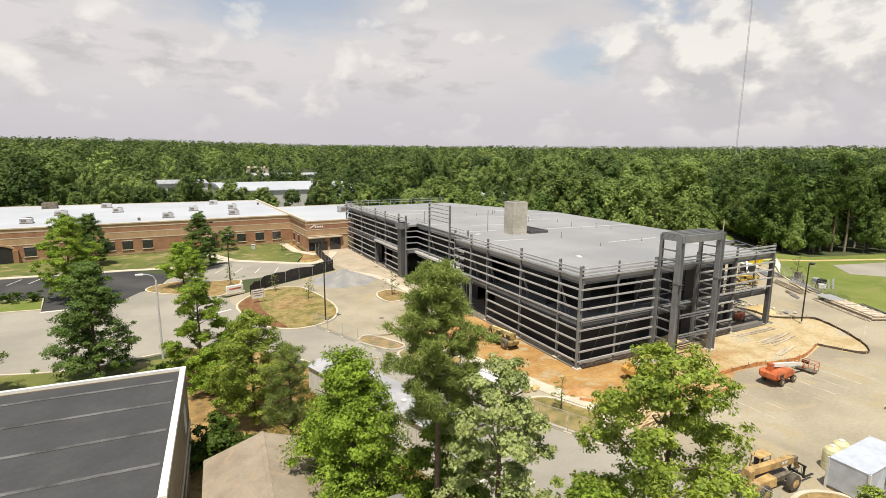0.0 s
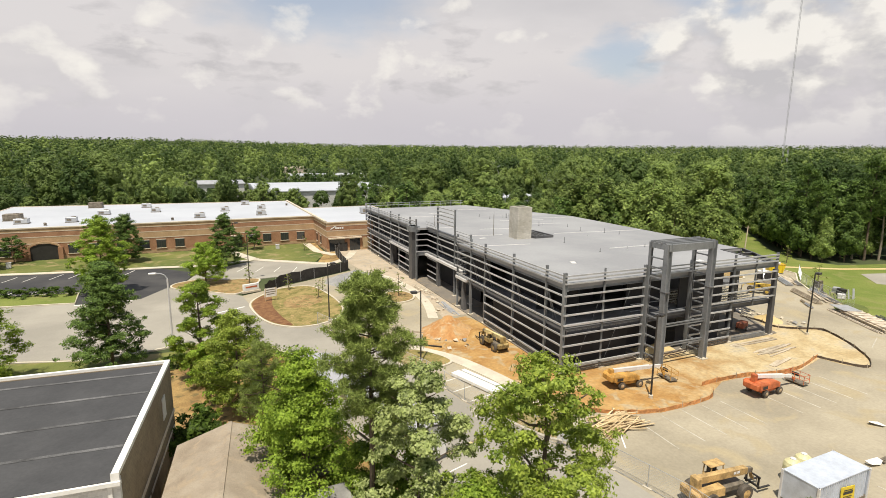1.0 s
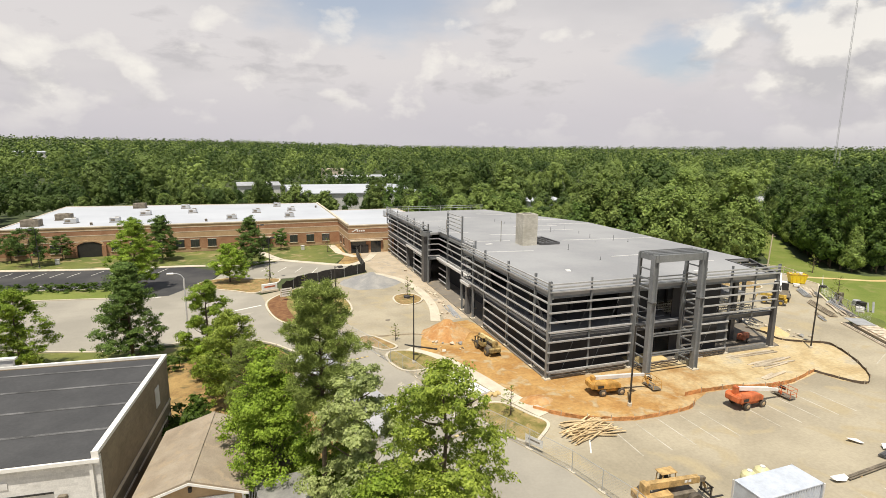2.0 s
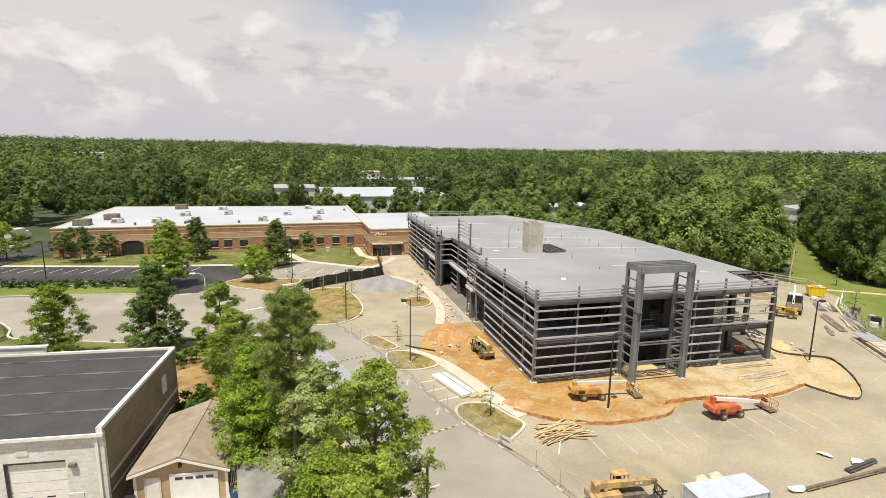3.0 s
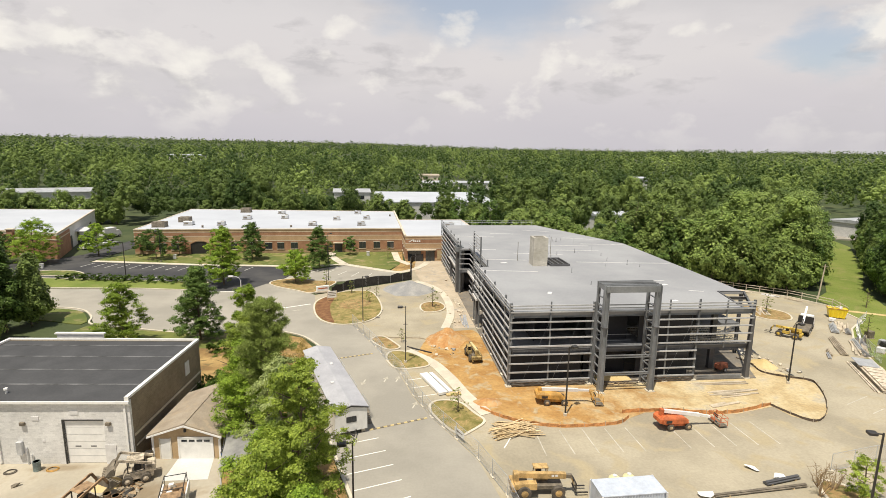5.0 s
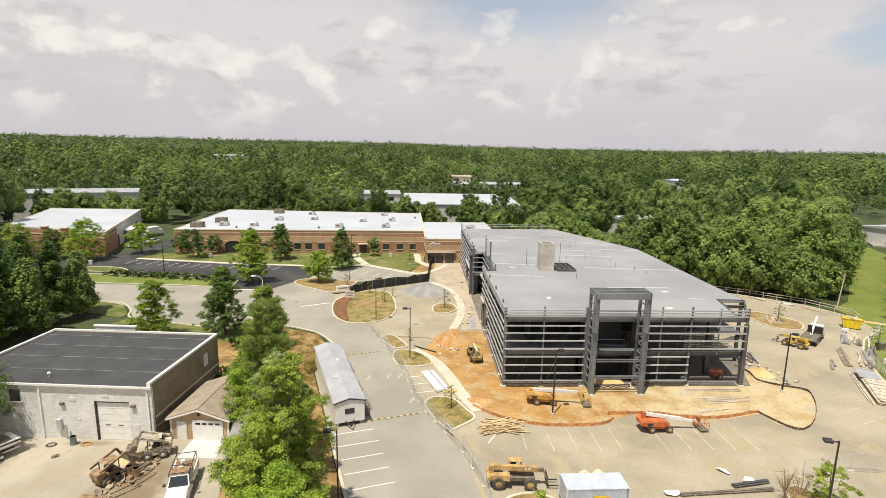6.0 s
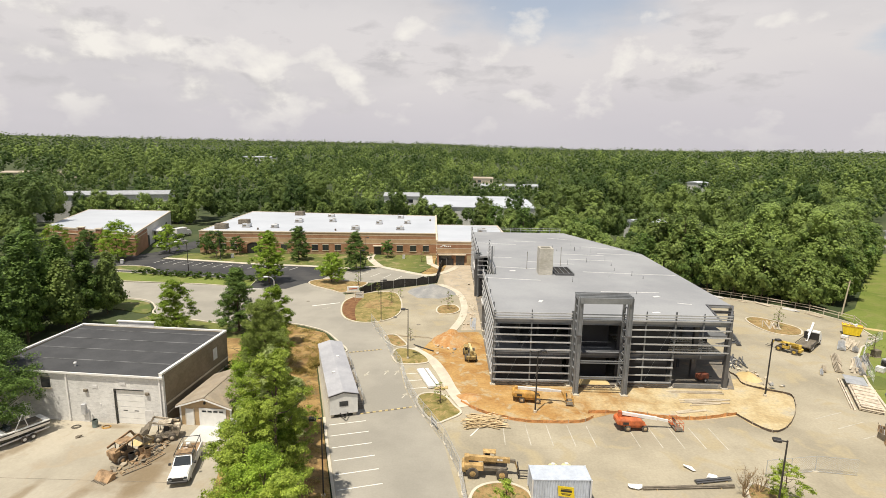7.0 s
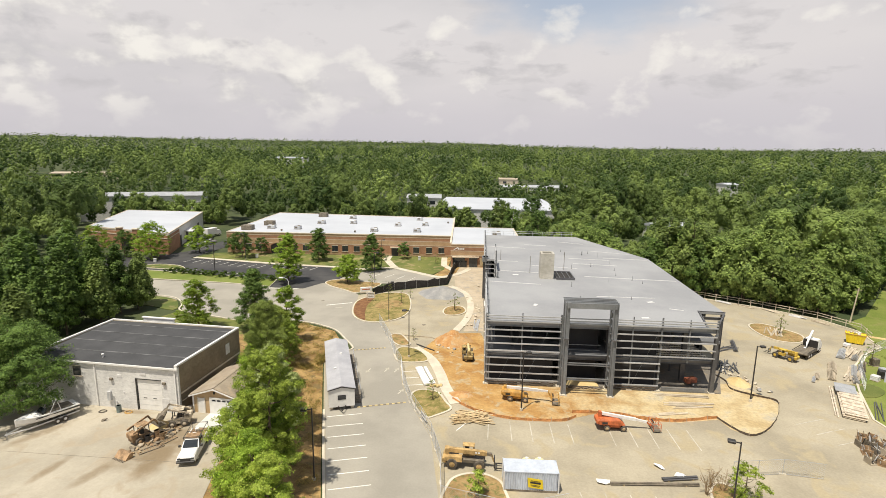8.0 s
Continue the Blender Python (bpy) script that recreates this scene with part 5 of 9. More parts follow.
for x, y, s in ((-38.07, 152.8, 3.4), (-34.37, 145.4, 2.6), (-20.58, 159.4, 2.6), (-8.81, 161.9, 2.2), (8.89, 158.1, 2.2), (18.88, 160.5, 2.2), (2.76, 144.3, 2.4), (17.7, 145, 2.4), (-24.69, 144.9, 2.2), (-12.51, 176, 2.4), (15.07, 175.7, 2.2), (-26.04, 179.9, 3.4), (44.93, 139.5, 3.0), (-41.17, 141.3, 3.6)):
    rooftop_unit(x, y, OH, s, s * 0.8, 1.2 if s < 3 else 1.6, DIRTY if s > 3.2 else GALV)
for x, y in ((-28.65, 139.9), (-3.22, 140.7), (26.98, 168.6), (-15, 142.5)):
    solid("roof_drain_vent", Shape().lathe((0, 0, -0.02), (0, 0, 1), [(0, 0.3), (0.5, 0.3), (0.55, 0.4), (0.7, 0.2)], 10), DIRTY, "small gray roof vent", "roof vent", (x, y, OH))

ware = thing("warehouse", "long pale warehouse with white roof and brick front", "building", (-86, 150, 0), in_world=True)
ware.matrix_basis = pose(-81.7, 143.7, 0, 0, 0, 0.8) @ Matrix.Diagonal((0.915, 0.915, 1, 1))
WH = [(-105, 146.5), (-65.5, 133.7), (-86, 196.7), (-124, 198.3)]
part("wall", Shape().prism(WH, 0, 6.9), OFFWHITE, ware, "pale metal side walls")
part("brick_front", Shape().ribbon([(-105.2, 146.3), (-65.4, 133.5), (-70.6, 149.5)], 0.3, 0, 6.3), BRICK, ware, "brown brick front")
part("stone_band", Shape().ribbon([(-105.25, 146.2), (-65.3, 133.35), (-70.5, 149.5)], 0.36, 5.2, 5.45), BAND, ware)
for u in (0.42, 0.62):
    q = Vector((-105, 146.5)).lerp(Vector((-65.5, 133.7)), u)
    part("entry_pier", Shape().box(q.x - 0.8, q.x + 0.8, q.y - 1.2, q.y + 0.3, 0, 7.5), BRICK, ware)
    part("pier_cap", Shape().box(q.x - 1.0, q.x + 1.0, q.y - 1.4, q.y + 0.4, 7.5, 7.8), BAND, ware)
q = Vector((-105, 146.5)).lerp(Vector((-65.5, 133.7)), 0.52)
part("entry_recess", Shape().box(q.x - 2.6, q.x + 2.6, q.y - 0.7, q.y - 0.4, 0.05, 4.0), DARK, ware, "dark recessed entry")
part("coping", Shape().ribbon(WH, 0.5, 6.7, 7.15, True), BAND, ware)
part("roof", Shape().prism(grow(WH, -0.2), 6.8, 7.05), WHITE_ROOF, ware, "white membrane roof")
for i in range(5):
    p = Vector((-105, 146.5)).lerp(Vector((-65.5, 133.7)), 0.15 + 0.17 * i)
    dd = Vector((39.5, -12.8)).normalized()
    window_unit(ware, p.x + dd.y * 0.22, p.y - dd.x * 0.22, 0.9, 2.6, 2.2, dd, (dd.y, -dd.x), 2)
for i in range(4):
    p = Vector((-65.5, 133.7)).lerp(Vector((-86, 196.7)), 0.25 + 0.18 * i)
    dd = Vector((-20.5, 63)).normalized()
    part("dock_door", Shape().hull([Vector((p.x, p.y, 0)) + Vector((dd.x, dd.y, 0)) * u + Vector((dd.y, -dd.x, 0)) * v + Vector((0, 0, z)) for u in (0, 3.4) for v in (0, 0.08) for z in (0.1, 3.8)]), DARK, ware)
part("dock_canopy", Shape().hull([(-73.5, 158, 4.2), (-70.5, 158.8, 3.9), (-76.5, 168, 4.2), (-73.5, 169, 3.9), (-73.5, 158, 4.5), (-70.5, 158.8, 4.2), (-76.5, 168, 4.5), (-73.5, 169, 4.2)]), OFFWHITE, ware)


def far_building(x, y, z, w, d, h, turn, wall, roofm, label):
    b = thing("distant_building", label, "building", (x, y, z), turn, group="roofs among the trees")
    part("wall", Shape().box(-w / 2, w / 2, -d / 2, d / 2, -3, h), wall, b)
    part("roof", Shape().profile([(-d / 2 - 0.5, h), (d / 2 + 0.5, h), (d / 2 + 0.5, h + 0.3), (0, h + 1.3), (-d / 2 - 0.5, h + 0.3)], -w / 2 - 0.5, w / 2 + 0.5), roofm, b)
    for i in range(int(w / 9) if w < 50 else 0):
        part("window", Shape().box(-w / 2 + 3 + 9 * i, -w / 2 + 6 + 9 * i, -d / 2 - 0.1, -d / 2 + 0.1, h - 3.2, h - 1.4), GLASS, b)


# place, eaves height, width, depth, turn, words, and the depth of the glade before it
TAN_ROOF = surf("tan_roof", (0.36, 0.30, 0.23), (0.45, 0.385, 0.30), 0.8, (0.1, 2.0), grain=0.06)
FARB = ((46.66, 232.3, 8.8, 52, 58, 0, "large low building with a white flat roof behind the trees", "pale", 24), (8.23, 256.9, 9.6, 18, 24, 4, "pale roofed building half hidden by trees", "gray", 24), (82, 397.4, 6.8, 54, 26, 3, "long gray green roof in the woods", "gray", 70),
        (62.87, 422.6, 11, 16, 14, 0, "brick block with a pale roof edge", "tan", 20), (114.9, 180.4, 6.6, 16, 10, 12, "pale roof between treetops", "pale", 12), (217.1, 163.3, 6.0, 30, 20, 15, "pale gray roof between treetops", "gray", 26),
        (-125.4, 214.3, 11.5, 52, 22, 20, "long pale building beyond the warehouse", "gray", 14), (-292, 395, 11.5, 58, 20, 20, "brown low building in the woods", "tan", 95), (-211.7, 652.6, 22.0, 40, 20, 12, "distant white roof in the woods", "pale", 8),
        (220.2, 366.4, 13, 10, 10, 20, "small distant white roof", "pale", 12), (189.7, 251.6, 7.6, 16, 9, 15, "small white roof between treetops", "pale", 12), (168.7, 186.8, 9.4, 11, 9, 20, "small brown roofed house between treetops", "tan", 12))
for x, y, h, w, dp, a, lab, kind_, _ in FARB:
    far_building(x, y, 0, w, dp, h, a, {"gray": OFFWHITE, "pale": OFFWHITE, "tan": BAND}[kind_], {"gray": GALV, "pale": WHITE_ROOF, "tan": TAN_ROOF}[kind_], lab)

# ---- garage and shed ----
GZ = 0.8  # floor level in the plan of garage and shed
GX0, GX1, GY0, GY1, GH = -19.0, 2.15, 28.1, 43.0, 7.6
garage = thing("garage_building", "single storey block garage with black felt roof", "building", (-8.5, 36, GZ), in_world=True)
garage.matrix_basis = pose(-7.65, 33.8, YZ, 0, 0, -4.6) @ Matrix.Diagonal((1, 0.962, 0.9, 1))
part("front_wall", Shape().box(GX0, -3.75, GY0, GY0 + 0.3, 0.7, GH).box(-0.25, GX1, GY0, GY0 + 0.3, 0.7, GH).box(-3.75, -0.25, GY0, GY0 + 0.3, 5.45, GH), BLOCK_WALL, garage, "pale gray painted block front")
part("side_wall", Shape().box(GX1 - 0.3, GX1, GY0 + 0.3, GY1, 0, GH + 0.25), SIDE_BROWN, garage, "brown block side wall")
part("side_wall", Shape().box(GX0, GX0 + 0.3, GY0 + 0.3, GY1, 0, GH + 0.25), SIDE_BROWN, garage)
part("rear_wall", Shape().box(GX0 + 0.3, GX1 - 0.3, GY1 - 0.3, GY1, 0, GH + 0.25), SIDE_BROWN, garage)
part("roof", Shape().add([(GX0 + 0.2, GY0 - 0.15, GH + 0.02), (GX1 - 0.2, GY0 - 0.15, GH + 0.02), (GX1 - 0.2, GY1 - 0.1, GH + 0.2), (GX0 + 0.2, GY1 - 0.1, GH + 0.2), (GX0 + 0.2, GY0 - 0.15, GH - 0.2), (GX1 - 0.2, GY0 - 0.15, GH - 0.2), (GX1 - 0.2, GY1 - 0.1, GH - 0.1), (GX0 + 0.2, GY1 - 0.1, GH - 0.1)], [(0, 1, 2, 3), (7, 6, 5, 4), (0, 4, 5, 1), (1, 5, 6, 2), (2, 6, 7, 3), (3, 7, 4, 0)]), TAR, garage, "black felt roof with faint seams")
FELT_SEAM = plain("felt_seam_grey", (0.105, 0.105, 0.106), 0.9, 0, 0.5, 0.6)
for k in (1.6, 3.3, 5.0, 6.6):
    y = GY0 + 2.0 * k
    part("felt_seam", Shape().bar((GX0 + 0.5, y, GH + 0.035 + 0.0126 * k * 2.0), (GX1 - 0.5, y, GH + 0.035 + 0.0126 * k * 2.0), 0.26, 0.012), FELT_SEAM, garage)
part("parapet", Shape().box(GX1 - 0.28, GX1 + 0.05, GY0 - 0.15, GY1 + 0.06, GH + 0.2, GH + 0.45), WHITE, garage, "white metal parapet cap")
part("parapet", Shape().box(GX0 - 0.05, GX0 + 0.25, GY0 - 0.15, GY1 + 0.06, GH + 0.2, GH + 0.45), WHITE, garage)
part("parapet", Shape().box(GX0 + 0.25, GX1 - 0.28, GY1 - 0.2, GY1 + 0.06, GH + 0.25, GH + 0.45), WHITE, garage)
part("parapet_end", Shape().box(GX1 - 0.3, GX1 + 0.07, GY0 - 0.2, GY0 - 0.15, GH - 0.4, GH + 0.46), WHITE, garage)
part("raised_parapet", Shape().box(-13.6, -8.5, GY1 - 0.15, GY1 + 0.12, GH + 0.2, GH + 1.05), OFFWHITE, garage)
part("raised_parapet_cap", Shape().box(-13.8, -8.3, GY1 - 0.25, GY1 + 0.2, GH + 1.05, GH + 1.2), WHITE, garage)
part("gutter", Shape().box(GX0, GX1 + 0.1, GY0 - 0.3, GY0 - 0.02, GH - 0.25, GH - 0.02), WHITE, garage, "white gutter")
for x in (-9.5, 1.75):
    part("downspout", Shape().box(x - 0.09, x + 0.09, GY0 - 0.14, GY0 - 0.01, GZ + 0.15, GH - 0.25), WHITE, garage)
door = part("overhead_door", Shape().box(-3.75, -0.25, GY0 + 0.2, GY0 + 0.28, GZ, 5.45), WHITE, garage, "white sectional overhead door")
for k in range(1, 7):
    part("door_panel", Shape().box(-3.7, -0.3, GY0 + 0.15, GY0 + 0.2, GZ + 0.77 * (k - 1) + 0.03, GZ + 0.77 * k - 0.02), WHITE, door)
for k in range(2):
    part("door_light", Shape().box(-3.0 + 1.35 * k, -2.5 + 1.35 * k, GY0 + 0.13, GY0 + 0.15, GZ + 1.78, GZ + 1.88), GLASS, door)
part("door_frame", Shape().box(-3.87, -3.75, GY0 - 0.03, GY0 + 0.2, GZ, 5.57).box(-3.75, -0.25, GY0 - 0.03, GY0 + 0.2, 5.45, 5.57), DARK, garage)
window_unit(garage, -12.1, GY0, 5.25, 1.1, 1.45, split=1)
part("side_panel", Shape().box(GX1, GX1 + 0.05, 39.1, 40.1, 4.8, 6.5), OFFWHITE, garage, "pale blanked window")
for y in (32, 36):
    part("side_ledge", Shape().box(GX1, GX1 + 0.06, 28.6 if y == 32 else 34, 33.6 if y == 32 else 42.6, 2.4, 2.55), BAND, garage)
for x in (-7.2, 0.2):
    lamp_ = part("wall_light", Shape().rbox(x - 0.22, x + 0.22, GY0 - 0.25, GY0, 5.0, 5.35, 0.04), DIRTY, garage)
for x, z, w in ((-6.1, 5.5, 0.6), (-2.7, 6.1, 0.7), (-11.4, 4.1, 0.3), (-5.6, 3.2, 0.2)):
    part("wall_vent", Shape().box(x - w / 2, x + w / 2, GY0 - 0.05, GY0, z, z + 0.5 * w + 0.1), OFFWHITE, garage)
part("meter_box", Shape().rbox(-7.9, -7.4, GY0 - 0.3, GY0, 1.9, 3.3, 0.04), GALV, garage)
part("conduit", Shape().tube((-7.1, GY0 - 0.1, GZ), (-7.1, GY0 - 0.1, 2.6), 0.05, n=6).tube((-6.7, GY0 - 0.12, GZ), (-6.7, GY0 - 0.12, 1.9), 0.06, n=6), GALV, garage)
part("side_door", Shape().box(-0.3, 0.65, GY0 - 0.05, GY0, GZ, GZ + 2.05), OFFWHITE, garage)

shed = thing("garden_shed", "tan sided shed with brown shingled gable roof", "shed", (6.2, 31, GZ), in_world=True)
shed.matrix_basis = pose(6.95, 28.5, YZ, 0, 0, -4.6)
SX0, SX1, SY0, SY1, SR, SE = 3.2, 9.2, 28.25, 36.2, 4.3, 3.3
SM = (SX0 + SX1) / 2
part("wall", Shape().outline([(SX0, 0.6), (SX1, 0.6), (SX1, SE), (SM, SR - 0.05), (SX0, SE)], SY0, SY1), SIDING, shed, "tan plank siding")
for sgn, xe in ((-1, SX0), (1, SX1)):
    x_out = xe + sgn * 0.35
    part("roof_slope", Shape().outline([(SM, SR), (x_out, SE - 0.12), (x_out, SE), (SM, SR + 0.14)], SY0 - 0.35, SY1 + 0.3), SHINGLE, shed, "brown shingle roof slope")
    part("gable_board", Shape().outline([(SM, SR - 0.17), (x_out, SE - 0.28), (x_out, SE - 0.12), (SM, SR - 0.01)], SY0 - 0.4, SY0 - 0.33), WHITE, shed)
    part("corner_board", Shape().box(xe - 0.1, xe + 0.1, SY0 - 0.04, SY0 + 0.1, 0.7, SE - 0.05), WHITE, shed)
part("ridge_cap", Shape().bar((SM, SY0 - 0.36, SR + 0.14), (SM, SY1 + 0.31, SR + 0.14), 0.25, 0.06), SHINGLE, shed)
part("side_door", Shape().box(3.9, 4.75, SY0 - 0.05, SY0 - 0.005, GZ, GZ + 2.0), WHITE, shed)
part("door_trim", Shape().box(3.78, 3.9, SY0 - 0.07, SY0 - 0.005, GZ, GZ + 2.1).box(4.75, 4.87, SY0 - 0.07, SY0 - 0.005, GZ, GZ + 2.1), FRAME_W, shed)
gd = part("garage_door", Shape().box(5.6, 8.5, SY0 - 0.05, SY0 - 0.005, GZ, GZ + 2.05), WHITE, shed, "white panelled garage door")
for k in range(4):
    part("door_window", Shape().box(5.8 + 0.68 * k, 6.3 + 0.68 * k, SY0 - 0.07, SY0 - 0.05, GZ + 1.72, GZ + 1.92), GLASS, gd)
part("door_trim", Shape().box(5.45, 5.6, SY0 - 0.07, SY0 - 0.005, GZ, GZ + 2.2).box(8.5, 8.65, SY0 - 0.07, SY0 - 0.005, GZ, GZ + 2.2).box(5.6, 8.5, SY0 - 0.07, SY0 - 0.005, GZ + 2.05, GZ + 2.2), WHITE, shed)
part("wall_lantern", Shape().rbox(SM - 0.1, SM + 0.1, SY0 - 0.2, SY0, 3.5, 3.8, 0.03), DARK, shed)
lean = thing("small_lean_to", "small gray roofed lean-to beside the shed", "shed", (11.6, 30.5, 0.5), in_world=True)
part("wall", Shape().box(10.1, 13.0, 28.9, 32.6, 0.2, 3.6), SIDING, lean)
part("roof", Shape().hull([(9.8, 28.5, 3.9), (13.3, 28.5, 3.6), (9.8, 32.9, 3.9), (13.3, 32.9, 3.6), (9.8, 28.5, 4.02), (13.3, 28.5, 3.72), (9.8, 32.9, 4.02), (13.3, 32.9, 3.72)]), DIRTY, lean)

part("wall_ledge", Shape().box(GX1, GX1 + 0.06, GY0 + 0.4, GY1, 3.55, 3.8), BAND, garage, "pale painted line along the side wall")
solid("roof_vent", Shape().lathe((0, 0, -0.02), (0, 0, 1), [(0, 0.09), (0.35, 0.09), (0.36, 0.18), (0.5, 0.16), (0.55, 0.05)], 10), WHITE, "small white vent on the felt roof", "roof vent", (-9.0, 27.6, YZ + 6.15))
lean = thing("lean_to_shelter", "low dark roofed lean-to beside the tan shed", "shelter", (10.6, 26.0, YZ), in_world=True)
part("roof", Shape().hull([(10.3, 26.3, 4.3), (13.4, 26.1, 4.55), (14.1, 20.0, 4.55), (11.2, 20.2, 4.3), (10.3, 26.3, 4.38), (13.4, 26.1, 4.63), (14.1, 20.0, 4.63), (11.2, 20.2, 4.38)]), DULL_STEEL, lean, "gray felt sheet roof")
for x, y in ((10.5, 26.1), (11.3, 20.4), (13.2, 25.9), (13.9, 20.2)):
    part("post", Shape().box(x - 0.06, x + 0.06, y - 0.06, y + 0.06, 0.2, 4.34), WHITE, lean)
part("back_panel", Shape().hull([(13.2, 26.0, 0.3), (13.28, 26.0, 0.3), (13.9, 20.3, 0.3), (13.98, 20.3, 0.3), (13.2, 26.0, 4.5), (13.28, 26.0, 4.5), (13.9, 20.3, 4.5), (13.98, 20.3, 4.5)]), LUMBER_GREY, lean)
for i in range(5):
    solid("plastic_pipe", Shape().tube((0, 0, 0), (0.25 + 0.05 * i, 0.9, 2.3), 0.04, n=6), OFFWHITE, "pale plastic pipe leaning by the shed", "pipe", (9.85 + 0.12 * i, 25.2, YZ), group="leaning pipes")


# ---- lamps and masts ----
def lamp_post(h=8.45, label="dark bronze parking lot lamp with a box head", mat=None):
    t = thing("lamp_post", label, "street lamp", group="parking lot lamps")
    m = mat or DARK
    part("base", Shape().lathe((0, 0, -0.05), (0, 0, 1), [(0, 0.22), (0.3, 0.22), (0.34, 0.19)], 12), CONCRETE, t)
    part("pole", Shape().hull([(a * 0.075, b * 0.075, 0.3) for a in (-1, 1) for b in (-1, 1)] + [(a * 0.055, b * 0.055, h) for a in (-1, 1) for b in (-1, 1)]), m, t)
    part("arm", Shape().bar((0, 0, h - 0.12), (0.55, 0, h - 0.12), 0.08, 0.1), m, t)
    head = part("head", Shape().rbox(0.45, 1.15, -0.28, 0.28, h - 0.25, h + 0.02, 0.05), m, t)
    part("lens", Shape().box(0.52, 1.08, -0.22, 0.22, h - 0.27, h - 0.245), OFFWHITE, head)
    return t


lamp0 = lamp_post()
lamp0.matrix_basis = pose(27.8, 51.35, 0.1, 0, 0, 175)
for x, y, a in ((45.8, 34.45, 20), (20.98, 70.1, 10), (64.7, 14.2, 160), (79.3, 40.5, 5), (22.3, 16.6, 190), (11.85, 100.3, 15), (-34.84, 124.8, 200), (-35.53, 106.6, 170), (9.89, 119.9, 20)):
    copy_thing(lamp0, pose(x, y, 0.05, 0, 0, a))
cob = thing("street_lamp", "pale gray street lamp with a curved arm", "street lamp", (1.42, 65.9, 0))
part("pole", Shape().tube((0, 0, -0.1), (0, 0, 9.0), 0.13, 0.09, 10), OFFWHITE, cob)
s = Shape()
arc = [(0, 0, 9.0), (-0.25, -0.02, 9.45), (-0.7, -0.05, 9.7), (-1.2, -0.1, 9.75)]
for p, q in zip(arc, arc[1:]):
    s.tube(p, q, 0.07, n=8)
part("arm", s, GALV, cob)
part("head", Shape().rbox(-1.9, -1.1, -0.25, 0.1, 9.62, 9.85, 0.06), OFFWHITE, cob)


old_pole = thing("utility_pole", "weathered leaning timber pole at the meadow corner", "utility pole", (119.2, 80.2, 0))
part("pole", Shape().tube((0, 0, -0.2), (1.1, 0.5, 7.6), 0.16, 0.11, 8), LUMBER_GREY, old_pole)
part("cross_arm", Shape().bar((0.6, 0.9, 7.1), (1.5, 0.05, 7.1), 0.09, 0.1), LUMBER_GREY, old_pole)


def lattice_mast(x, y, h, w, label):
    z = terrain(x, y)
    t = thing("radio_mast", label, "radio mast", (x, y, z - 0.2))
    for k in range(3):
        a = 2 * math.pi * k / 3
        part("leg", Shape().tube((w * math.cos(a), w * math.sin(a), 0), (w * math.cos(a), w * math.sin(a), h), 0.09, n=5), GALV, t)
    s = Shape()
    n = int(h / 3)
    for i in range(n):
        for k in range(3):
            a, b = 2 * math.pi * k / 3, 2 * math.pi * (k + 1) / 3
            s.tube((w * math.cos(a), w * math.sin(a), i * 3), (w * math.cos(b), w * math.sin(b), i * 3 + 3), 0.05, n=4)
    part("lacing", s, GALV, t)
    return t


lattice_mast(415, 274, 150, 0.55, "very tall thin lattice radio mast above the woods")
lattice_mast(392, 255, 26, 0.4, "short thin mast beside the tall one")


# ---- machines ----
def wheel(parent, x, y, z, r, w, rim=None, label=""):
    s = 1 if y >= 0 else -1
    ty = part("tyre", Shape().lathe((x, y - w / 2, z), (0, 1, 0), [(0, r * 0.6), (0.02, r * 0.92), (w * 0.25, r), (w * 0.75, r), (w - 0.02, r * 0.92), (w, r * 0.6)], 18), RUBBER, parent)
    part("rim", Shape().lathe((x, y + s * (w / 2 - 0.06), z), (0, s, 0), [(0, r * 0.6), (0.05, r * 0.58), (0.09, r * 0.3), (0.12, r * 0.12)], 14), rim or DIRTY, ty)
    return ty


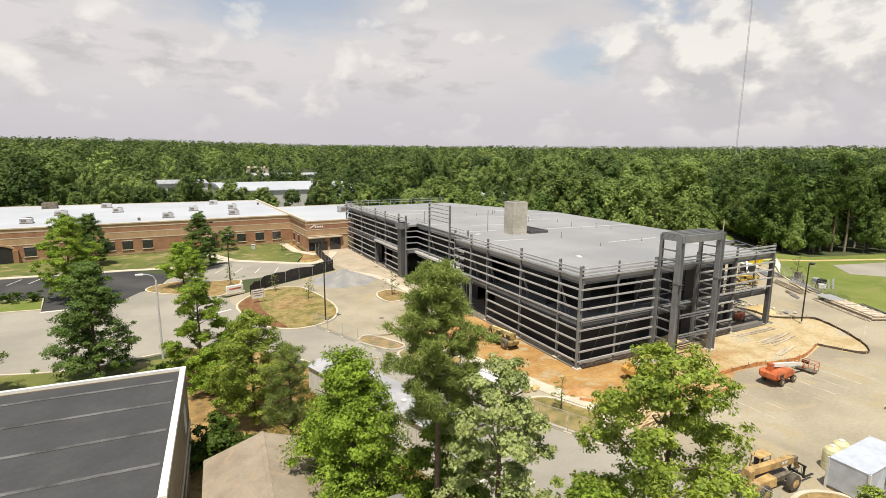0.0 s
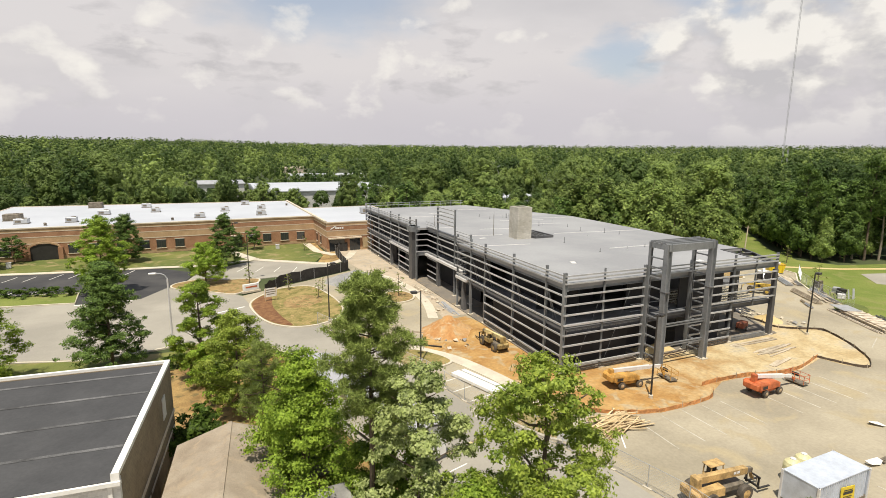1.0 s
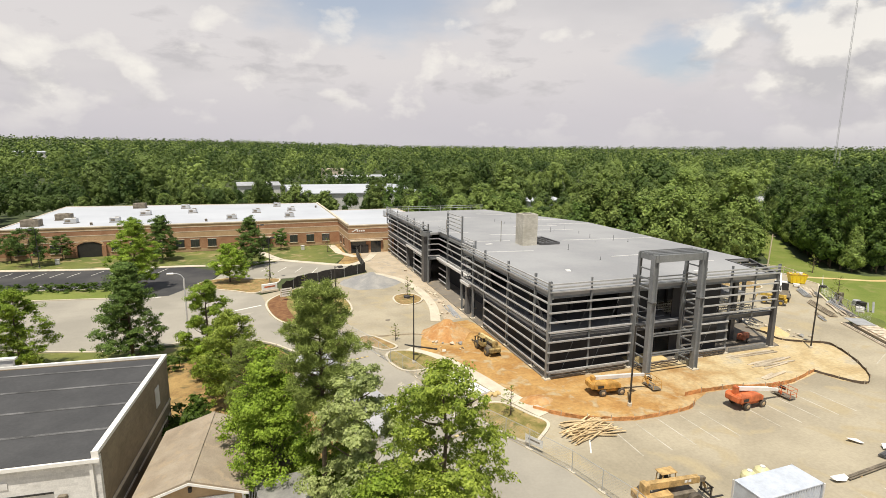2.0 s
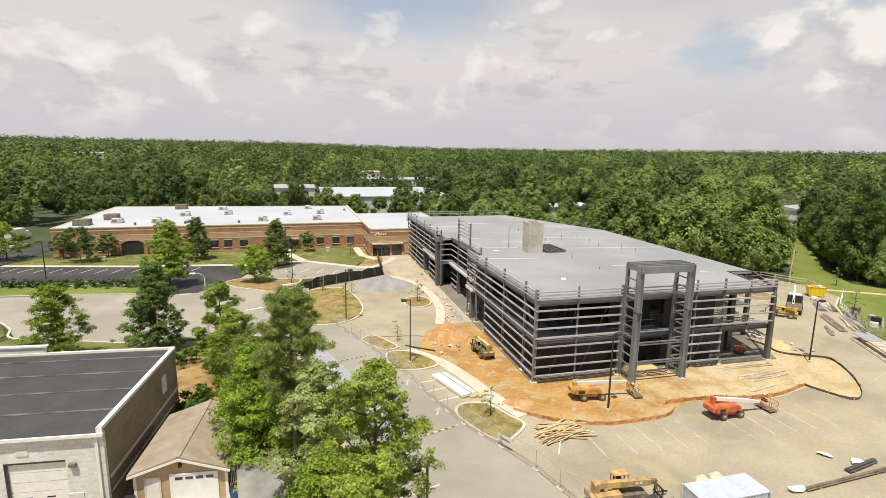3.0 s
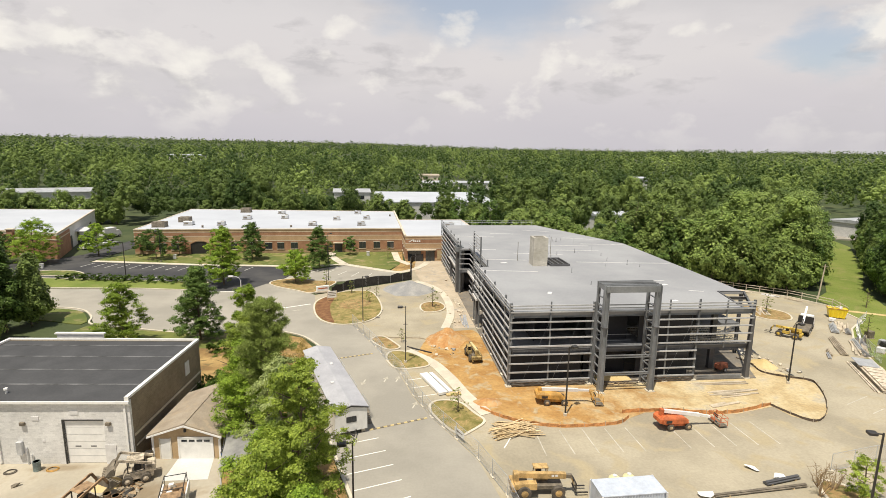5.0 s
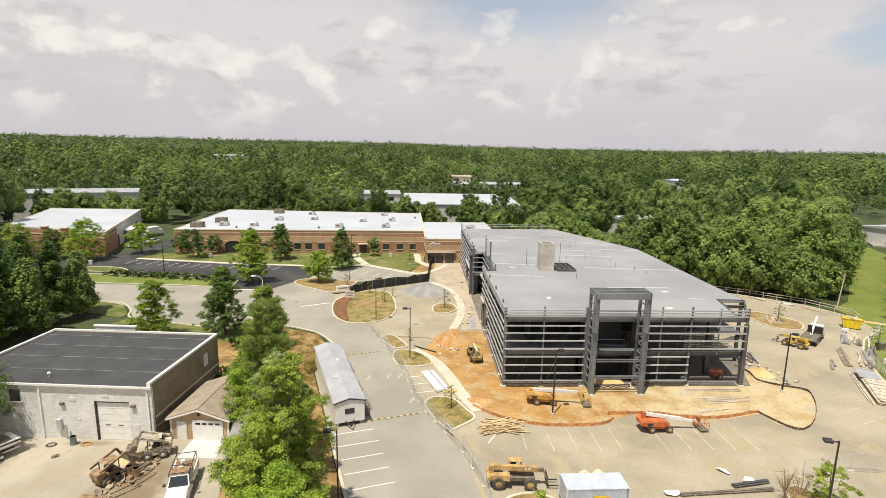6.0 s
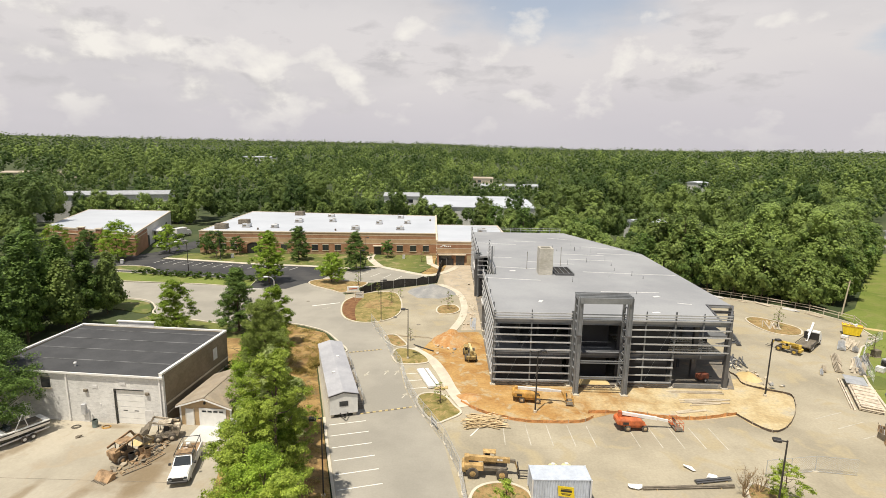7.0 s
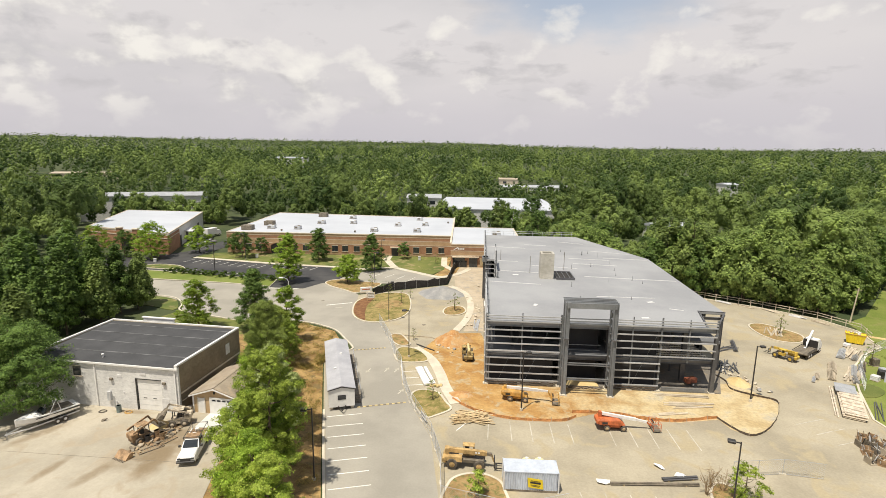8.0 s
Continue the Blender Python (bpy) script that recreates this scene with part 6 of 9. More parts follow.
def boom_lift(paint, boom_paint, label, x, y, turn, low=False):
    t = thing("boom_lift", label, "boom lift", (x, y, 0.02), turn)
    t.scale = (0.86, 0.86, 0.86)
    part("chassis", Shape().rbox(-1.6, 1.6, -0.75, 0.75, 0.45, 0.85, 0.08), paint, t)
    for a in (-1.25, 1.25):
        for b in (-0.95, 0.95):
            wheel(t, a, b, 0.47, 0.47, 0.36, DUSTY_TAN)
    part("axle", Shape().tube((-1.25, -0.9, 0.47), (-1.25, 0.9, 0.47), 0.1).tube((1.25, -0.9, 0.47), (1.25, 0.9, 0.47), 0.1), DARK, t)
    part("turntable", Shape().lathe((0, 0, 0.82), (0, 0, 1), [(0, 0.6), (0.2, 0.6)], 16), DARK, t)
    part("engine_hood", Shape().hull([(-2.4, -1.1, 1.05), (-2.4, 1.1, 1.05), (1.1, -1.1, 1.0), (1.1, -0.35, 1.0), (-2.4, -1.1, 1.65), (-2.2, -0.9, 1.9), (-2.4, 1.1, 1.65), (-2.2, 0.9, 1.9), (0.7, -1.05, 1.75), (0.7, -0.4, 1.75), (1.1, -1.1, 1.5)]), paint, t)
    part("side_hood", Shape().rbox(-2.2, 0.9, 0.35, 1.12, 1.0, 1.7, 0.12), paint, t)
    part("counterweight", Shape().rbox(-2.75, -2.2, -0.95, 0.95, 0.95, 1.75, 0.14), paint, t)
    part("hood_grille", Shape().box(-2.0, -1.2, -1.125, -1.1, 1.15, 1.5), DARK, t)
    hi, lo = (2.45, 1.15) if low else (2.1, 1.95)
    part("boom", Shape().bar((-2.2, 0, hi), (3.3, 0, hi + (lo - hi) * 0.72), 0.36, 0.42), boom_paint, t, "white telescopic boom")
    part("boom_extension", Shape().bar((3.2, 0, hi + (lo - hi) * 0.7), (4.9, 0, lo), 0.26, 0.3), boom_paint, t)
    part("boom_pivot", Shape().rbox(-2.4, -1.9, -0.3, 0.3, 1.6, hi + 0.25, 0.06), paint, t)
    part("lift_cylinder", Shape().tube((-0.8, 0, 1.5), (1.6, 0, hi + (lo - hi) * 0.5 - 0.2), 0.09, n=10), GALV, t)
    part("jib", Shape().bar((4.9, 0, lo), (5.6, 0, 0.6), 0.2, 0.22), paint, t)
    bk = part("basket", Shape().box(5.6, 6.7, -1.15, 1.15, 0.25, 0.33), DIRTY, t, "tubular work platform")
    for z in (0.85, 1.4):
        for a, b in (((5.6, -1.15), (6.7, -1.15)), ((6.7, -1.15), (6.7, 1.15)), ((6.7, 1.15), (5.6, 1.15)), ((5.6, 1.15), (5.6, -1.15))):
            part("basket_rail", Shape().tube((*a, z), (*b, z), 0.035, n=6), paint, bk)
    for a in (5.6, 6.7):
        for b in (-1.15, 0, 1.15):
            part("basket_post", Shape().tube((a, b, 0.3), (a, b, 1.42), 0.035, n=6), paint, bk)
    part("control_box", Shape().rbox(5.65, 5.85, -0.4, 0.4, 1.1, 1.5, 0.04), DARK, bk)
    return t


boom_lift(ORANGE_RED, WHITE, "orange red boom lift with white boom parked by the lot edge", 57.44, 30.94, 2, True)
boom_lift(YELLOW, OFFWHITE, "yellow boom lift with lowered boom on the clay", 45.53, 37.69, -6)


def telehandler(paint, label, x, y, turn, size=1.0, raise_=0.0, boom_paint=None):
    t = thing("telehandler", label, "telehandler", (x, y, 0.02), turn)
    t.scale = (size, size, size)
    part("frame", Shape().rbox(-2.5, 2.0, -0.45, 0.45, 0.6, 1.05, 0.06), DIRTY, t)
    for a in (-1.75, 1.45):
        for b in (-0.95, 0.95):
            wheel(t, a, b, 0.66, 0.66, 0.42, paint)
        part("axle", Shape().tube((a, -0.9, 0.66), (a, 0.9, 0.66), 0.14), DARK, t)
    part("engine_cover", Shape().hull([(-2.7, -0.95, 1.0), (-0.6, -1.05, 1.0), (-2.7, -0.35, 1.0), (-0.6, -0.35, 1.0), (-2.65, -0.9, 1.5), (-0.6, -1.0, 1.6), (-2.65, -0.35, 1.5), (-0.6, -0.35, 1.6)]), paint, t)
    part("rear_weight", Shape().rbox(-2.95, -2.4, -0.9, 0.9, 0.65, 1.35, 0.1), paint, t)
    cab = part("cab_floor", Shape().rbox(-0.6, 0.8, 0.35, 1.1, 0.95, 1.55, 0.05), paint, t)
    for a in (-0.55, 0.75):
        for b in (0.4, 1.05):
            part("cab_post", Shape().tube((a, b, 1.5), (a * 0.85, b, 2.3), 0.05, n=6), paint, cab)
    part("cab_roof", Shape().rbox(-0.65, 0.8, 0.32, 1.15, 2.27, 2.38, 0.04), paint, cab)
    part("seat", Shape().rbox(-0.4, 0.15, 0.5, 0.95, 1.55, 2.1, 0.06), DARK, cab)
    part("boom", Shape().bar((-2.6, -0.12, 2.05), (2.3, -0.12, 1.85 + raise_), 0.42, 0.5), boom_paint or paint, t)
    part("boom_inner", Shape().bar((2.2, -0.12, 1.85 + raise_), (2.9, -0.12, 1.75 + raise_), 0.3, 0.36), DIRTY, t)
    part("boom_pivot", Shape().rbox(-2.7, -2.2, -0.45, 0.25, 1.2, 2.3, 0.05), paint, t)
    part("carriage", Shape().hull([(2.7, -0.3, 1.9 + raise_), (2.9, 0.06, 1.9 + raise_), (3.1, -0.3, 0.9 + raise_), (3.2, 0.06, 0.9 + raise_), (2.7, 0.06, 1.9 + raise_), (3.1, 0.06, 0.9 + raise_)]), paint, t)
    back = part("backrest", Shape().box(3.15, 3.25, -0.75, 0.55, 0.45 + raise_, 0.6 + raise_).box(3.15, 3.25, -0.75, 0.55, 1.25 + raise_, 1.35 + raise_), DARK, t)
    for b in (-0.6, 0.4):
        part("fork", Shape().box(3.2, 4.4, b - 0.07, b + 0.07, 0.32 + raise_, 0.39 + raise_).box(3.2, 3.28, b - 0.07, b + 0.07, 0.35 + raise_, 1.3 + raise_), DARK, t)
    for b in (-0.7, -0.45, -0.2, 0.05, 0.3, 0.5):
        part("backrest_bar", Shape().tube((3.2, b, 0.55 + raise_), (3.2, b, 1.3 + raise_), 0.025, n=5), DIRTY, back)
    for i in range(2):
        part("decal_bar", Shape().box(0.9 + 0.35 * i, 1.15 + 0.35 * i, -0.345, -0.335, 1.85, 2.05), WHITE, t)
    return t


telehandler(MUSTARD, "dusty mustard telehandler with forks lowered", 38.71, 20.95, -3, 0.95)
telehandler(DIRTY_YELLOW, "small dirty telehandler with pale yellow boom on the clay", 37.9, 52.6, 94, 0.84, 0.0, plain("pale_yellow", (0.62, 0.52, 0.27), 0.6, 0, 0.2))
telehandler(WORN_YELLOW, "worn yellow telehandler by the east island", 93.4, 57.9, 128, 0.76, 0.1)

truck = thing("flatbed_truck", "white cab flatbed truck with raised rear mast", "truck", (98.9, 60.6, 0.0), 42)
part("chassis", Shape().box(-3.6, 3.4, -0.5, 0.5, 0.55, 0.8), DARK, truck)
part("bed", Shape().rbox(-3.8, 1.2, -1.2, 1.2, 0.85, 1.1, 0.04), DIRTY, truck, "dark flat deck")
for b in (-1.18, 1.18):
    part("side_rail", Shape().bar((-3.7, b, 1.3), (1.1, b, 1.3), 0.06, 0.12), DARK, truck)
part("cab", Shape().hull([(1.4, -1.15, 0.7), (1.4, 1.15, 0.7), (3.7, -1.1, 0.7), (3.7, 1.1, 0.7), (3.7, -1.05, 1.5), (3.7, 1.05, 1.5), (3.0, -0.95, 2.45), (3.0, 0.95, 2.45), (1.5, -0.95, 2.5), (1.5, 0.95, 2.5), (1.4, -1.1, 1.6), (1.4, 1.1, 1.6)]), WHITE, truck)
part("windscreen", Shape().hull([(3.72, -0.9, 1.52), (3.72, 0.9, 1.52), (3.06, -0.8, 2.38), (3.06, 0.8, 2.38), (3.74, -0.9, 1.54), (3.74, 0.9, 1.54), (3.08, -0.8, 2.4), (3.08, 0.8, 2.4)]), GLASS, truck)
part("loading_mast", Shape().bar((-0.8, 0.2, 1.15), (2.3, 0.2, 3.9), 0.3, 0.3), WHITE, truck, "white raised loading arm")
part("arm_post", Shape().bar((-0.7, 0.2, 1.1), (-0.7, 0.2, 2.3), 0.16, 0.16), DARK, truck)
part("headboard", Shape().box(1.15, 1.25, -1.15, 1.15, 1.0, 2.4), DARK, truck)
for a in (-2.6, -1.6, 2.7):
    for b in (-1.0, 1.0):
        wheel(truck, a, b, 0.48, 0.48, 0.32, OFFWHITE)

skip = thing("dumpster", "bright yellow dumpster heaped with white rubbish", "dumpster", (111.6, 67.4, 0.0), -32)
skip.scale = (0.64, 0.85, 1.1)
part("tub", Shape().hull([(-1.9, -0.9, 0.15), (1.9, -0.9, 0.15), (-1.9, 0.9, 0.15), (1.9, 0.9, 0.15), (-2.5, -1.05, 1.7), (2.5, -1.05, 1.7), (-2.5, 1.05, 1.7), (2.5, 1.05, 1.7)]), YELLOW_BRIGHT, skip)
for a in (-1.6, -0.5, 0.6, 1.7):
    part("rib", Shape().box(a - 0.06, a + 0.06, -1.13, -0.92, 0.3, 1.65), YELLOW_BRIGHT, skip)
part("rim", Shape().ribbon([(-2.5, -1.05), (2.5, -1.05), (2.5, 1.05), (-2.5, 1.05)], 0.14, 1.65, 1.78, True), YELLOW, skip)
part("skid", Shape().box(-1.8, 1.8, -0.6, -0.45, 0, 0.16).box(-1.8, 1.8, 0.45, 0.6, 0, 0.16), DARK, skip)
rnd = random.Random(3)
for i in range(8):
    x, y, z = rnd.uniform(-1.9, 1.9), rnd.uniform(-0.7, 0.7), 1.65 + rnd.uniform(0, 0.2)
    part("rubbish", Shape().hull([(x + rnd.uniform(-0.5, 0.5), y + rnd.uniform(-0.35, 0.35), z + rnd.uniform(-0.2, 0.35)) for _ in range(9)]), OFFWHITE, skip)


# ---- container, office trailer ----
cont = thing("shipping_container", "white ribbed storage container with a yellow sign", "container", (45.5, 18.05, 0.0), 1)
L2, W2, H2 = 2.86, 1.2, 2.3
part("roof", Shape().box(-L2 - 0.02, L2 + 0.02, -W2, W2, H2 - 0.08, H2), BLUE_WHITE, cont)
part("floor", Shape().box(-L2, L2, -W2, W2, 0.02, 0.22), DIRTY, cont)
for sy in (-1, 1):
    pts = []
    n = 22
    for i in range(n):
        x0 = -L2 + 0.1 + (2 * L2 - 0.2) * i / n
        dx = (2 * L2 - 0.2) / n
        pts += [(x0, W2 - 0.02), (x0 + dx * 0.35, W2 - 0.02), (x0 + dx * 0.5, W2 - 0.08), (x0 + dx * 0.85, W2 - 0.08)]
    line = [(px, sy * py) for px, py in pts] + [(px, sy * (W2 - 0.14)) for px, py in (pts[-1], pts[0])]
    part("side_wall", Shape().prism(line, 0.2, H2 - 0.08), BLUE_WHITE, cont, "corrugated white side")
part("end_wall", Shape().box(-L2, -L2 + 0.08, -W2 + 0.02, W2 - 0.02, 0.2, H2 - 0.08), BLUE_WHITE, cont)
for b in (-0.64, 0.64):
    dr = part("door", Shape().rbox(L2 - 0.08, L2 - 0.01, b - 0.6, b + 0.6, 0.25, H2 - 0.15, 0.02), BLUE_WHITE, cont)
    part("lock_rod", Shape().tube((L2 + 0.02, b + 0.2, 0.3), (L2 + 0.02, b + 0.2, H2 - 0.2), 0.025, n=6), GALV, dr)
for a in (-L2, L2):
    for b in (-W2, W2):
        part("corner_post", Shape().box(a - 0.07, a + 0.07, b - 0.07, b + 0.07, 0, H2), OFFWHITE, cont)
sg = thing("rental_sign", "tilted yellow rental sign with black bars of lettering", "sign", (45.95, 16.8, 1.05), 1)
part("board", Shape().hull([(a * 0.8 * math.cos(0.12) - b * 0.55 * math.sin(-0.12) * -1, 0.0 + d, b * 0.55 + a * -0.1) for a in (-1, 1) for b in (-1, 1) for d in (0, 0.04)]), YELLOW_BRIGHT, sg)
for z, w, h in ((0.28, 0.5, 0.06), (0.08, 0.55, 0.2), (-0.2, 0.5, 0.05), (-0.32, 0.42, 0.05)):
    part("letter_bar", Shape().bar((-w, -0.012, z + 0.06), (w, -0.012, z - 0.06), 0.012, h), DARK, sg)

tr = thing("office_trailer", "long pale gray site office trailer with gabled roof", "trailer", (18.33, 41, 0.0), 108)
TL, TW, TH = 9.3, 1.75, 3.05
part("body", Shape().profile([(-TW, 0.5), (TW, 0.5), (TW, TH), (0, TH + 0.42), (-TW, TH)], -TL, TL), WHITE, tr, "pale ribbed metal walls")
for sgn in (-1, 1):
    part("roof", Shape().profile([(0, TH + 0.44), (sgn * (TW + 0.15), TH - 0.02), (sgn * (TW + 0.15), TH + 0.05), (0, TH + 0.52)], -TL - 0.1, TL + 0.1), surf("trailer_roof", (0.36, 0.36, 0.385), (0.44, 0.44, 0.46), 0.5, (0.4, 5.0)), tr, "gray metal roof")
    part("gable_trim", Shape().profile([(0, TH + 0.3), (sgn * (TW + 0.14), TH - 0.14), (sgn * (TW + 0.14), TH - 0.02), (0, TH + 0.44)], -TL - 0.12, -TL - 0.02), DARK, tr)
for i in range(18):
    x = -TL + 0.5 + 1.03 * i
    for sgn in (-1, 1):
        part("wall_rib", Shape().box(x - 0.025, x + 0.025, sgn * TW - 0.02, sgn * TW + 0.02, 0.8, TH - 0.1), OFFWHITE, tr)
part("skirt_shadow", Shape().box(-TL + 0.2, TL - 0.2, -TW + 0.25, TW - 0.25, 0.45, 0.75), DARK, tr)
wn = part("end_window", Shape().box(-TL - 0.04, -TL, -0.55, 0.55, 1.55, 2.2), DARK, tr)
for b in (-0.28, 0.28):
    part("pane", Shape().box(-TL - 0.055, -TL - 0.04, b - 0.22, b + 0.22, 1.62, 2.13), GLASS, wn)
for i in range(5):
    part("side_window", Shape().box(-TL + 2.4 + 3.6 * i, -TL + 3.6 + 3.6 * i, -TW - 0.03, -TW, 1.6, 2.4), GLASS, tr)
for x in (-6.4, 6.2):
    part("door", Shape().box(x - 0.45, x + 0.45, -TW - 0.04, -TW, 0.8, 2.75), FRAME_W, tr)
for x in (-7, -1.2, 0, 7):
    for b in (-1.3, 1.3):
        part("tyre", Shape().lathe((x, b - 0.1, 0.34), (0, 1, 0), [(0, 0.2), (0.02, 0.33), (0.18, 0.33), (0.2, 0.2)], 14), RUBBER, tr)
for x in (-8.8, -4.5, 4.5, 8.8):
    for b in (-1.4, 1.4):
        part("pier", Shape().box(x - 0.2, x + 0.2, b - 0.2, b + 0.2, 0, 0.75), CONCRETE, tr)
part("hitch", Shape().bar((-TL, 0.5, 0.6), (-TL - 1.2, 0, 0.55), 0.1, 0.14).bar((-TL, -0.5, 0.6), (-TL - 1.2, 0, 0.55), 0.1, 0.14), DARK, tr)
for a, b in ((-3, 0.6), (2.5, -0.5)):
    part("roof_vent", Shape().rbox(a - 0.2, a + 0.2, b - 0.2, b + 0.2, TH + 0.2, TH + 0.55, 0.04), OFFWHITE, tr)


def access_steps(x, y, turn, length):
    s = thing("access_ramp", "dark metal ramp and steps with handrails beside the trailer", "steps", (x, y, 0), turn)
    part("landing", Shape().box(-length / 2, length / 2, -0.7, 0.7, 0.72, 0.8), DIRTY, s)
    for k in range(4):
        part("tread", Shape().box(-length / 2 - 0.28 * (k + 1), -length / 2 - 0.28 * k, -0.6, 0.6, 0.58 - 0.17 * k, 0.64 - 0.17 * k), DIRTY, s)
    for a in (-length / 2 + 0.06, 0, length / 2 - 0.06):
        for b in (-0.66, 0.66):
            part("post", Shape().tube((a, b, 0), (a, b, 1.75 if b < 0 else 0.75), 0.03, n=6), GALV, s)
    for z in (1.25, 1.75):
        part("handrail", Shape().tube((-length / 2, -0.66, z), (length / 2, -0.66, z), 0.03, n=6), GALV, s)
    return s


access_steps(21.98, 36.75, 108, 3.0)
access_steps(18.31, 48.03, 108, 3.4)
access_steps(20.17, 42.2, 108, 3.6)

# ---- the yard ----
pk = thing("pickup_truck", "white pickup with brown bed cover and ladder rack", "pickup truck", (8.5, 17.5, YZ), -77)
part("lower_body", Shape().hull([(-2.8, -0.98, 0.5), (2.75, -0.95, 0.5), (-2.8, 0.98, 0.5), (2.75, 0.95, 0.5), (-2.85, -1.0, 0.95), (2.85, -0.92, 0.8), (-2.85, 1.0, 0.95), (2.85, 0.92, 0.8), (-2.8, -0.95, 1.12), (2.6, -0.85, 1.02), (-2.8, 0.95, 1.12), (2.6, 0.85, 1.02)]), WHITE, pk)
part("hood", Shape().hull([(0.9, -0.88, 1.1), (0.9, 0.88, 1.1), (2.7, -0.82, 0.98), (2.7, 0.82, 0.98), (0.9, -0.8, 1.22), (0.9, 0.8, 1.22), (2.5, -0.72, 1.1), (2.5, 0.72, 1.1)]), WHITE, pk)
part("cab", Shape().hull([(-0.75, -0.92, 1.1), (-0.75, 0.92, 1.1), (1.2, -0.9, 1.15), (1.2, 0.9, 1.15), (-0.6, -0.75, 1.82), (-0.6, 0.75, 1.82), (0.45, -0.73, 1.84), (0.45, 0.73, 1.84)]), WHITE, pk)
part("windscreen", Shape().hull([(1.17, -0.78, 1.2), (1.17, 0.78, 1.2), (0.52, -0.66, 1.78), (0.52, 0.66, 1.78), (1.2, -0.78, 1.2), (1.2, 0.78, 1.2), (0.56, -0.66, 1.8), (0.56, 0.66, 1.8)]), GLASS, pk)
for sgn in (-1, 1):
    part("side_window", Shape().hull([(-0.6, sgn * 0.9, 1.2), (0.95, sgn * 0.9, 1.22), (-0.5, sgn * 0.79, 1.72), (0.45, sgn * 0.78, 1.72), (-0.6, sgn * 0.93, 1.2), (0.95, sgn * 0.93, 1.22), (-0.5, sgn * 0.81, 1.72), (0.45, sgn * 0.8, 1.72)]), GLASS, pk)
    part("mirror", Shape().rbox(0.85, 1.05, sgn * 1.12 - 0.12, sgn * 1.12 + 0.12, 1.2, 1.42, 0.03), DARK, pk)
    part("headlight", Shape().rbox(2.7, 2.86, sgn * 0.68 - 0.17, sgn * 0.68 + 0.17, 0.78, 0.95, 0.03), GLASS, pk)
    part("bed_side", Shape().rbox(-2.85, -0.85, sgn * 0.92 - 0.06, sgn * 0.92 + 0.06, 0.9, 1.35, 0.03), WHITE, pk)
part("grille", Shape().box(2.8, 2.88, -0.5, 0.5, 0.68, 0.95), DARK, pk)
part("bumper", Shape().rbox(2.75, 2.98, -0.92, 0.92, 0.45, 0.66, 0.05), DARK, pk)
part("bed_load", Shape().box(-2.75, -0.9, -0.86, 0.86, 0.95, 1.25), RUST, pk)
part("roof_board", Shape().box(-0.62, 0.4, -0.72, 0.72, 1.88, 1.93), RUST, pk, "brown board on the cab roof")
for a in (-2.7, -0.75, 0.5):
    for sgn in (-1, 1):
        part("rack_post", Shape().tube((a, sgn * 0.85, 1.3 if a < 0 else 1.8), (a, sgn * 0.8, 2.05), 0.03, n=6), DARK, pk)
    part("rack_bar", Shape().tube((a, -0.82, 2.05), (a, 0.82, 2.05), 0.035, n=6), DARK, pk)
for sgn in (-1, 1):
    part("rack_rail", Shape().tube((-2.8, sgn * 0.8, 2.07), (0.7, sgn * 0.8, 2.07), 0.035, n=6), DARK, pk)
for i, c in enumerate((WHITE, DIRTY, RUST, OFFWHITE, WHITE)):
    part("cargo", Shape().rbox(-2.6 + 0.35 * i, -2.3 + 0.35 * i, -0.5 + 0.2 * (i % 3), -0.1 + 0.2 * (i % 3), 1.2, 1.5, 0.04), c, pk)
for a in (-1.75, 1.85):
    for b in (-0.82, 0.82):
        wheel(pk, a, b, 0.38, 0.38, 0.26, OFFWHITE)

bt = thing("boat_trailer", "white ski boat trailer with twin axles", "boat trailer", (-11.99, 21.62, YZ), 242)
part("rail", Shape().bar((-3.0, -0.7, 0.55), (2.2, -0.7, 0.55), 0.1, 0.14).bar((-3.0, 0.7, 0.55), (2.2, 0.7, 0.55), 0.1, 0.14), OFFWHITE, bt)
part("tongue", Shape().bar((2.2, -0.7, 0.55), (4.4, 0, 0.5), 0.09, 0.12).bar((2.2, 0.7, 0.55), (4.4, 0, 0.5), 0.09, 0.12), OFFWHITE, bt)
part("jack", Shape().tube((4.2, 0, 0.0), (4.2, 0, 0.8), 0.04), GALV, bt)
for a in (-1.3, -0.5):
    for b in (-0.95, 0.95):
        wheel(bt, a, b, 0.33, 0.33, 0.22, WHITE)
    part("cross", Shape().bar((a, -0.9, 0.4), (a, 0.9, 0.4), 0.08, 0.1), OFFWHITE, bt)
for b in (-0.6, 0.6):
    part("bunk", Shape().box(-2.6, 1.4, b - 0.06, b + 0.06, 0.6, 0.72), DARK, bt)
boat = thing("ski_boat", "white ski boat with dark stripe and tower on a trailer", "boat", (-11.99, 21.62, YZ + 0.6), 242)
rows = []
for k in range(9):
    x = -3.0 + 6.3 * k / 8
    w = 1.12 * (1 - max(0, (k - 4) / 4.3) ** 2.0)
    rows.append((x, max(w, 0.05), 0.05 + 0.35 * max(0, (k - 4) / 4) ** 2, 1.0 + 0.25 * (k / 8) ** 2))
vs, fs = [], []
for x, w, zk, zt in rows:
    vs += [(x, -w, zt), (x, -w * 0.85, zk + 0.4), (x, 0, zk), (x, w * 0.85, zk + 0.4), (x, w, zt)]
for k in range(8):
    for j in range(4):
        fs.append((5 * k + j, 5 * k + 5 + j, 5 * k + 6 + j, 5 * k + 1 + j))
    fs.append((5 * k + 4, 5 * k + 9, 5 * k + 5, 5 * k))
fs += [(0, 1, 2, 3, 4), (44, 43, 42, 41, 40)]
part("hull", Shape().add(vs, fs), WHITE, boat)
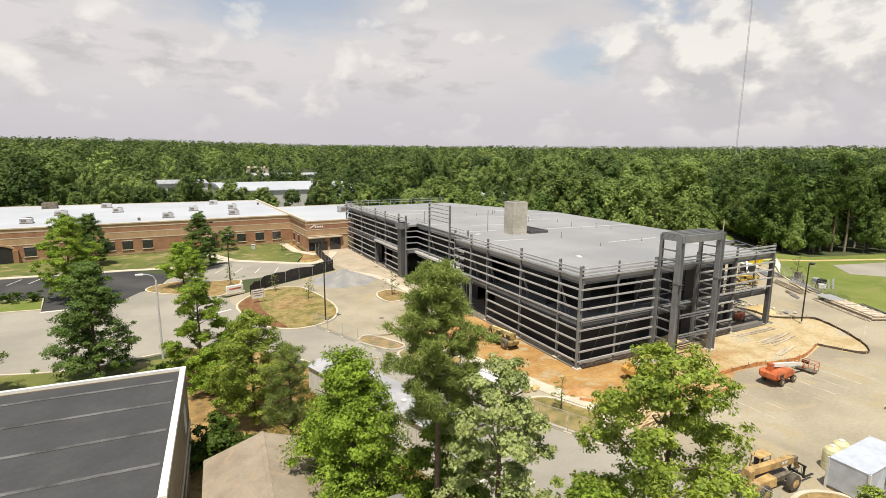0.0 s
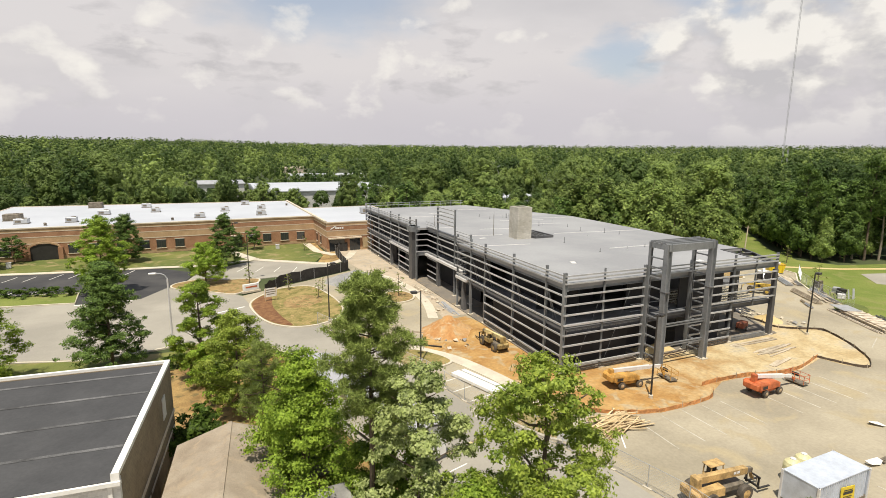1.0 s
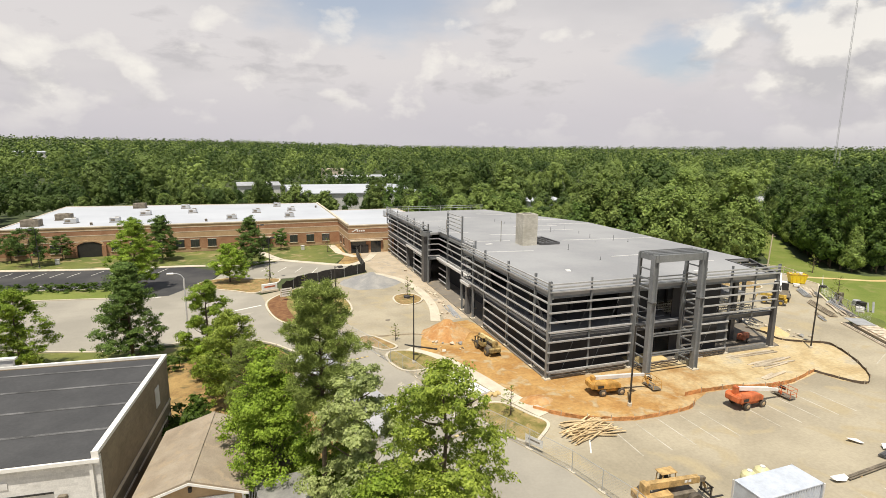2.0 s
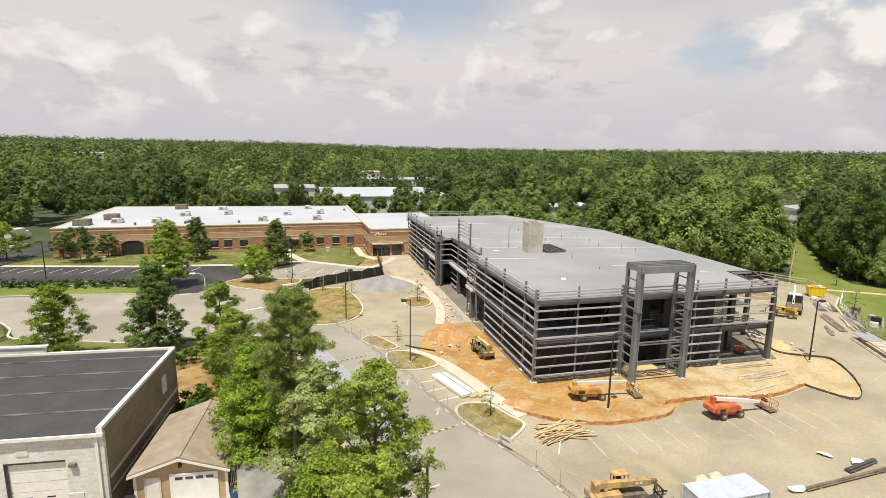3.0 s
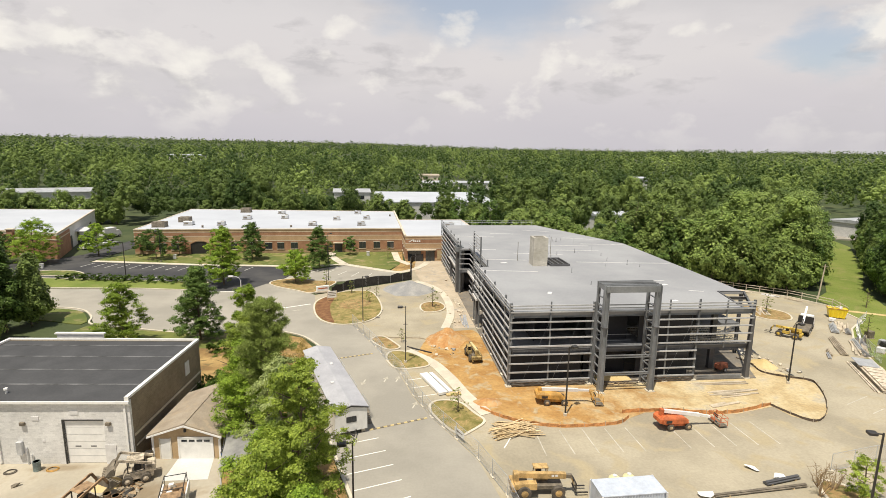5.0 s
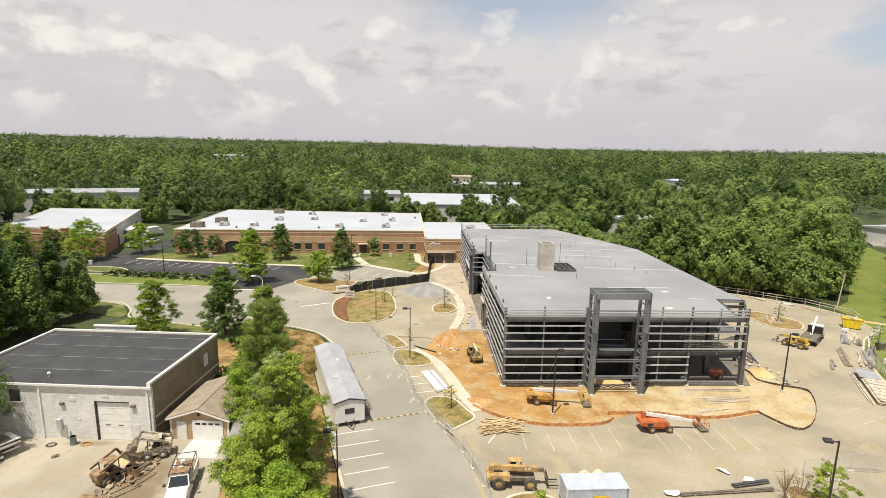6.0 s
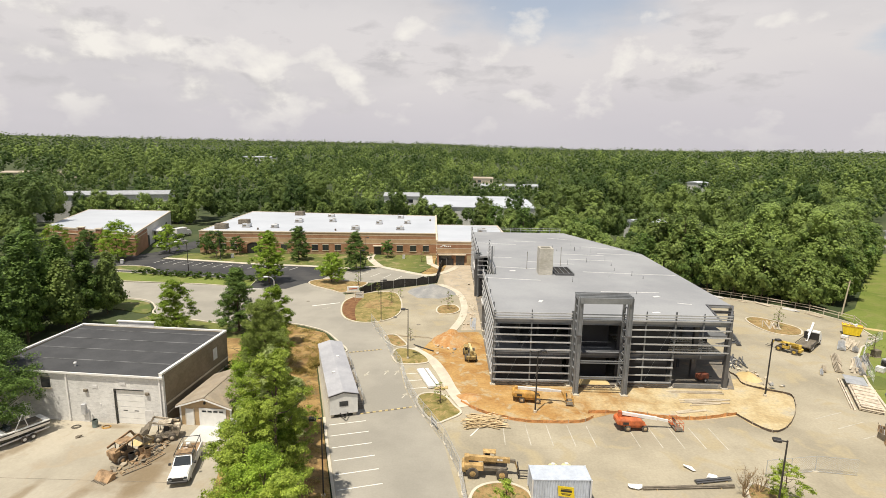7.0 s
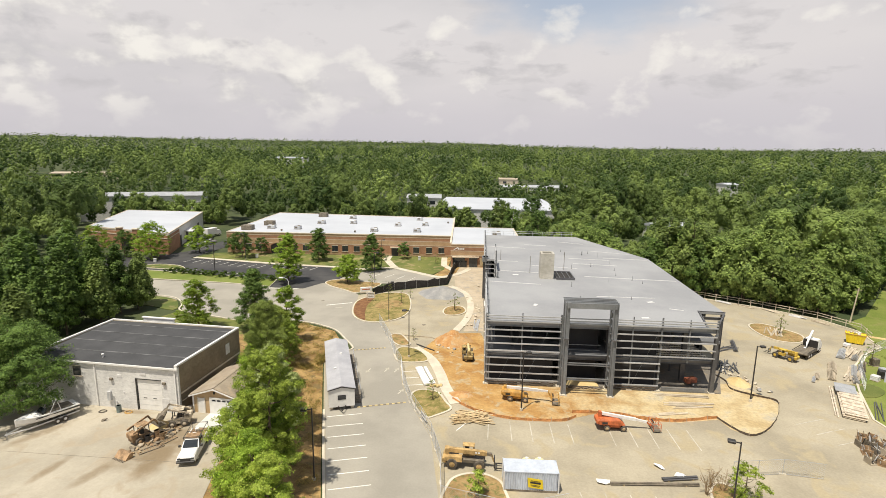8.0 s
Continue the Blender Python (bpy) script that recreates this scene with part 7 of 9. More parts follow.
part("bow_cover", Shape().hull([(1.2, -0.95, 1.12), (1.2, 0.95, 1.12), (3.2, 0, 1.28), (1.2, 0, 1.35), (2.4, 0, 1.42)]), WHITE, boat)
part("cockpit", Shape().hull([(-2.4, -0.8, 1.0), (-2.4, 0.8, 1.0), (0.9, -0.8, 1.08), (0.9, 0.8, 1.08), (-2.4, -0.8, 1.1), (-2.4, 0.8, 1.1), (0.9, -0.8, 1.16), (0.9, 0.8, 1.16)]), DIRTY, boat, "dark open cockpit")
for sgn in (-1, 1):
    part("stripe", Shape().hull([(-2.95, sgn * 1.1, 0.72), (1.6, sgn * 0.98, 0.85), (-2.95, sgn * 1.14, 0.9), (1.6, sgn * 1.06, 1.0), (-2.95, sgn * 1.15, 0.75)]), DARK, boat)
    part("tower_leg", Shape().tube((0.2, sgn * 0.95, 1.05), (-0.7, sgn * 0.75, 2.5), 0.04, n=6).tube((-1.0, sgn * 0.95, 1.05), (-0.7, sgn * 0.75, 2.5), 0.04, n=6), OFFWHITE, boat)
part("tower_bar", Shape().tube((-0.7, -0.75, 2.5), (-0.7, 0.75, 2.5), 0.045, n=6), OFFWHITE, boat)
part("windshield", Shape().hull([(0.8, -0.8, 1.15), (0.8, 0.8, 1.15), (0.4, -0.75, 1.55), (0.4, 0.75, 1.55), (0.84, -0.8, 1.15), (0.84, 0.8, 1.15), (0.44, -0.75, 1.55), (0.44, 0.75, 1.55)]), GLASS, boat)


def skid_steer(x, y, turn, paint, label, up=0.0):
    t = thing("skid_steer_loader", label, "loader", (x, y, YZ), turn)
    part("body", Shape().hull([(-1.3, -0.55, 0.35), (1.0, -0.55, 0.35), (-1.3, 0.55, 0.35), (1.0, 0.55, 0.35), (-1.4, -0.55, 1.1), (0.7, -0.55, 0.9), (-1.4, 0.55, 1.1), (0.7, 0.55, 0.9)]), paint, t)
    part("engine_cover", Shape().rbox(-1.5, -0.7, -0.6, 0.6, 0.8, 1.45, 0.08), paint, t)
    for a in (-0.75, 0.6):
        for b in (-0.75, 0.75):
            wheel(t, a, b, 0.42, 0.42, 0.3, paint)
    for a in (-0.65, 0.55):
        for b in (-0.45, 0.45):
            part("cage_post", Shape().tube((a, b, 0.9), (a, b, 2.0), 0.05, n=6), DARK, t)
    part("cage_roof", Shape().rbox(-0.7, 0.62, -0.5, 0.5, 1.97, 2.06, 0.03), paint, t)
    part("seat", Shape().rbox(-0.4, 0.1, -0.3, 0.3, 0.95, 1.5, 0.05), DARK, t)
    for sgn in (-1, 1):
        part("lift_arm", Shape().bar((-1.3, sgn * 0.68, 1.6), (1.1, sgn * 0.68, 1.3 + up), 0.12, 0.2).bar((1.1, sgn * 0.68, 1.3 + up), (1.5, sgn * 0.68, 0.55 + up), 0.12, 0.2), paint, t)
    part("bucket", Shape().hull([(1.45, -0.9, 0.15 + up), (1.45, 0.9, 0.15 + up), (1.5, -0.9, 0.75 + up), (1.5, 0.9, 0.75 + up), (2.2, -0.9, 0.15 + up), (2.2, 0.9, 0.15 + up), (1.7, -0.9, 0.7 + up), (1.7, 0.9, 0.7 + up)]), DIRTY, t)
    for k in range(7):
        part("bucket_tooth", Shape().box(2.15, 2.4, -0.8 + 0.26 * k, -0.7 + 0.26 * k, 0.13 + up, 0.2 + up), DIRTY, t)
    return t


skid_steer(1.45, 19.2, 62, RUST, "rusty brown skid steer loader with raised bucket", 1.0)
skid_steer(3.57, 22.95, 200, plain("dirty_white_paint", (0.40, 0.34, 0.26), 0.8, 0, 0.6), "dirty white skid steer loader facing the yard", 1.1)
def steel_grate(x, y, turn, length, width, z):
    """A flat welded frame with cross bars."""
    g = thing("steel_grate", "flat rusty steel frame lying among the scrap", "steel frame", (x, y, YZ + z), turn, group="steel frames")
    for b in (-width / 2, width / 2):
        part("side_bar", Shape().box(-length / 2, length / 2, b - 0.04, b + 0.04, 0, 0.1), DIRTY, g)
    n = int(length / 0.3)
    for k in range(n + 1):
        a = -length / 2 + length * k / n
        part("cross_bar", Shape().bar((a, -width / 2, 0.06), (a, width / 2, 0.06), 0.05, 0.05), RUST, g)


steel_grate(3.3, 21.0, 62, 3.2, 0.9, 0.0)
steel_grate(3.5, 17.5, 50, 2.6, 0.8, 0.0)
steel_grate(4.3, 19.2, 66, 2.2, 0.7, 0.0)
bk = thing("loader_bucket", "rusty toothed loader bucket lying on the concrete", "bucket", (1.6, 15.7, YZ), 250)
part("shell", Shape().hull([(-0.4, -0.9, 0.0), (-0.4, 0.9, 0.0), (0.5, -0.9, 0.0), (0.5, 0.9, 0.0), (-0.45, -0.9, 0.6), (-0.45, 0.9, 0.6), (-0.1, -0.9, 0.62), (-0.1, 0.9, 0.62)]), RUST, bk)
for k in range(7):
    part("bucket_tooth", Shape().box(0.45, 0.75, -0.84 + 0.26 * k, -0.74 + 0.26 * k, 0.0, 0.07), DIRTY, bk)
rnd = random.Random(8)
for x, y, m in ((2.4, 18.7, DARK), (2.7, 19.9, RUST), (3.5, 19.6, RUST), (-5.58, 25.02, DULL_GREEN)):
    d_ = thing("drum", "battered steel drum standing in the yard", "drum", (x, y, YZ), group="yard drums")
    part("barrel", Shape().lathe((0, 0, 0), (0, 0, 1), [(0, 0.29), (0.03, 0.3), (0.28, 0.29), (0.3, 0.305), (0.32, 0.29), (0.58, 0.29), (0.6, 0.305), (0.62, 0.29), (0.86, 0.3), (0.89, 0.29)], 18), m, d_, smooth=False)
    part("lid", Shape().lathe((0, 0, 0.87), (0, 0, 1), [(0, 0.26), (0.02, 0.25)], 16), DIRTY, d_)
for i in range(20):
    x, y = rnd.uniform(0.6, 3.2), rnd.uniform(15.2, 17.6)
    if i > 4:
        x, y = rnd.uniform(1.6, 4.3), rnd.uniform(17.6, 22.4)
    k = rnd.uniform(0.18, 0.42)
    sc = Shape().hull([(rnd.uniform(-k, k), rnd.uniform(-k, k), rnd.uniform(0, k)) for _ in range(10)] + [(0, 0, -0.02)])
    solid("scrap_piece", sc, rnd.choice((RUST, DIRTY, DUSTY_TAN, DARK)), "lump of rusty scrap lying on the concrete", "scrap", (x, y, YZ), group="yard scrap")
solid("spare_tyre", Shape().lathe((0, 0, 0), (0, 0, 1), [(0, 0.22), (0.02, 0.36), (0.1, 0.4), (0.18, 0.36), (0.2, 0.22)], 18), RUBBER, "old tyre lying flat on the concrete", "tyre", (1.9, 15.9, YZ))
for x, y, m in ((-7.7, 24.92, RUBBER), (-4.33, 25.03, YELLOW)):
    hs = Shape()
    for k in range(3):
        pts = [(0.5 * (1 - 0.12 * k) * math.cos(a), 0.4 * (1 - 0.12 * k) * math.sin(a), 0.03 + 0.035 * k) for a in [math.pi * i / 9 for i in range(19)]]
        for p, q in zip(pts, pts[1:]):
            hs.tube(p, q, 0.025, n=5)
    solid("garden_hose", hs, m, "coiled hose on the concrete by the wall", "hose", (x, y, YZ), group="coiled hoses")
for x, y in ((3.12, 25.25), (3.41, 25.63), (10.01, 25.84), (10.19, 25.27)):
    bn = thing("bin", "small refuse bin beside the shed", "bin", (x, y, YZ), group="shed bins")
    part("tub", Shape().hull([(a * 0.2, b * 0.2, 0) for a in (-1, 1) for b in (-1, 1)] + [(a * 0.28, b * 0.28, 0.85) for a in (-1, 1) for b in (-1, 1)]), plain("bin_blue", (0.05, 0.12, 0.3), 0.5) if x > 9 else DIRTY, bn)
    part("lid", Shape().rbox(-0.3, 0.3, -0.3, 0.3, 0.85, 0.93, 0.03), DARK, bn)
for x, y in ((-5.9, 22.8),):
    solid("rock_lump", Shape().hull([(rnd.uniform(-0.35, 0.35), rnd.uniform(-0.3, 0.3), rnd.uniform(0, 0.35)) for _ in range(12)] + [(0, 0, -0.03)]), DIRTY, "dark lump of debris on the yard", "debris", (x, y, YZ))


# broken stone and scrap heaped between the loaders
rng_j = random.Random(77)
for i in range(44):
    k = rng_j.uniform(0.12, 0.4)
    u, v = rng_j.uniform(0, 1), rng_j.gauss(0, 0.7)
    solid("scrap_lump", Shape().hull([(rng_j.uniform(-k, k), rng_j.uniform(-k, k), rng_j.uniform(-0.03, k)) for _ in range(11)]), rng_j.choice((RUST, DIRTY, DUSTY_TAN, RUST, LUMBER_GREY)), "dusty lump of scrap between the loaders", "scrap", (1.9 + 2.2 * u - 0.4 * v, 16.6 + 5.6 * u + 0.45 * v, YZ), 40 * i, group="scrap lumps")


# ---- site fences ----
def wire_mesh(length=3.0, h=1.9):
    s = Shape()
    n = 12
    for k in range(-n // 2, n + 1):
        x0 = k * length / n
        a, b = x0, x0 + (h - 0.1)
        lo, hi = max(a, 0), min(b, length)
        if hi - lo < 0.1:
            continue
        za, zb = 0.08 + (lo - a), 0.08 + (hi - a)
        s.bar((lo, 0, za), (hi, 0, zb), 0.007, 0.007)
        s.bar((length - lo, 0, za), (length - hi, 0, zb), 0.007, 0.007)
    return s


FENCE_DATA = []
for nm, shape, mat_ in (("post", Shape().tube((0, 0, 0), (0, 0, 1.9), 0.03, n=6), GALV), ("rail", Shape().tube((0, 0, 0), (3.0, 0, 0), 0.022, n=5), GALV), ("wire_mesh", wire_mesh(), GALV), ("foot", Shape().box(-0.35, 0.35, -0.12, 0.12, 0, 0.1), CONCRETE)):
    data = shape.mesh(nm)
    data.materials.append(mat_)
    FENCE_DATA.append(data)


def fence_run(pts, label):
    """A run of temporary fence: posts, rails and mesh as parts."""
    t = thing("chain_fence", label, "fence", (*pts[0], 0))
    o = Vector(pts[0])
    for a, b in zip(pts, pts[1:]):
        a, b = Vector(a) - o, Vector(b) - o
        d_ = b - a
        n = max(1, round(d_.length / 3.0))
        k = d_.length / n / 3.0
        ang = math.degrees(math.atan2(d_.y, d_.x))
        for i in range(n):
            p = a.lerp(b, i / n)
            m = pose(p.x, p.y, 0, 0, 0, ang)
            sc = Matrix.Diagonal((k, 1, 1, 1))
            piece("post", FENCE_DATA[0], t, m)
            for z in (0.08, 1.87):
                piece("rail", FENCE_DATA[1], t, pose(p.x, p.y, z, 0, 0, ang) @ sc)
            piece("wire_mesh", FENCE_DATA[2], t, m @ sc)
            piece("foot", FENCE_DATA[3], t, m)


fence_run([(19.15, 69.1), (23.48, 57.89), (25.14, 52.26), (27.02, 47.52), (28.38, 40.87), (30.15, 35.3), (32.35, 30.52), (34.05, 26.54), (35.63, 20.75), (36.19, 14.44), (43.88, 12.43), (49.04, 14.43)], "long temporary chain link fence winding along the lane")
fence_run([(68.2, 21.61), (74.1, 22.62), (78.2, 22.03)], "short run of temporary chain link fence")
fence_run([(115.7, 65.2), (109.1, 60.5), (103.2, 53.76), (98.5, 45.4)], "chain link fence along the meadow")


def rail_fence(pts, label):
    t = thing("rail_fence", label, "fence", (*pts[0], 0), in_world=True)
    for a, b in zip(pts, pts[1:]):
        a, b = Vector(a), Vector(b)
        n = max(1, round((b - a).length / 2.6))
        for i in range(n):
            p, q = a.lerp(b, i / n), a.lerp(b, (i + 1) / n)
            part("post", Shape().box(p.x - 0.06, p.x + 0.06, p.y - 0.06, p.y + 0.06, -0.1, 1.35), BAND, t)
            for z in (0.65, 1.2):
                part("rail", Shape().bar((p.x, p.y, z), (q.x, q.y, z), 0.05, 0.13), BAND, t)
    return t


rail_fence([(80.7, 104.4), (95.8, 96.9), (106.2, 90.1), (114.2, 83), (118.2, 75.4), (116.3, 69.7)], "pale timber rail fence before the woods")


def cloth_fence(name, pts, h, mat, label, seed, stake=2.2, wave=0.06, stakes=LUMBER_GREY):
    """Cloth stretched between stakes, a little slack."""
    line = curve(pts, False, 6)
    rnd = random.Random(seed)
    t = thing(name, label, "fence", (line[0][0], line[0][1], 0), in_world=True)
    s = Shape()
    vs, fs = [], []
    for i, p in enumerate(line):
        z = h * (1 + rnd.uniform(-0.18, 0.06))
        ox, oy = rnd.uniform(-wave, wave), rnd.uniform(-wave, wave)
        vs += [(p[0], p[1], -0.03), (p[0] + ox, p[1] + oy, z), (p[0] + ox + 0.02, p[1] + oy + 0.03, z), (p[0] + 0.02, p[1] + 0.03, -0.03)]
    for i in range(len(line) - 1):
        fs += [(4 * i + k, 4 * i + (k + 1) % 4, 4 * i + 4 + (k + 1) % 4, 4 * i + 4 + k) for k in range(4)]
    part("cloth", s.add(vs, fs), mat, t)
    acc = 0
    for p, q in zip(line, line[1:]):
        acc += math.dist(p, q)
        if acc > stake:
            acc = 0
            part("stake", Shape().bar((q[0], q[1], -0.05), (q[0], q[1], h + 0.2), 0.05, 0.05), stakes, t)
    return t


cloth_fence("silt_fence", [(36.09, 36.84), (38.52, 34.36), (41.69, 32.67), (44.35, 31.88), (48.46, 31.8), (51.45, 32.11), (53.11, 33.32)], 0.42, ORANGE_MESH, "low orange mesh silt fence along the clay edge", 1)
cloth_fence("silt_fence", [(52.71, 34.43), (55.6, 34.54), (59.01, 34.25), (62.8, 33.37), (66.8, 33.39), (72.2, 34.83)], 0.5, ORANGE_MESH, "sagging orange silt fence behind the boom lift", 2)
cloth_fence("silt_fence", [(72.2, 34.83), (73.2, 32.11), (74.7, 30.61), (77.7, 32.44), (81.1, 36.59), (83, 40.04), (82.7, 41.34), (80.4, 42.44), (78.3, 44.25), (78.7, 47.26), (77.9, 49.26)], 0.32, SILT, "low black silt fence curving round the sandy fill", 3)
cloth_fence("privacy_fence", [(13.73, 88.5), (17.31, 93.6), (22.48, 96.7), (27.86, 99.8), (31.01, 101.7)], 2.0, SCREEN, "fence screened with dark cloth", 4, 3.0, 0.02, GALV)
cloth_fence("privacy_fence", [(31.01, 101.7), (31.38, 108.1), (31.75, 115), (32.63, 121.9), (35.68, 122.8)], 2.0, SCREEN, "dark screened fence beside the gravel walk", 5, 3.0, 0.02, GALV)
cloth_fence("kerb_log", [(22.92, 62.4), (25.95, 61.7), (30.51, 61.2), (32.03, 59.78)], 0.2, LUMBER_GREY, "weathered timber edging before the clay heap", 6)


# ---- heaps and stacks ----
def heap(name, x, y, rx, ry, h, mat, label, seed, lumps=0.35):
    rng = random.Random(seed)
    n, m = 20, 7
    vs, fs = [(0, 0, h)], []
    for k in range(1, m + 1):
        for i in range(n):
            a = 2 * math.pi * i / n
            r = k / m
            q = 1 + 0.22 * noise.noise((math.cos(a) * 1.5 + seed, math.sin(a) * 1.5, 0))
            z = h * (1 - r) ** 1.15 * (1 + rng.uniform(-lumps, lumps) * 0.5) - (0.06 if k == m else 0)
            vs.append((rx * r * q * math.cos(a), ry * r * q * math.sin(a), z))
    for i in range(n):
        fs.append((0, 1 + i, 1 + (i + 1) % n))
    for k in range(m - 1):
        for i in range(n):
            a, b = 1 + k * n, 1 + (k + 1) * n
            fs.append((a + i, b + i, b + (i + 1) % n, a + (i + 1) % n))
    return solid(name, Shape().add(vs, fs), mat, label, name.replace("_", " "), (x, y, 0.02), smooth=True)


sand_m = heap("sand_mound", 1.43, 22.37, 1.3, 1.1, 0.9, SAND, "tan heap of sand behind the loaders", 12)
sand_m.location.z = YZ
heap("clay_mound", 34.9, 59.8, 4.0, 3.4, 2.3, CLAY_RED, "mound of red orange clay beside the west wall", 1)
heap("clay_mound", 37.23, 38.34, 1.9, 1.4, 0.55, CLAY_RED, "low mound of orange clay beside the walk", 7)
heap("gravel_mound", 30.3, 92.6, 5.4, 6.0, 2.0, GRAVEL, "low spread heap of gray gravel", 2)
heap("clay_mound", 38.12, 57.86, 2.2, 2.4, 0.6, CLAY, "low spill of orange clay", 3)
heap("clay_mound", 80.6, 46.78, 1.6, 2.2, 0.9, SAND, "tan dirt heap by the building corner", 4)
rnd = random.Random(21)
for i in range(70):
    if i < 14:
        x, y = rnd.uniform(32, 35.5), rnd.uniform(53.5, 59)
    elif i < 50:
        y = rnd.uniform(43.5, 56)
        x = 80.9 + rnd.uniform(-1.2, 1.2) + 0.45 * max(0, 50 - y) * rnd.uniform(0.2, 1.2)
    else:
        x, y = rnd.uniform(36.6, 40), rnd.uniform(66, 100)
    k = rnd.uniform(0.12, 0.42)
    solid("rubble_stone", Shape().hull([(rnd.uniform(-k, k), rnd.uniform(-k, k), rnd.uniform(-0.03, k)) for _ in range(11)]), rnd.choice((CONCRETE, BAND, GRAVEL, PALE_PLY)), "broken lump of pale rubble on the dirt", "rubble", (x, y, 0.03), group="rubble")


def plank_pile(x, y, turn, count, length, spread, mat, label, seed, layers=3, w=0.14, t_=0.05, lean=12):
    rng = random.Random(seed)
    pile = thing("lumber_pile", label, "lumber pile", (x, y, 0.02), turn)
    for i in range(count):
        z = 0.03 + t_ * 1.3 * int(i * layers / count)
        b = rng.uniform(-spread, spread)
        a = math.radians(rng.uniform(-lean, lean))
        l_ = length * rng.uniform(0.55, 1.0)
        o = rng.uniform(-0.15, 0.15) * length
        p, q = (o - l_ / 2 * math.cos(a), b - l_ / 2 * math.sin(a), z), (o + l_ / 2 * math.cos(a), b + l_ / 2 * math.sin(a), z + rng.uniform(0, 0.08))
        part("plank", Shape().bar(p, q, w * rng.uniform(0.7, 1.4), t_), mat, pile)
    return pile


plank_pile(38.9, 31.5, 4, 60, 5.2, 1.15, LUMBER, "untidy heap of pale scrap lumber", 1, 6, 0.12, 0.05, 26)
plank_pile(66.3, 35.3, 12, 5, 4.2, 0.35, LUMBER_GREY, "few long planks lying on the sand", 2, 1, 0.3, 0.12, 2)
plank_pile(69.9, 38.34, 4, 9, 6.6, 0.9, LUMBER_GREY, "loose row of gray planks on the sand", 3, 1, 0.2, 0.1, 5)
plank_pile(70, 41.15, 0, 5, 8.0, 0.4, LUMBER_GREY, "long gray boards beside the building", 4, 1, 0.22, 0.1, 2)
plank_pile(98.9, 71.7, 60, 26, 6, 1.5, LUMBER_GREY, "boards strewn over the oval island", 5, 2, 0.2, 0.06, 14)
plank_pile(107.3, 61.5, 48, 16, 7, 0.9, LUMBER_GREY, "stack of gray boards along the kerb", 6, 3, 0.25, 0.1, 5)
plank_pile(101.2, 52, 50, 18, 7, 1.0, LUMBER_GREY, "long stack of boards beside the fence", 7, 3, 0.25, 0.1, 6)
plank_pile(94.0, 41.0, 58, 18, 6.5, 1.0, LUMBER_GREY, "loose stack of gray boards at the lot edge", 8, 4, 0.24, 0.1, 9)
plank_pile(81.5, 52.82, 70, 20, 6, 1.6, STEEL_DARK, "scattered dark steel lengths east of the building", 9, 2, 0.14, 0.1, 22)
plank_pile(85.2, 60.9, 35, 10, 5, 1.0, STEEL_DARK, "dark steel angles lying on the lot", 10, 2, 0.12, 0.1, 15)
plank_pile(39.25, 69.8, 84, 8, 7, 0.5, GALV, "steel lengths lying on the gravel walk", 11, 1, 0.2, 0.1, 4)
plank_pile(39.56, 81.7, 92, 10, 7, 0.5, LUMBER_GREY, "boards laid along the west wall", 12, 1, 0.2, 0.08, 6)
plank_pile(30.16, 56.28, -40, 4, 4.2, 0.18, DARK, "dark drain pipes beside the walk", 13, 1, 0.16, 0.16, 2)

sheets = thing("panel_stack", "stack of white insulation sheets on the lot", "panel stack", (31.46, 43.87, 0.02), -71)
for k in range(3):
    part("sheet", Shape().box(-3.2, 3.2, -0.95, 0.15, 0.1 + 0.11 * k, 0.2 + 0.11 * k), WHITE, sheets)
for k in range(3):
    part("sheet", Shape().box(-3.0, 3.3, 0.35, 0.85, 0.1 + 0.11 * k, 0.2 + 0.11 * k), WHITE, sheets)
for a in (-2.6, 0, 2.6):
    part("bearer", Shape().box(a - 0.06, a + 0.06, -1.0, 0.9, 0, 0.1), LUMBER, sheets)
for i in range(4):
    solid("stone_bag", Shape().rbox(-0.35, 0.35, -0.22, 0.22, 0, 0.28, 0.08), SAND, "tan sack beside the white sheets", "sack", (32.8 + 0.45 * i, 40.6 + 0.25 * (i % 2), 0.02), 30 * i, group="sacks")


def pipe_stack(x, y, turn, n, length, r, mat, label, z=0.0):
    t = thing("pipe_bundle", label, "pipe bundle", (x, y, z), turn)
    k, row, cnt = 0, 0, n
    while cnt > 0 and k < 40:
        for i in range(cnt):
            yy = (i - (cnt - 1) / 2) * 2.1 * r
            part("pipe", Shape().tube((-length / 2, yy, 0.12 + r + row * 1.75 * r), (length / 2, yy, 0.12 + r + row * 1.75 * r), r, n=8), mat, t)
            k += 1
        row += 1
        cnt -= 2
    for a in (-length * 0.35, length * 0.35):
        part("bearer", Shape().box(a - 0.06, a + 0.06, -n * r * 1.1, n * r * 1.1, 0, 0.12), LUMBER, t)
    return t


pipe_stack(59.01, 19.27, 4, 4, 9.6, 0.055, DIRTY, "long bundle of gray steel on timber bearers")
pipe_stack(62.1, 20.49, 10, 4, 4.0, 0.07, STEEL_DARK, "short bundle of dark steel")
for x, y in ((53.52, 19.16), (62.3, 20.99), (60.7, 22.59)):
    solid("plastic_wrap", Shape().hull([(rnd.uniform(-0.8, 0.8), rnd.uniform(-0.45, 0.45), rnd.uniform(0, 0.4)) for _ in range(14)] + [(0, 0, -0.02)]), WHITE, "crumpled white plastic wrap on the pavement", "plastic wrap", (x, y, 0.01), 20 * x, group="plastic wraps")
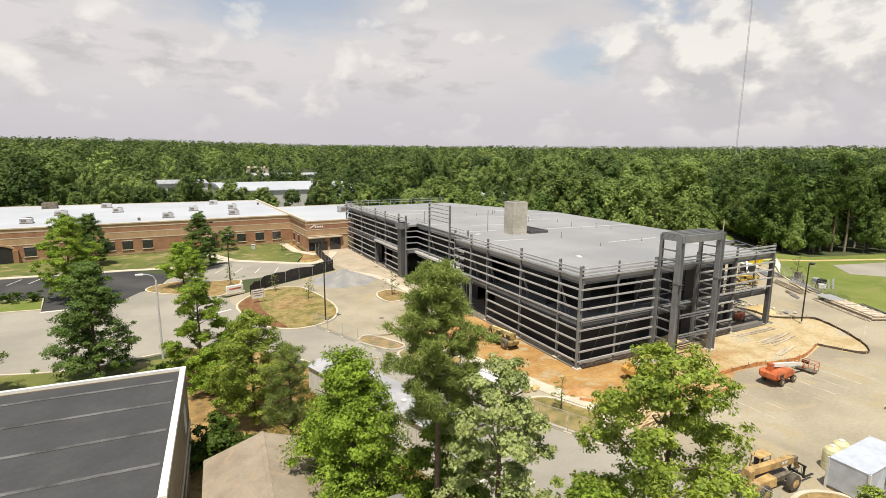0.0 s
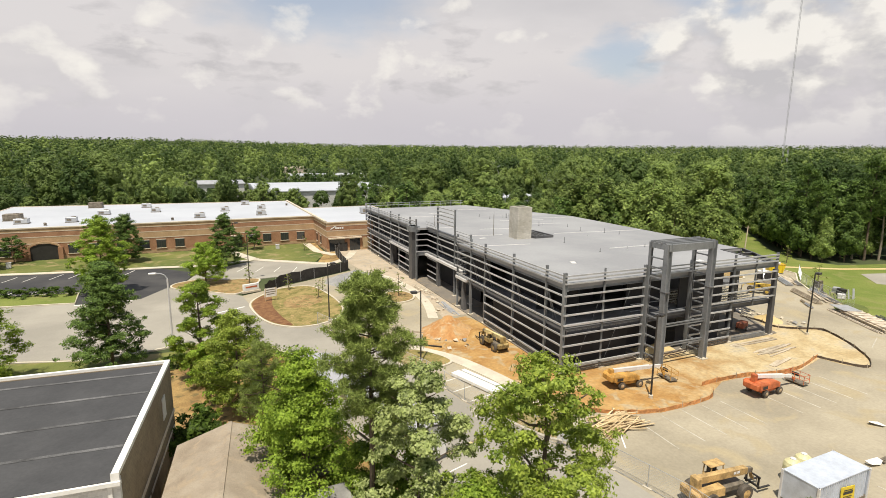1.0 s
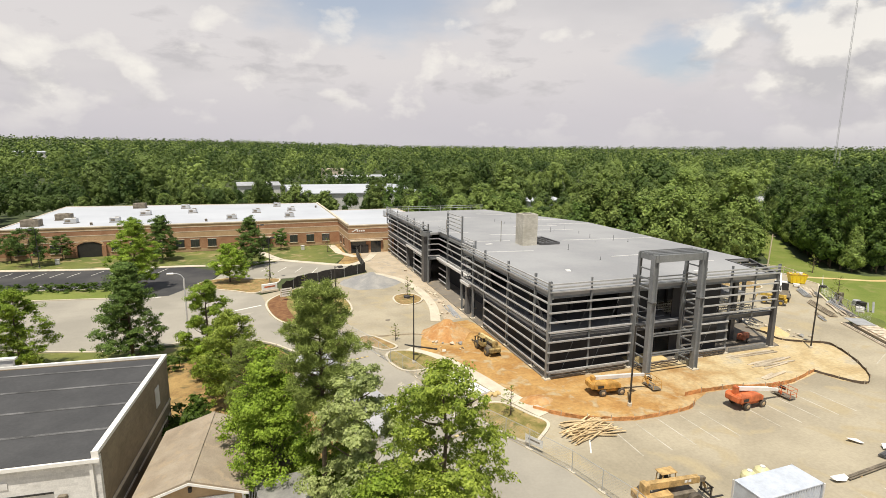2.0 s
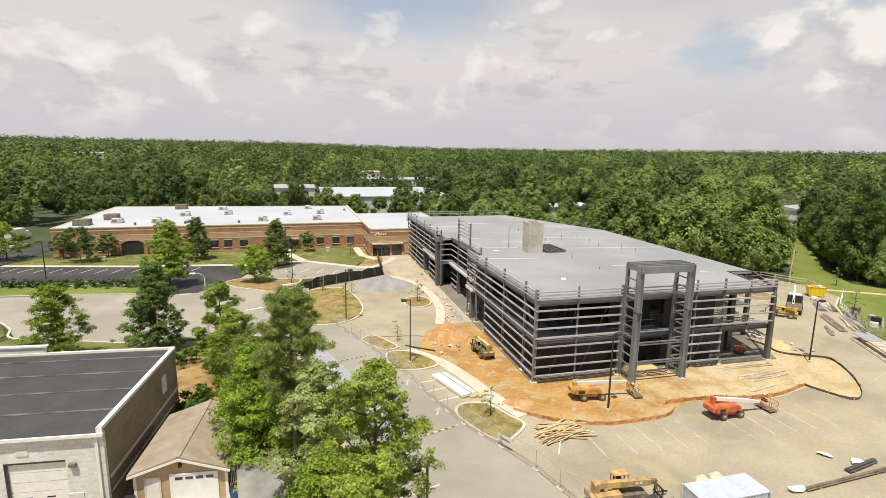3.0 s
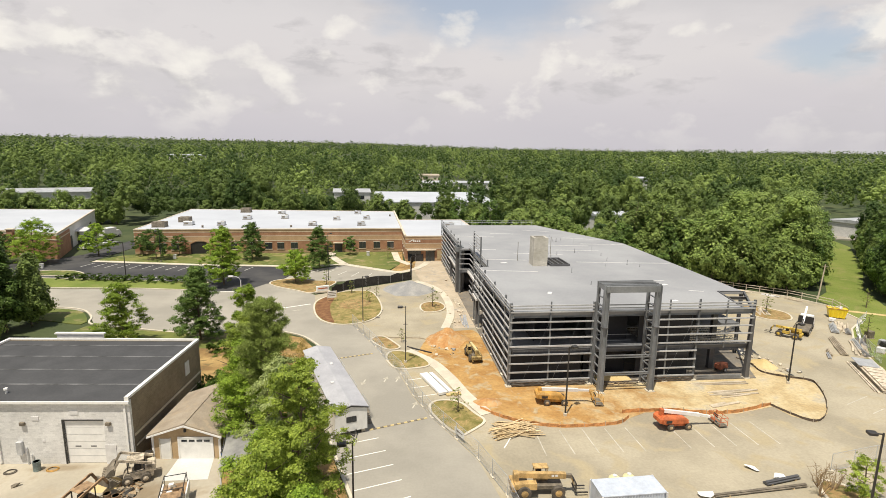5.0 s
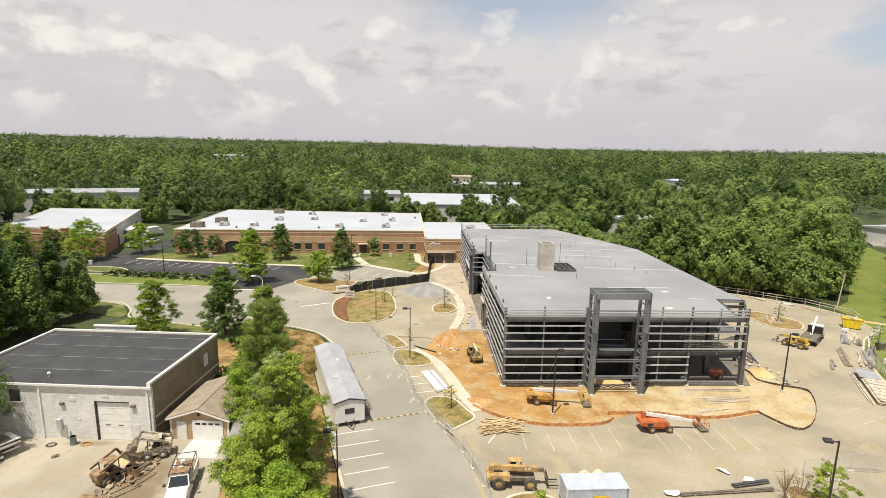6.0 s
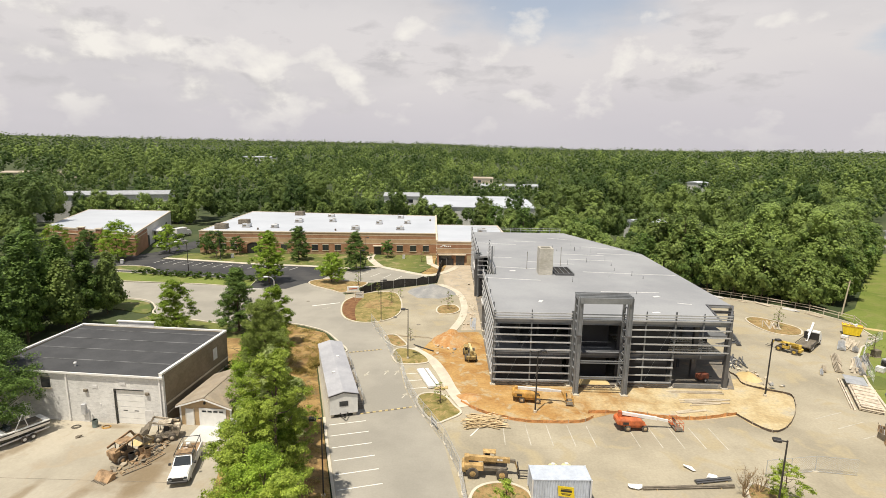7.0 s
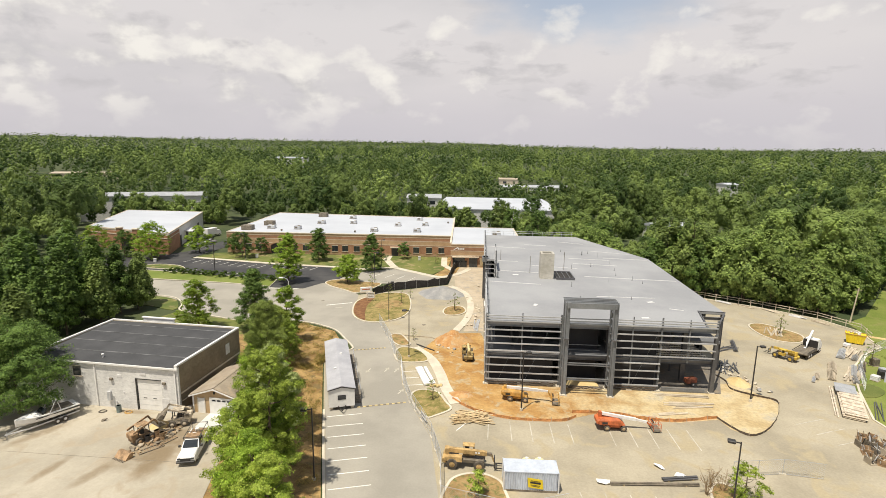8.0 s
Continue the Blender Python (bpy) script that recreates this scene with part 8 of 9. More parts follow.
# pale leftovers strewn along the rail fence
for i, (x, y) in enumerate(((84.8, 100), (89.5, 98), (94.2, 95.5), (98.4, 92.7), (102.1, 90), (106.3, 87.1), (110, 83.5), (112.7, 79.4))):
    plank_pile(x, y, -34 - 4 * i, 7, 3.6, 0.6, OFFWHITE if i % 3 == 0 else LUMBER_GREY if i % 3 == 1 else BAND, "pale offcuts strewn along the rail fence", 30 + i, 2, 0.3, 0.09, 12)
# dry bare shrubs at the island in the south lot
def dry_shrub(x, y, turn, seed):
    rng = np.random.default_rng(seed)
    t = thing("dry_shrub", "bare brown shrub with dry twigs", "shrub", (x, y, 0.02), turn, group="dry shrubs")
    for k in range(7):
        a, r = k * 0.9 + rng.uniform(-0.3, 0.3), rng.uniform(0.35, 1.1)
        tip = np.array([r * math.cos(a), r * math.sin(a), rng.uniform(1.2, 2.3)])
        mid = tip * 0.5 + rng.normal(0, 0.12, 3)
        stem = Shape().tube((0.05 * math.cos(a), 0.05 * math.sin(a), -0.05), mid, 0.045, 0.03, 5).tube(mid, tip, 0.03, 0.012, 5)
        for q in range(7):
            w = rng.uniform(0.3, 1.0)
            o = mid * (1 - w) + tip * w
            stem.tube(o, o + rng.normal(0, 0.24, 3) + np.array([0, 0, 0.18]), 0.018, 0.006, 4)
        part("stem", stem, DRY_WOOD, t)
    c = np.concatenate([rng.normal(0, 0.42, (150, 3)) * np.array([1, 1, 0.8]) + np.array([0, 0, 1.35])])
    part_ = new("dry_leaves", leaf_mesh("dry_leaves", cards(c, rng.normal(0, 1, c.shape), 0.06, rng), DRY_LEAF))
    part_.parent = t
    return t


# stacked materials at the east edge
for x, y, a, n_, l_, lab in ((105.1, 60.9, 52, 8, 5.2, "tall bundle of galvanized studs near the dumpster"), (106.1, 59.05, 50, 6, 2.6, "short bundle of tubes with dark ends"), (99.2, 54.12, 58, 8, 5.0, "bundle of galvanized studs on the east lot"),
                            (97.2, 51.06, 60, 7, 4.4, "bundle of pale steel tubes"), (101.7, 52.72, 56, 7, 5.4, "bundle of steel tubes on bearers"), (103.8, 53.97, 56, 6, 4.6, "bundle of long gray channels"), (100, 49.77, 62, 6, 3.6, "short bundle of steel studs"),
                            (94.5, 50.33, 55, 4, 2.8, "small bundle of pale studs"), (93.2, 49, 55, 3, 2.4, "small bundle of pale studs"), (87.2, 62.8, 72, 5, 5.6, "bundle of dark steel joists")):
    pipe_stack(x, y, a, n_, l_, 0.075, STEEL_DARK if "dark steel" in lab else rnd.choice((GALV, LUMBER_GREY, DULL_STEEL)), lab)


def pallet(x, y, turn, load, mat, label):
    """A timber pallet with goods on it."""
    t = thing("loaded_pallet", label, "pallet", (x, y, 0.01), turn, group="loaded pallets")
    for b in (-0.5, 0, 0.5):
        part("runner", Shape().box(-0.6, 0.6, b - 0.05, b + 0.05, 0, 0.1), LUMBER_GREY, t)
    for k in range(5):
        part("slat", Shape().box(-0.6 + 0.26 * k, -0.46 + 0.26 * k, -0.58, 0.58, 0.1, 0.13), LUMBER_GREY, t)
    for k in range(load):
        e = rnd.uniform(-0.06, 0.06)
        part("carton", Shape().rbox(-0.55 + e, 0.5 + e, -0.5, 0.52 + e, 0.13 + 0.24 * k, 0.36 + 0.24 * k, 0.02), mat, t)
    return t


for x, y, a, n_, m in ((106.2, 52.56, 20, 4, GALV), (104.8, 50.93, 70, 5, DARK), (103.1, 49.9, 35, 3, OFFWHITE), (107.4, 56.23, 10, 5, DIRTY), (108.8, 65.2, 40, 2, OFFWHITE)):
    pallet(x, y, a, n_, m, "timber pallet with stacked goods on the east lot")
# upright leftovers standing against the fence side
for i in range(10):
    x, y = 101 + rnd.uniform(0, 5.5), 48.9 + rnd.uniform(0, 5.0)
    solid("leaning_panel", Shape().bar((0, 0, 0), (rnd.uniform(-0.5, 0.5), rnd.uniform(-0.5, 0.5), rnd.uniform(0.9, 1.9)), rnd.uniform(0.1, 0.5), 0.06), rnd.choice((GALV, LUMBER_GREY, DIRTY)), "offcut propped upright among the steel bundles", "offcut", (x, y, 0.0), rnd.uniform(0, 180), group="propped offcuts")
ply = thing("plywood_stack", "stack of pale plywood sheets and frames at the lot edge", "plywood stack", (93.2, 40.51, 0.0), 62)
for k in range(6):
    part("sheet", Shape().box(-4.8 + rnd.uniform(-0.3, 0.3), 4.5 + rnd.uniform(-0.4, 0.3), -1.3 + rnd.uniform(-0.2, 0.2), 1.3 + rnd.uniform(-0.2, 0.2), 0.12 + 0.1 * k, 0.2 + 0.1 * k), PALE_PLY if k % 2 else BAND, ply)
for a in (-4, 0, 4):
    part("bearer", Shape().box(a - 0.08, a + 0.08, -1.4, 1.4, 0, 0.12), LUMBER_GREY, ply)
for k in range(7):
    part("batten", Shape().bar((-4.5 + 1.3 * k, -1.3, 0.76), (-4.2 + 1.3 * k + rnd.uniform(-0.3, 0.3), 1.4, 0.76), 0.12, 0.06), PALE_PLY, ply)
part("top_sheet", Shape().box(3.0, 6.4, -1.0, 1.6, 0.73, 0.8), GALV, ply, "gray metal sheet")
part("side_board", Shape().box(-5.4, 5.6, 1.75, 1.95, 0.0, 0.22), PALE_PLY, ply)
part("side_board", Shape().box(-5.0, 5.9, 2.05, 2.2, 0.0, 0.18), PALE_PLY, ply)
for i in range(4):
    a = math.radians(60 + rnd.uniform(-4, 4))
    solid("long_pole", Shape().tube((-3.2, 0, 0.1 + 0.02 * i), (3.2, 0, 0.12 + 0.02 * i), 0.06, n=7), STEEL_DARK, "long dark pole lying beside the fence", "pole", (95.6 + 0.25 * i, 39.2 - 0.1 * i, 0.0), 60 + rnd.uniform(-4, 4), group="long poles")
for i in range(11):
    y = 26.0 + 1.7 * (i // 3) + rnd.uniform(-0.3, 0.3)
    x = 85.6 + 0.46 * (y - 25.7) + 1.15 * (i % 3) + rnd.uniform(-0.25, 0.25)
    jn = thing("wire_coil_crate", "crate of dark reinforcing offcuts on the lot", "crate", (x, y, 0), rnd.uniform(0, 90), group="offcut crates")
    part("crate", Shape().box(-0.6, 0.6, -0.5, 0.5, 0, 0.1).box(-0.6, -0.52, -0.5, 0.5, 0.1, 0.8).box(0.52, 0.6, -0.5, 0.5, 0.1, 0.8), rnd.choice((DIRTY, LUMBER_GREY, RUST)), jn)
    for k in range(7):
        part("offcut", Shape().bar((rnd.uniform(-0.5, 0.5), rnd.uniform(-0.4, 0.4), 0.12), (rnd.uniform(-0.8, 0.8), rnd.uniform(-0.6, 0.6), rnd.uniform(0.5, 1.4)), 0.07, 0.06), rnd.choice((DARK, DIRTY, GALV, LUMBER_GREY, OFFWHITE)), jn)
cmp_ = thing("air_compressor", "small dull red wheeled compressor under the open floor", "compressor", (72.5, 45, 0.12), 20)
part("hood", Shape().rbox(-0.9, 0.9, -0.5, 0.5, 0.4, 1.2, 0.1), RUST_RED, cmp_)
for b in (-0.6, 0.6):
    wheel(cmp_, 0, b, 0.32, 0.32, 0.2, OFFWHITE)
part("drawbar", Shape().bar((0.9, 0, 0.45), (1.9, 0, 0.4), 0.08, 0.08), DARK, cmp_)

# ---- signs and small things ----
TANK = plain("pale_yellow_plastic", (0.66, 0.62, 0.36), 0.5, 0, 0.12)
for x, y in ((45.3, 20.2), (46.7, 20.3)):
    tk = thing("water_tank", "pale yellow plastic tank behind the container", "tank", (x, y, 0), group="plastic tanks")
    part("tub", Shape().lathe((0, 0, 0), (0, 0, 1), [(0, 0.56), (0.06, 0.6), (0.55, 0.6), (0.58, 0.57), (0.64, 0.57), (0.67, 0.6), (1.35, 0.6), (1.6, 0.52), (1.78, 0.3), (1.82, 0.2)], 20), TANK, tk, smooth=False)
    part("lid", Shape().lathe((0, 0, 1.8), (0, 0, 1), [(0, 0.2), (0.08, 0.2), (0.1, 0.16)], 14), OFFWHITE, tk, "white screw lid")
sgn_ = thing("site_sign", "white notice board with bars of lettering on two posts", "sign", (14.27, 83.8, 0.12), 15)
part("board", Shape().box(-1.0, 1.0, -0.03, 0.03, 0.7, 2.1), WHITE, sgn_)
for a in (-0.85, 0.85):
    part("post", Shape().box(a - 0.05, a + 0.05, -0.04, 0.08, -0.1, 2.15), LUMBER, sgn_)
for z, w in ((1.85, 0.7), (1.5, 0.8), (1.15, 0.6)):
    part("letter_bar", Shape().box(-w, w, -0.04, -0.03, z - 0.08, z + 0.05), DIRTY, sgn_)
mon = thing("monument_sign", "low white monument sign with red bar at the island", "sign", (11.64, 90.6, 0.1), 20)
part("plinth", Shape().rbox(-1.6, 1.6, -0.3, 0.3, -0.05, 0.35, 0.05), BAND, mon)
part("panel", Shape().rbox(-1.4, 1.4, -0.18, 0.18, 0.35, 1.5, 0.06), WHITE, mon)
part("letter_bar", Shape().box(-1.0, 1.0, -0.2, -0.18, 0.85, 1.1), ORANGE_RED, mon)
fs_ = thing("fence_notice", "small white notice fixed to the chain fence", "sign", (32.65, 30.28, 0.5), -64)
part("board", Shape().box(-0.9, 0.9, -0.03, 0.0, 0, 0.7), WHITE, fs_)
part("letter_bar", Shape().box(-0.6, 0.6, -0.04, -0.03, 0.3, 0.45), DIRTY, fs_)
for x, y in ((-32.64, 128.2), (20.14, 131.3), (-60.2, 117.3)):
    bx = thing("utility_box", "small pale utility box on the lawn", "utility box", (x, y, 0.05), 10, group="utility boxes")
    part("cabinet", Shape().rbox(-0.4, 0.4, -0.35, 0.35, 0, 1.1, 0.05), OFFWHITE, bx)
    part("lid", Shape().box(-0.45, 0.45, -0.4, 0.4, 1.08, 1.15), OFFWHITE, bx)


def car(x, y, turn, paint, label):
    t = thing("parked_car", label, "car", (x, y, 0.01), turn, group="cars by the warehouse")
    part("body", Shape().hull([(-2.3, -0.85, 0.3), (2.3, -0.85, 0.3), (-2.3, 0.85, 0.3), (2.3, 0.85, 0.3), (-2.3, -0.88, 0.85), (2.2, -0.86, 0.75), (-2.3, 0.88, 0.85), (2.2, 0.86, 0.75), (-1.9, -0.8, 0.98), (1.1, -0.8, 0.95), (-1.9, 0.8, 0.98), (1.1, 0.8, 0.95)]), paint, t)
    part("cabin", Shape().hull([(-1.7, -0.76, 0.95), (1.0, -0.76, 0.93), (-1.7, 0.76, 0.95), (1.0, 0.76, 0.93), (-1.2, -0.6, 1.45), (0.3, -0.6, 1.45), (-1.2, 0.6, 1.45), (0.3, 0.6, 1.45)]), GLASS, t)
    part("roof", Shape().rbox(-1.15, 0.25, -0.6, 0.6, 1.42, 1.5, 0.03), paint, t)
    for a in (-1.4, 1.4):
        for b in (-0.75, 0.75):
            wheel(t, a, b, 0.32, 0.32, 0.2, GALV)


for x, y, a, m in ((-63.5, 144.8, 72, WHITE), (-60.5, 151.6, 72, OFFWHITE), (-65.6, 159, 72, DARK)):
    car(x, y, a, m, "car parked in the drive between buildings")
box_ = thing("box_truck", "white box truck parked by the warehouse docks", "truck", (-67.4, 165.5, 0.01), 72)
part("box", Shape().rbox(-3.2, 1.8, -1.2, 1.2, 0.9, 3.4, 0.05), WHITE, box_)
part("cab", Shape().hull([(1.9, -1.1, 0.6), (1.9, 1.1, 0.6), (3.9, -1.1, 0.6), (3.9, 1.1, 0.6), (1.9, -1, 2.4), (1.9, 1, 2.4), (3.2, -1, 2.4), (3.2, 1, 2.4), (3.9, -1.05, 1.4), (3.9, 1.05, 1.4)]), WHITE, box_)
for a in (-2, 2.9):
    for b in (-1, 1):
        wheel(box_, a, b, 0.45, 0.45, 0.3, GALV)


# ---- trees ----
def cards(centres, normals, size, rng, slim=1.0, scatter=0.42):
    """Small three-cornered leaves round the centres, facing near the normals."""
    n = len(centres)
    nor = normals + rng.normal(0, scatter, (n, 3))
    nor /= np.linalg.norm(nor, axis=1, keepdims=True)
    a = np.cross(nor, rng.normal(0, 1, (n, 3)))
    a /= np.linalg.norm(a, axis=1, keepdims=True)
    b = np.cross(nor, a)
    s = (size * rng.uniform(0.6, 1.35, n))[:, None]
    return np.stack([centres + a * s, centres - a * s * 0.6 + b * s * slim * 0.62, centres - a * s * 0.6 - b * s * slim * 0.62], 1).reshape(-1, 3)


def leaf_mesh(name, verts, mat):
    n = len(verts) // 3
    me = bpy.data.meshes.new(name)
    me.vertices.add(3 * n)
    me.vertices.foreach_set("co", verts.astype(np.float32).ravel())
    me.loops.add(3 * n)
    me.loops.foreach_set("vertex_index", np.arange(3 * n, dtype=np.int32))
    me.polygons.add(n)
    me.polygons.foreach_set("loop_start", np.arange(0, 3 * n, 3, dtype=np.int32))
    me.update(calc_edges=True)
    me.materials.append(mat)
    return me


def crown_profile(u, shape):
    """The crown's half width at a share u of its height."""
    if shape == "cone":
        return max(0.06, (1 - u) ** 0.8 * min(1, 0.55 + 4 * u))
    if shape == "oval":
        return max(0.1, math.sin(math.pi * (0.12 + 0.86 * u)) ** 0.7)
    return max(0.1, math.sin(math.pi * (0.2 + 0.76 * u)) ** 0.6)


def crown_points(rng, h, base, rad, sprays, per, shape="round", spray_r=0.5, flat=0.6):
    """Leaf places and facing directions: sprays of leaves gathered in rounded masses, with gaps between the masses."""
    cs, ns = [], []
    masses = []
    count = max(10, int(16 + 7 * rad * (h - base) / 10))
    for k in range(count):
        u = (k + rng.uniform(0.1, 0.9)) / count
        ang = k * 2.399 + rng.uniform(-0.6, 0.6)
        rr = rad * crown_profile(u, shape) * math.sqrt(rng.uniform(0.05, 0.8))
        masses.append((np.array([rr * math.cos(ang), rr * math.sin(ang), base + (h - base) * (0.04 + 0.9 * u) - 0.12 * rr]), rad * rng.uniform(0.2, 0.36) * (1.1 - 0.4 * u)))
    for k in range(sprays):
        c0, mr = masses[rng.integers(count)]
        d0 = rng.normal(0, 1, 3) + np.array([0, 0, 0.45])
        flat_out = np.array([c0[0], c0[1], 0.0])
        d0 = d0 / np.linalg.norm(d0) + 0.5 * flat_out / (np.linalg.norm(flat_out) + 0.3)
        c = c0 + d0 * mr * rng.uniform(0.55, 1.15) * np.array([1.15, 1.15, 0.8])
        r = spray_r * rng.uniform(0.5, 1.2)
        d = rng.normal(0, 1, (per, 3))
        d /= np.linalg.norm(d, axis=1, keepdims=True)
        cs.append(c + d * r * rng.uniform(0.25, 1.0, (per, 1)) * np.array([1.2, 1.2, flat]))
        ns.append(d * 0.4 + d0 * 0.5 + np.array([0, 0, 0.4]))
    return np.concatenate(cs), np.concatenate(ns)


def limbs(rng, h, base, rad, r0, count):
    """A tapered, slightly bent trunk with rising limbs."""
    s = Shape()
    pts = [Vector((0, 0, -0.15))]
    for k in range(1, 7):
        pts.append(Vector((rng.uniform(-1, 1) * 0.02 * h * k / 6, rng.uniform(-1, 1) * 0.02 * h * k / 6, h * 0.93 * k / 6)))
    for k in range(6):
        s.tube(pts[k], pts[k + 1], r0 * (1 - 0.15 * k), r0 * (1 - 0.15 * (k + 1)) + 0.01, 8)
    for i in range(count):
        z = base * 0.8 + (h * 0.88 - base * 0.8) * i / count
        k = min(5, int(z / (h * 0.93) * 6))
        o = pts[k].lerp(pts[k + 1], (z / (h * 0.93) * 6) - k)
        a = i * 2.4 + rng.uniform(-0.5, 0.5)
        ln = rad * rng.uniform(0.55, 0.9) * (1.1 - 0.6 * (z - base) / max(0.1, h - base))
        m = o + Vector((math.cos(a), math.sin(a), 0.35)) * ln * 0.5
        e = o + Vector((math.cos(a + 0.2), math.sin(a + 0.2), 0.55)) * ln
        s.tube(o, m, r0 * 0.32, r0 * 0.2, 5).tube(m, e, r0 * 0.2, r0 * 0.07, 5)
    return s


def broadleaf(seed, h, rad, base, mat, label, sprays=300, per=50, size=0.12, shape="round", bark=None, name="deciduous_tree", group="", spray_r=None):
    rng = np.random.default_rng(seed)
    t = thing(name, label, "tree", group=group)
    part("trunk", limbs(rng, h, base, rad, 0.014 * h + 0.03, 16), bark or BARK, t)
    c, n = crown_points(rng, h, base, rad, int(sprays * 1.0), int(per * 1.5), shape, spray_r or 0.11 * rad + 0.16)
    ob = new("crown", leaf_mesh("crown", cards(c, n, size * 0.8, rng, 1.15), mat))
    ob.parent = t
    return t


def pine(seed, h, rad, base, label, tufts=200, per=60, mat=None, group="", puff=0.22, needle=0.017):
    """A tall trunk with bare reaching branches that end in round puffs of needles."""
    rng = np.random.default_rng(seed)
    t = thing("pine_tree", label, "tree", group=group)
    s = Shape()
    s.tube((0, 0, -0.15), (0.12, 0.05, h * 0.5), 0.012 * h, 0.008 * h, 8).tube((0.12, 0.05, h * 0.5), (0, 0, h * 0.98), 0.008 * h, 0.02, 8)
    verts = []
    branches = tufts // 6
    for i in range(branches):
        u = (i + rng.uniform()) / branches
        z = base + (h - base) * u
        r = rad * min(1, 0.5 + 2.2 * u) * (1.0 - u) ** 0.45 * rng.uniform(0.6, 1.2) + 0.25
        a = i * 2.399 + rng.uniform(-0.4, 0.4)
        tip = np.array([r * math.cos(a), r * math.sin(a), z + rng.uniform(0.05, 0.55) * r])
        root = np.array([0.06, 0.03, z - 0.1 * r])
        mid = root * 0.45 + tip * 0.55 + np.array([0, 0, -0.08 * r])
        s.tube(root, mid, 0.05, 0.032, 5).tube(mid, tip, 0.032, 0.012, 5)
        for k in range(6):
            w = rng.uniform(0.4, 1.06)
            c = root * (1 - w) + tip * w + rng.normal(0, 0.09 * r + 0.05, 3) * np.array([1, 1, 0.8])
            d = rng.normal(0, 1, (per, 3)) + np.array([0.3 * math.cos(a), 0.3 * math.sin(a), 0.5])
            d /= np.linalg.norm(d, axis=1, keepdims=True)
            ln = puff * rng.uniform(0.6, 1.15, (per, 1))
            side = np.cross(d, rng.normal(0, 1, d.shape))
            side /= np.linalg.norm(side, axis=1, keepdims=True)
            o = c + rng.normal(0, 0.55 * puff, (per, 3)) * np.array([1, 1, 0.6])
            verts.append(np.stack([o - side * needle, o + d * ln, o + side * needle], 1).reshape(-1, 3))
    part("trunk", s, BARK, t)
    ob = new("crown", leaf_mesh("crown", np.concatenate(verts), mat or NEEDLE))
    ob.parent = t
    return t


def put(t, x, y, turn=0, size=1.0, z=None):
    t.matrix_basis = pose(x, y, terrain(x, y) if z is None else z, 0, 0, turn) @ Matrix.Diagonal((size, size, size, 1))
    return t


# the belt between garage and car park
def belt_height(x, y):
    """The planting bank's height: from the yard's level down to the parking row."""
    for k in range(len(BELT_L) - 1):
        (lx0, ly0), (lx1, ly1), (rx0, ry0), (rx1, ry1) = BELT_L[k], BELT_L[k + 1], BELT_R[k], BELT_R[k + 1]
        if ly0 <= y <= ly1:
            u = (y - ly0) / (ly1 - ly0)
            left, right, top = lx0 + (lx1 - lx0) * u, rx0 + (rx1 - rx0) * u, BELT_Z[k] + (BELT_Z[k + 1] - BELT_Z[k]) * u
            return top * min(1, max(0, (right - x) / (right - left)))
    return 0.0


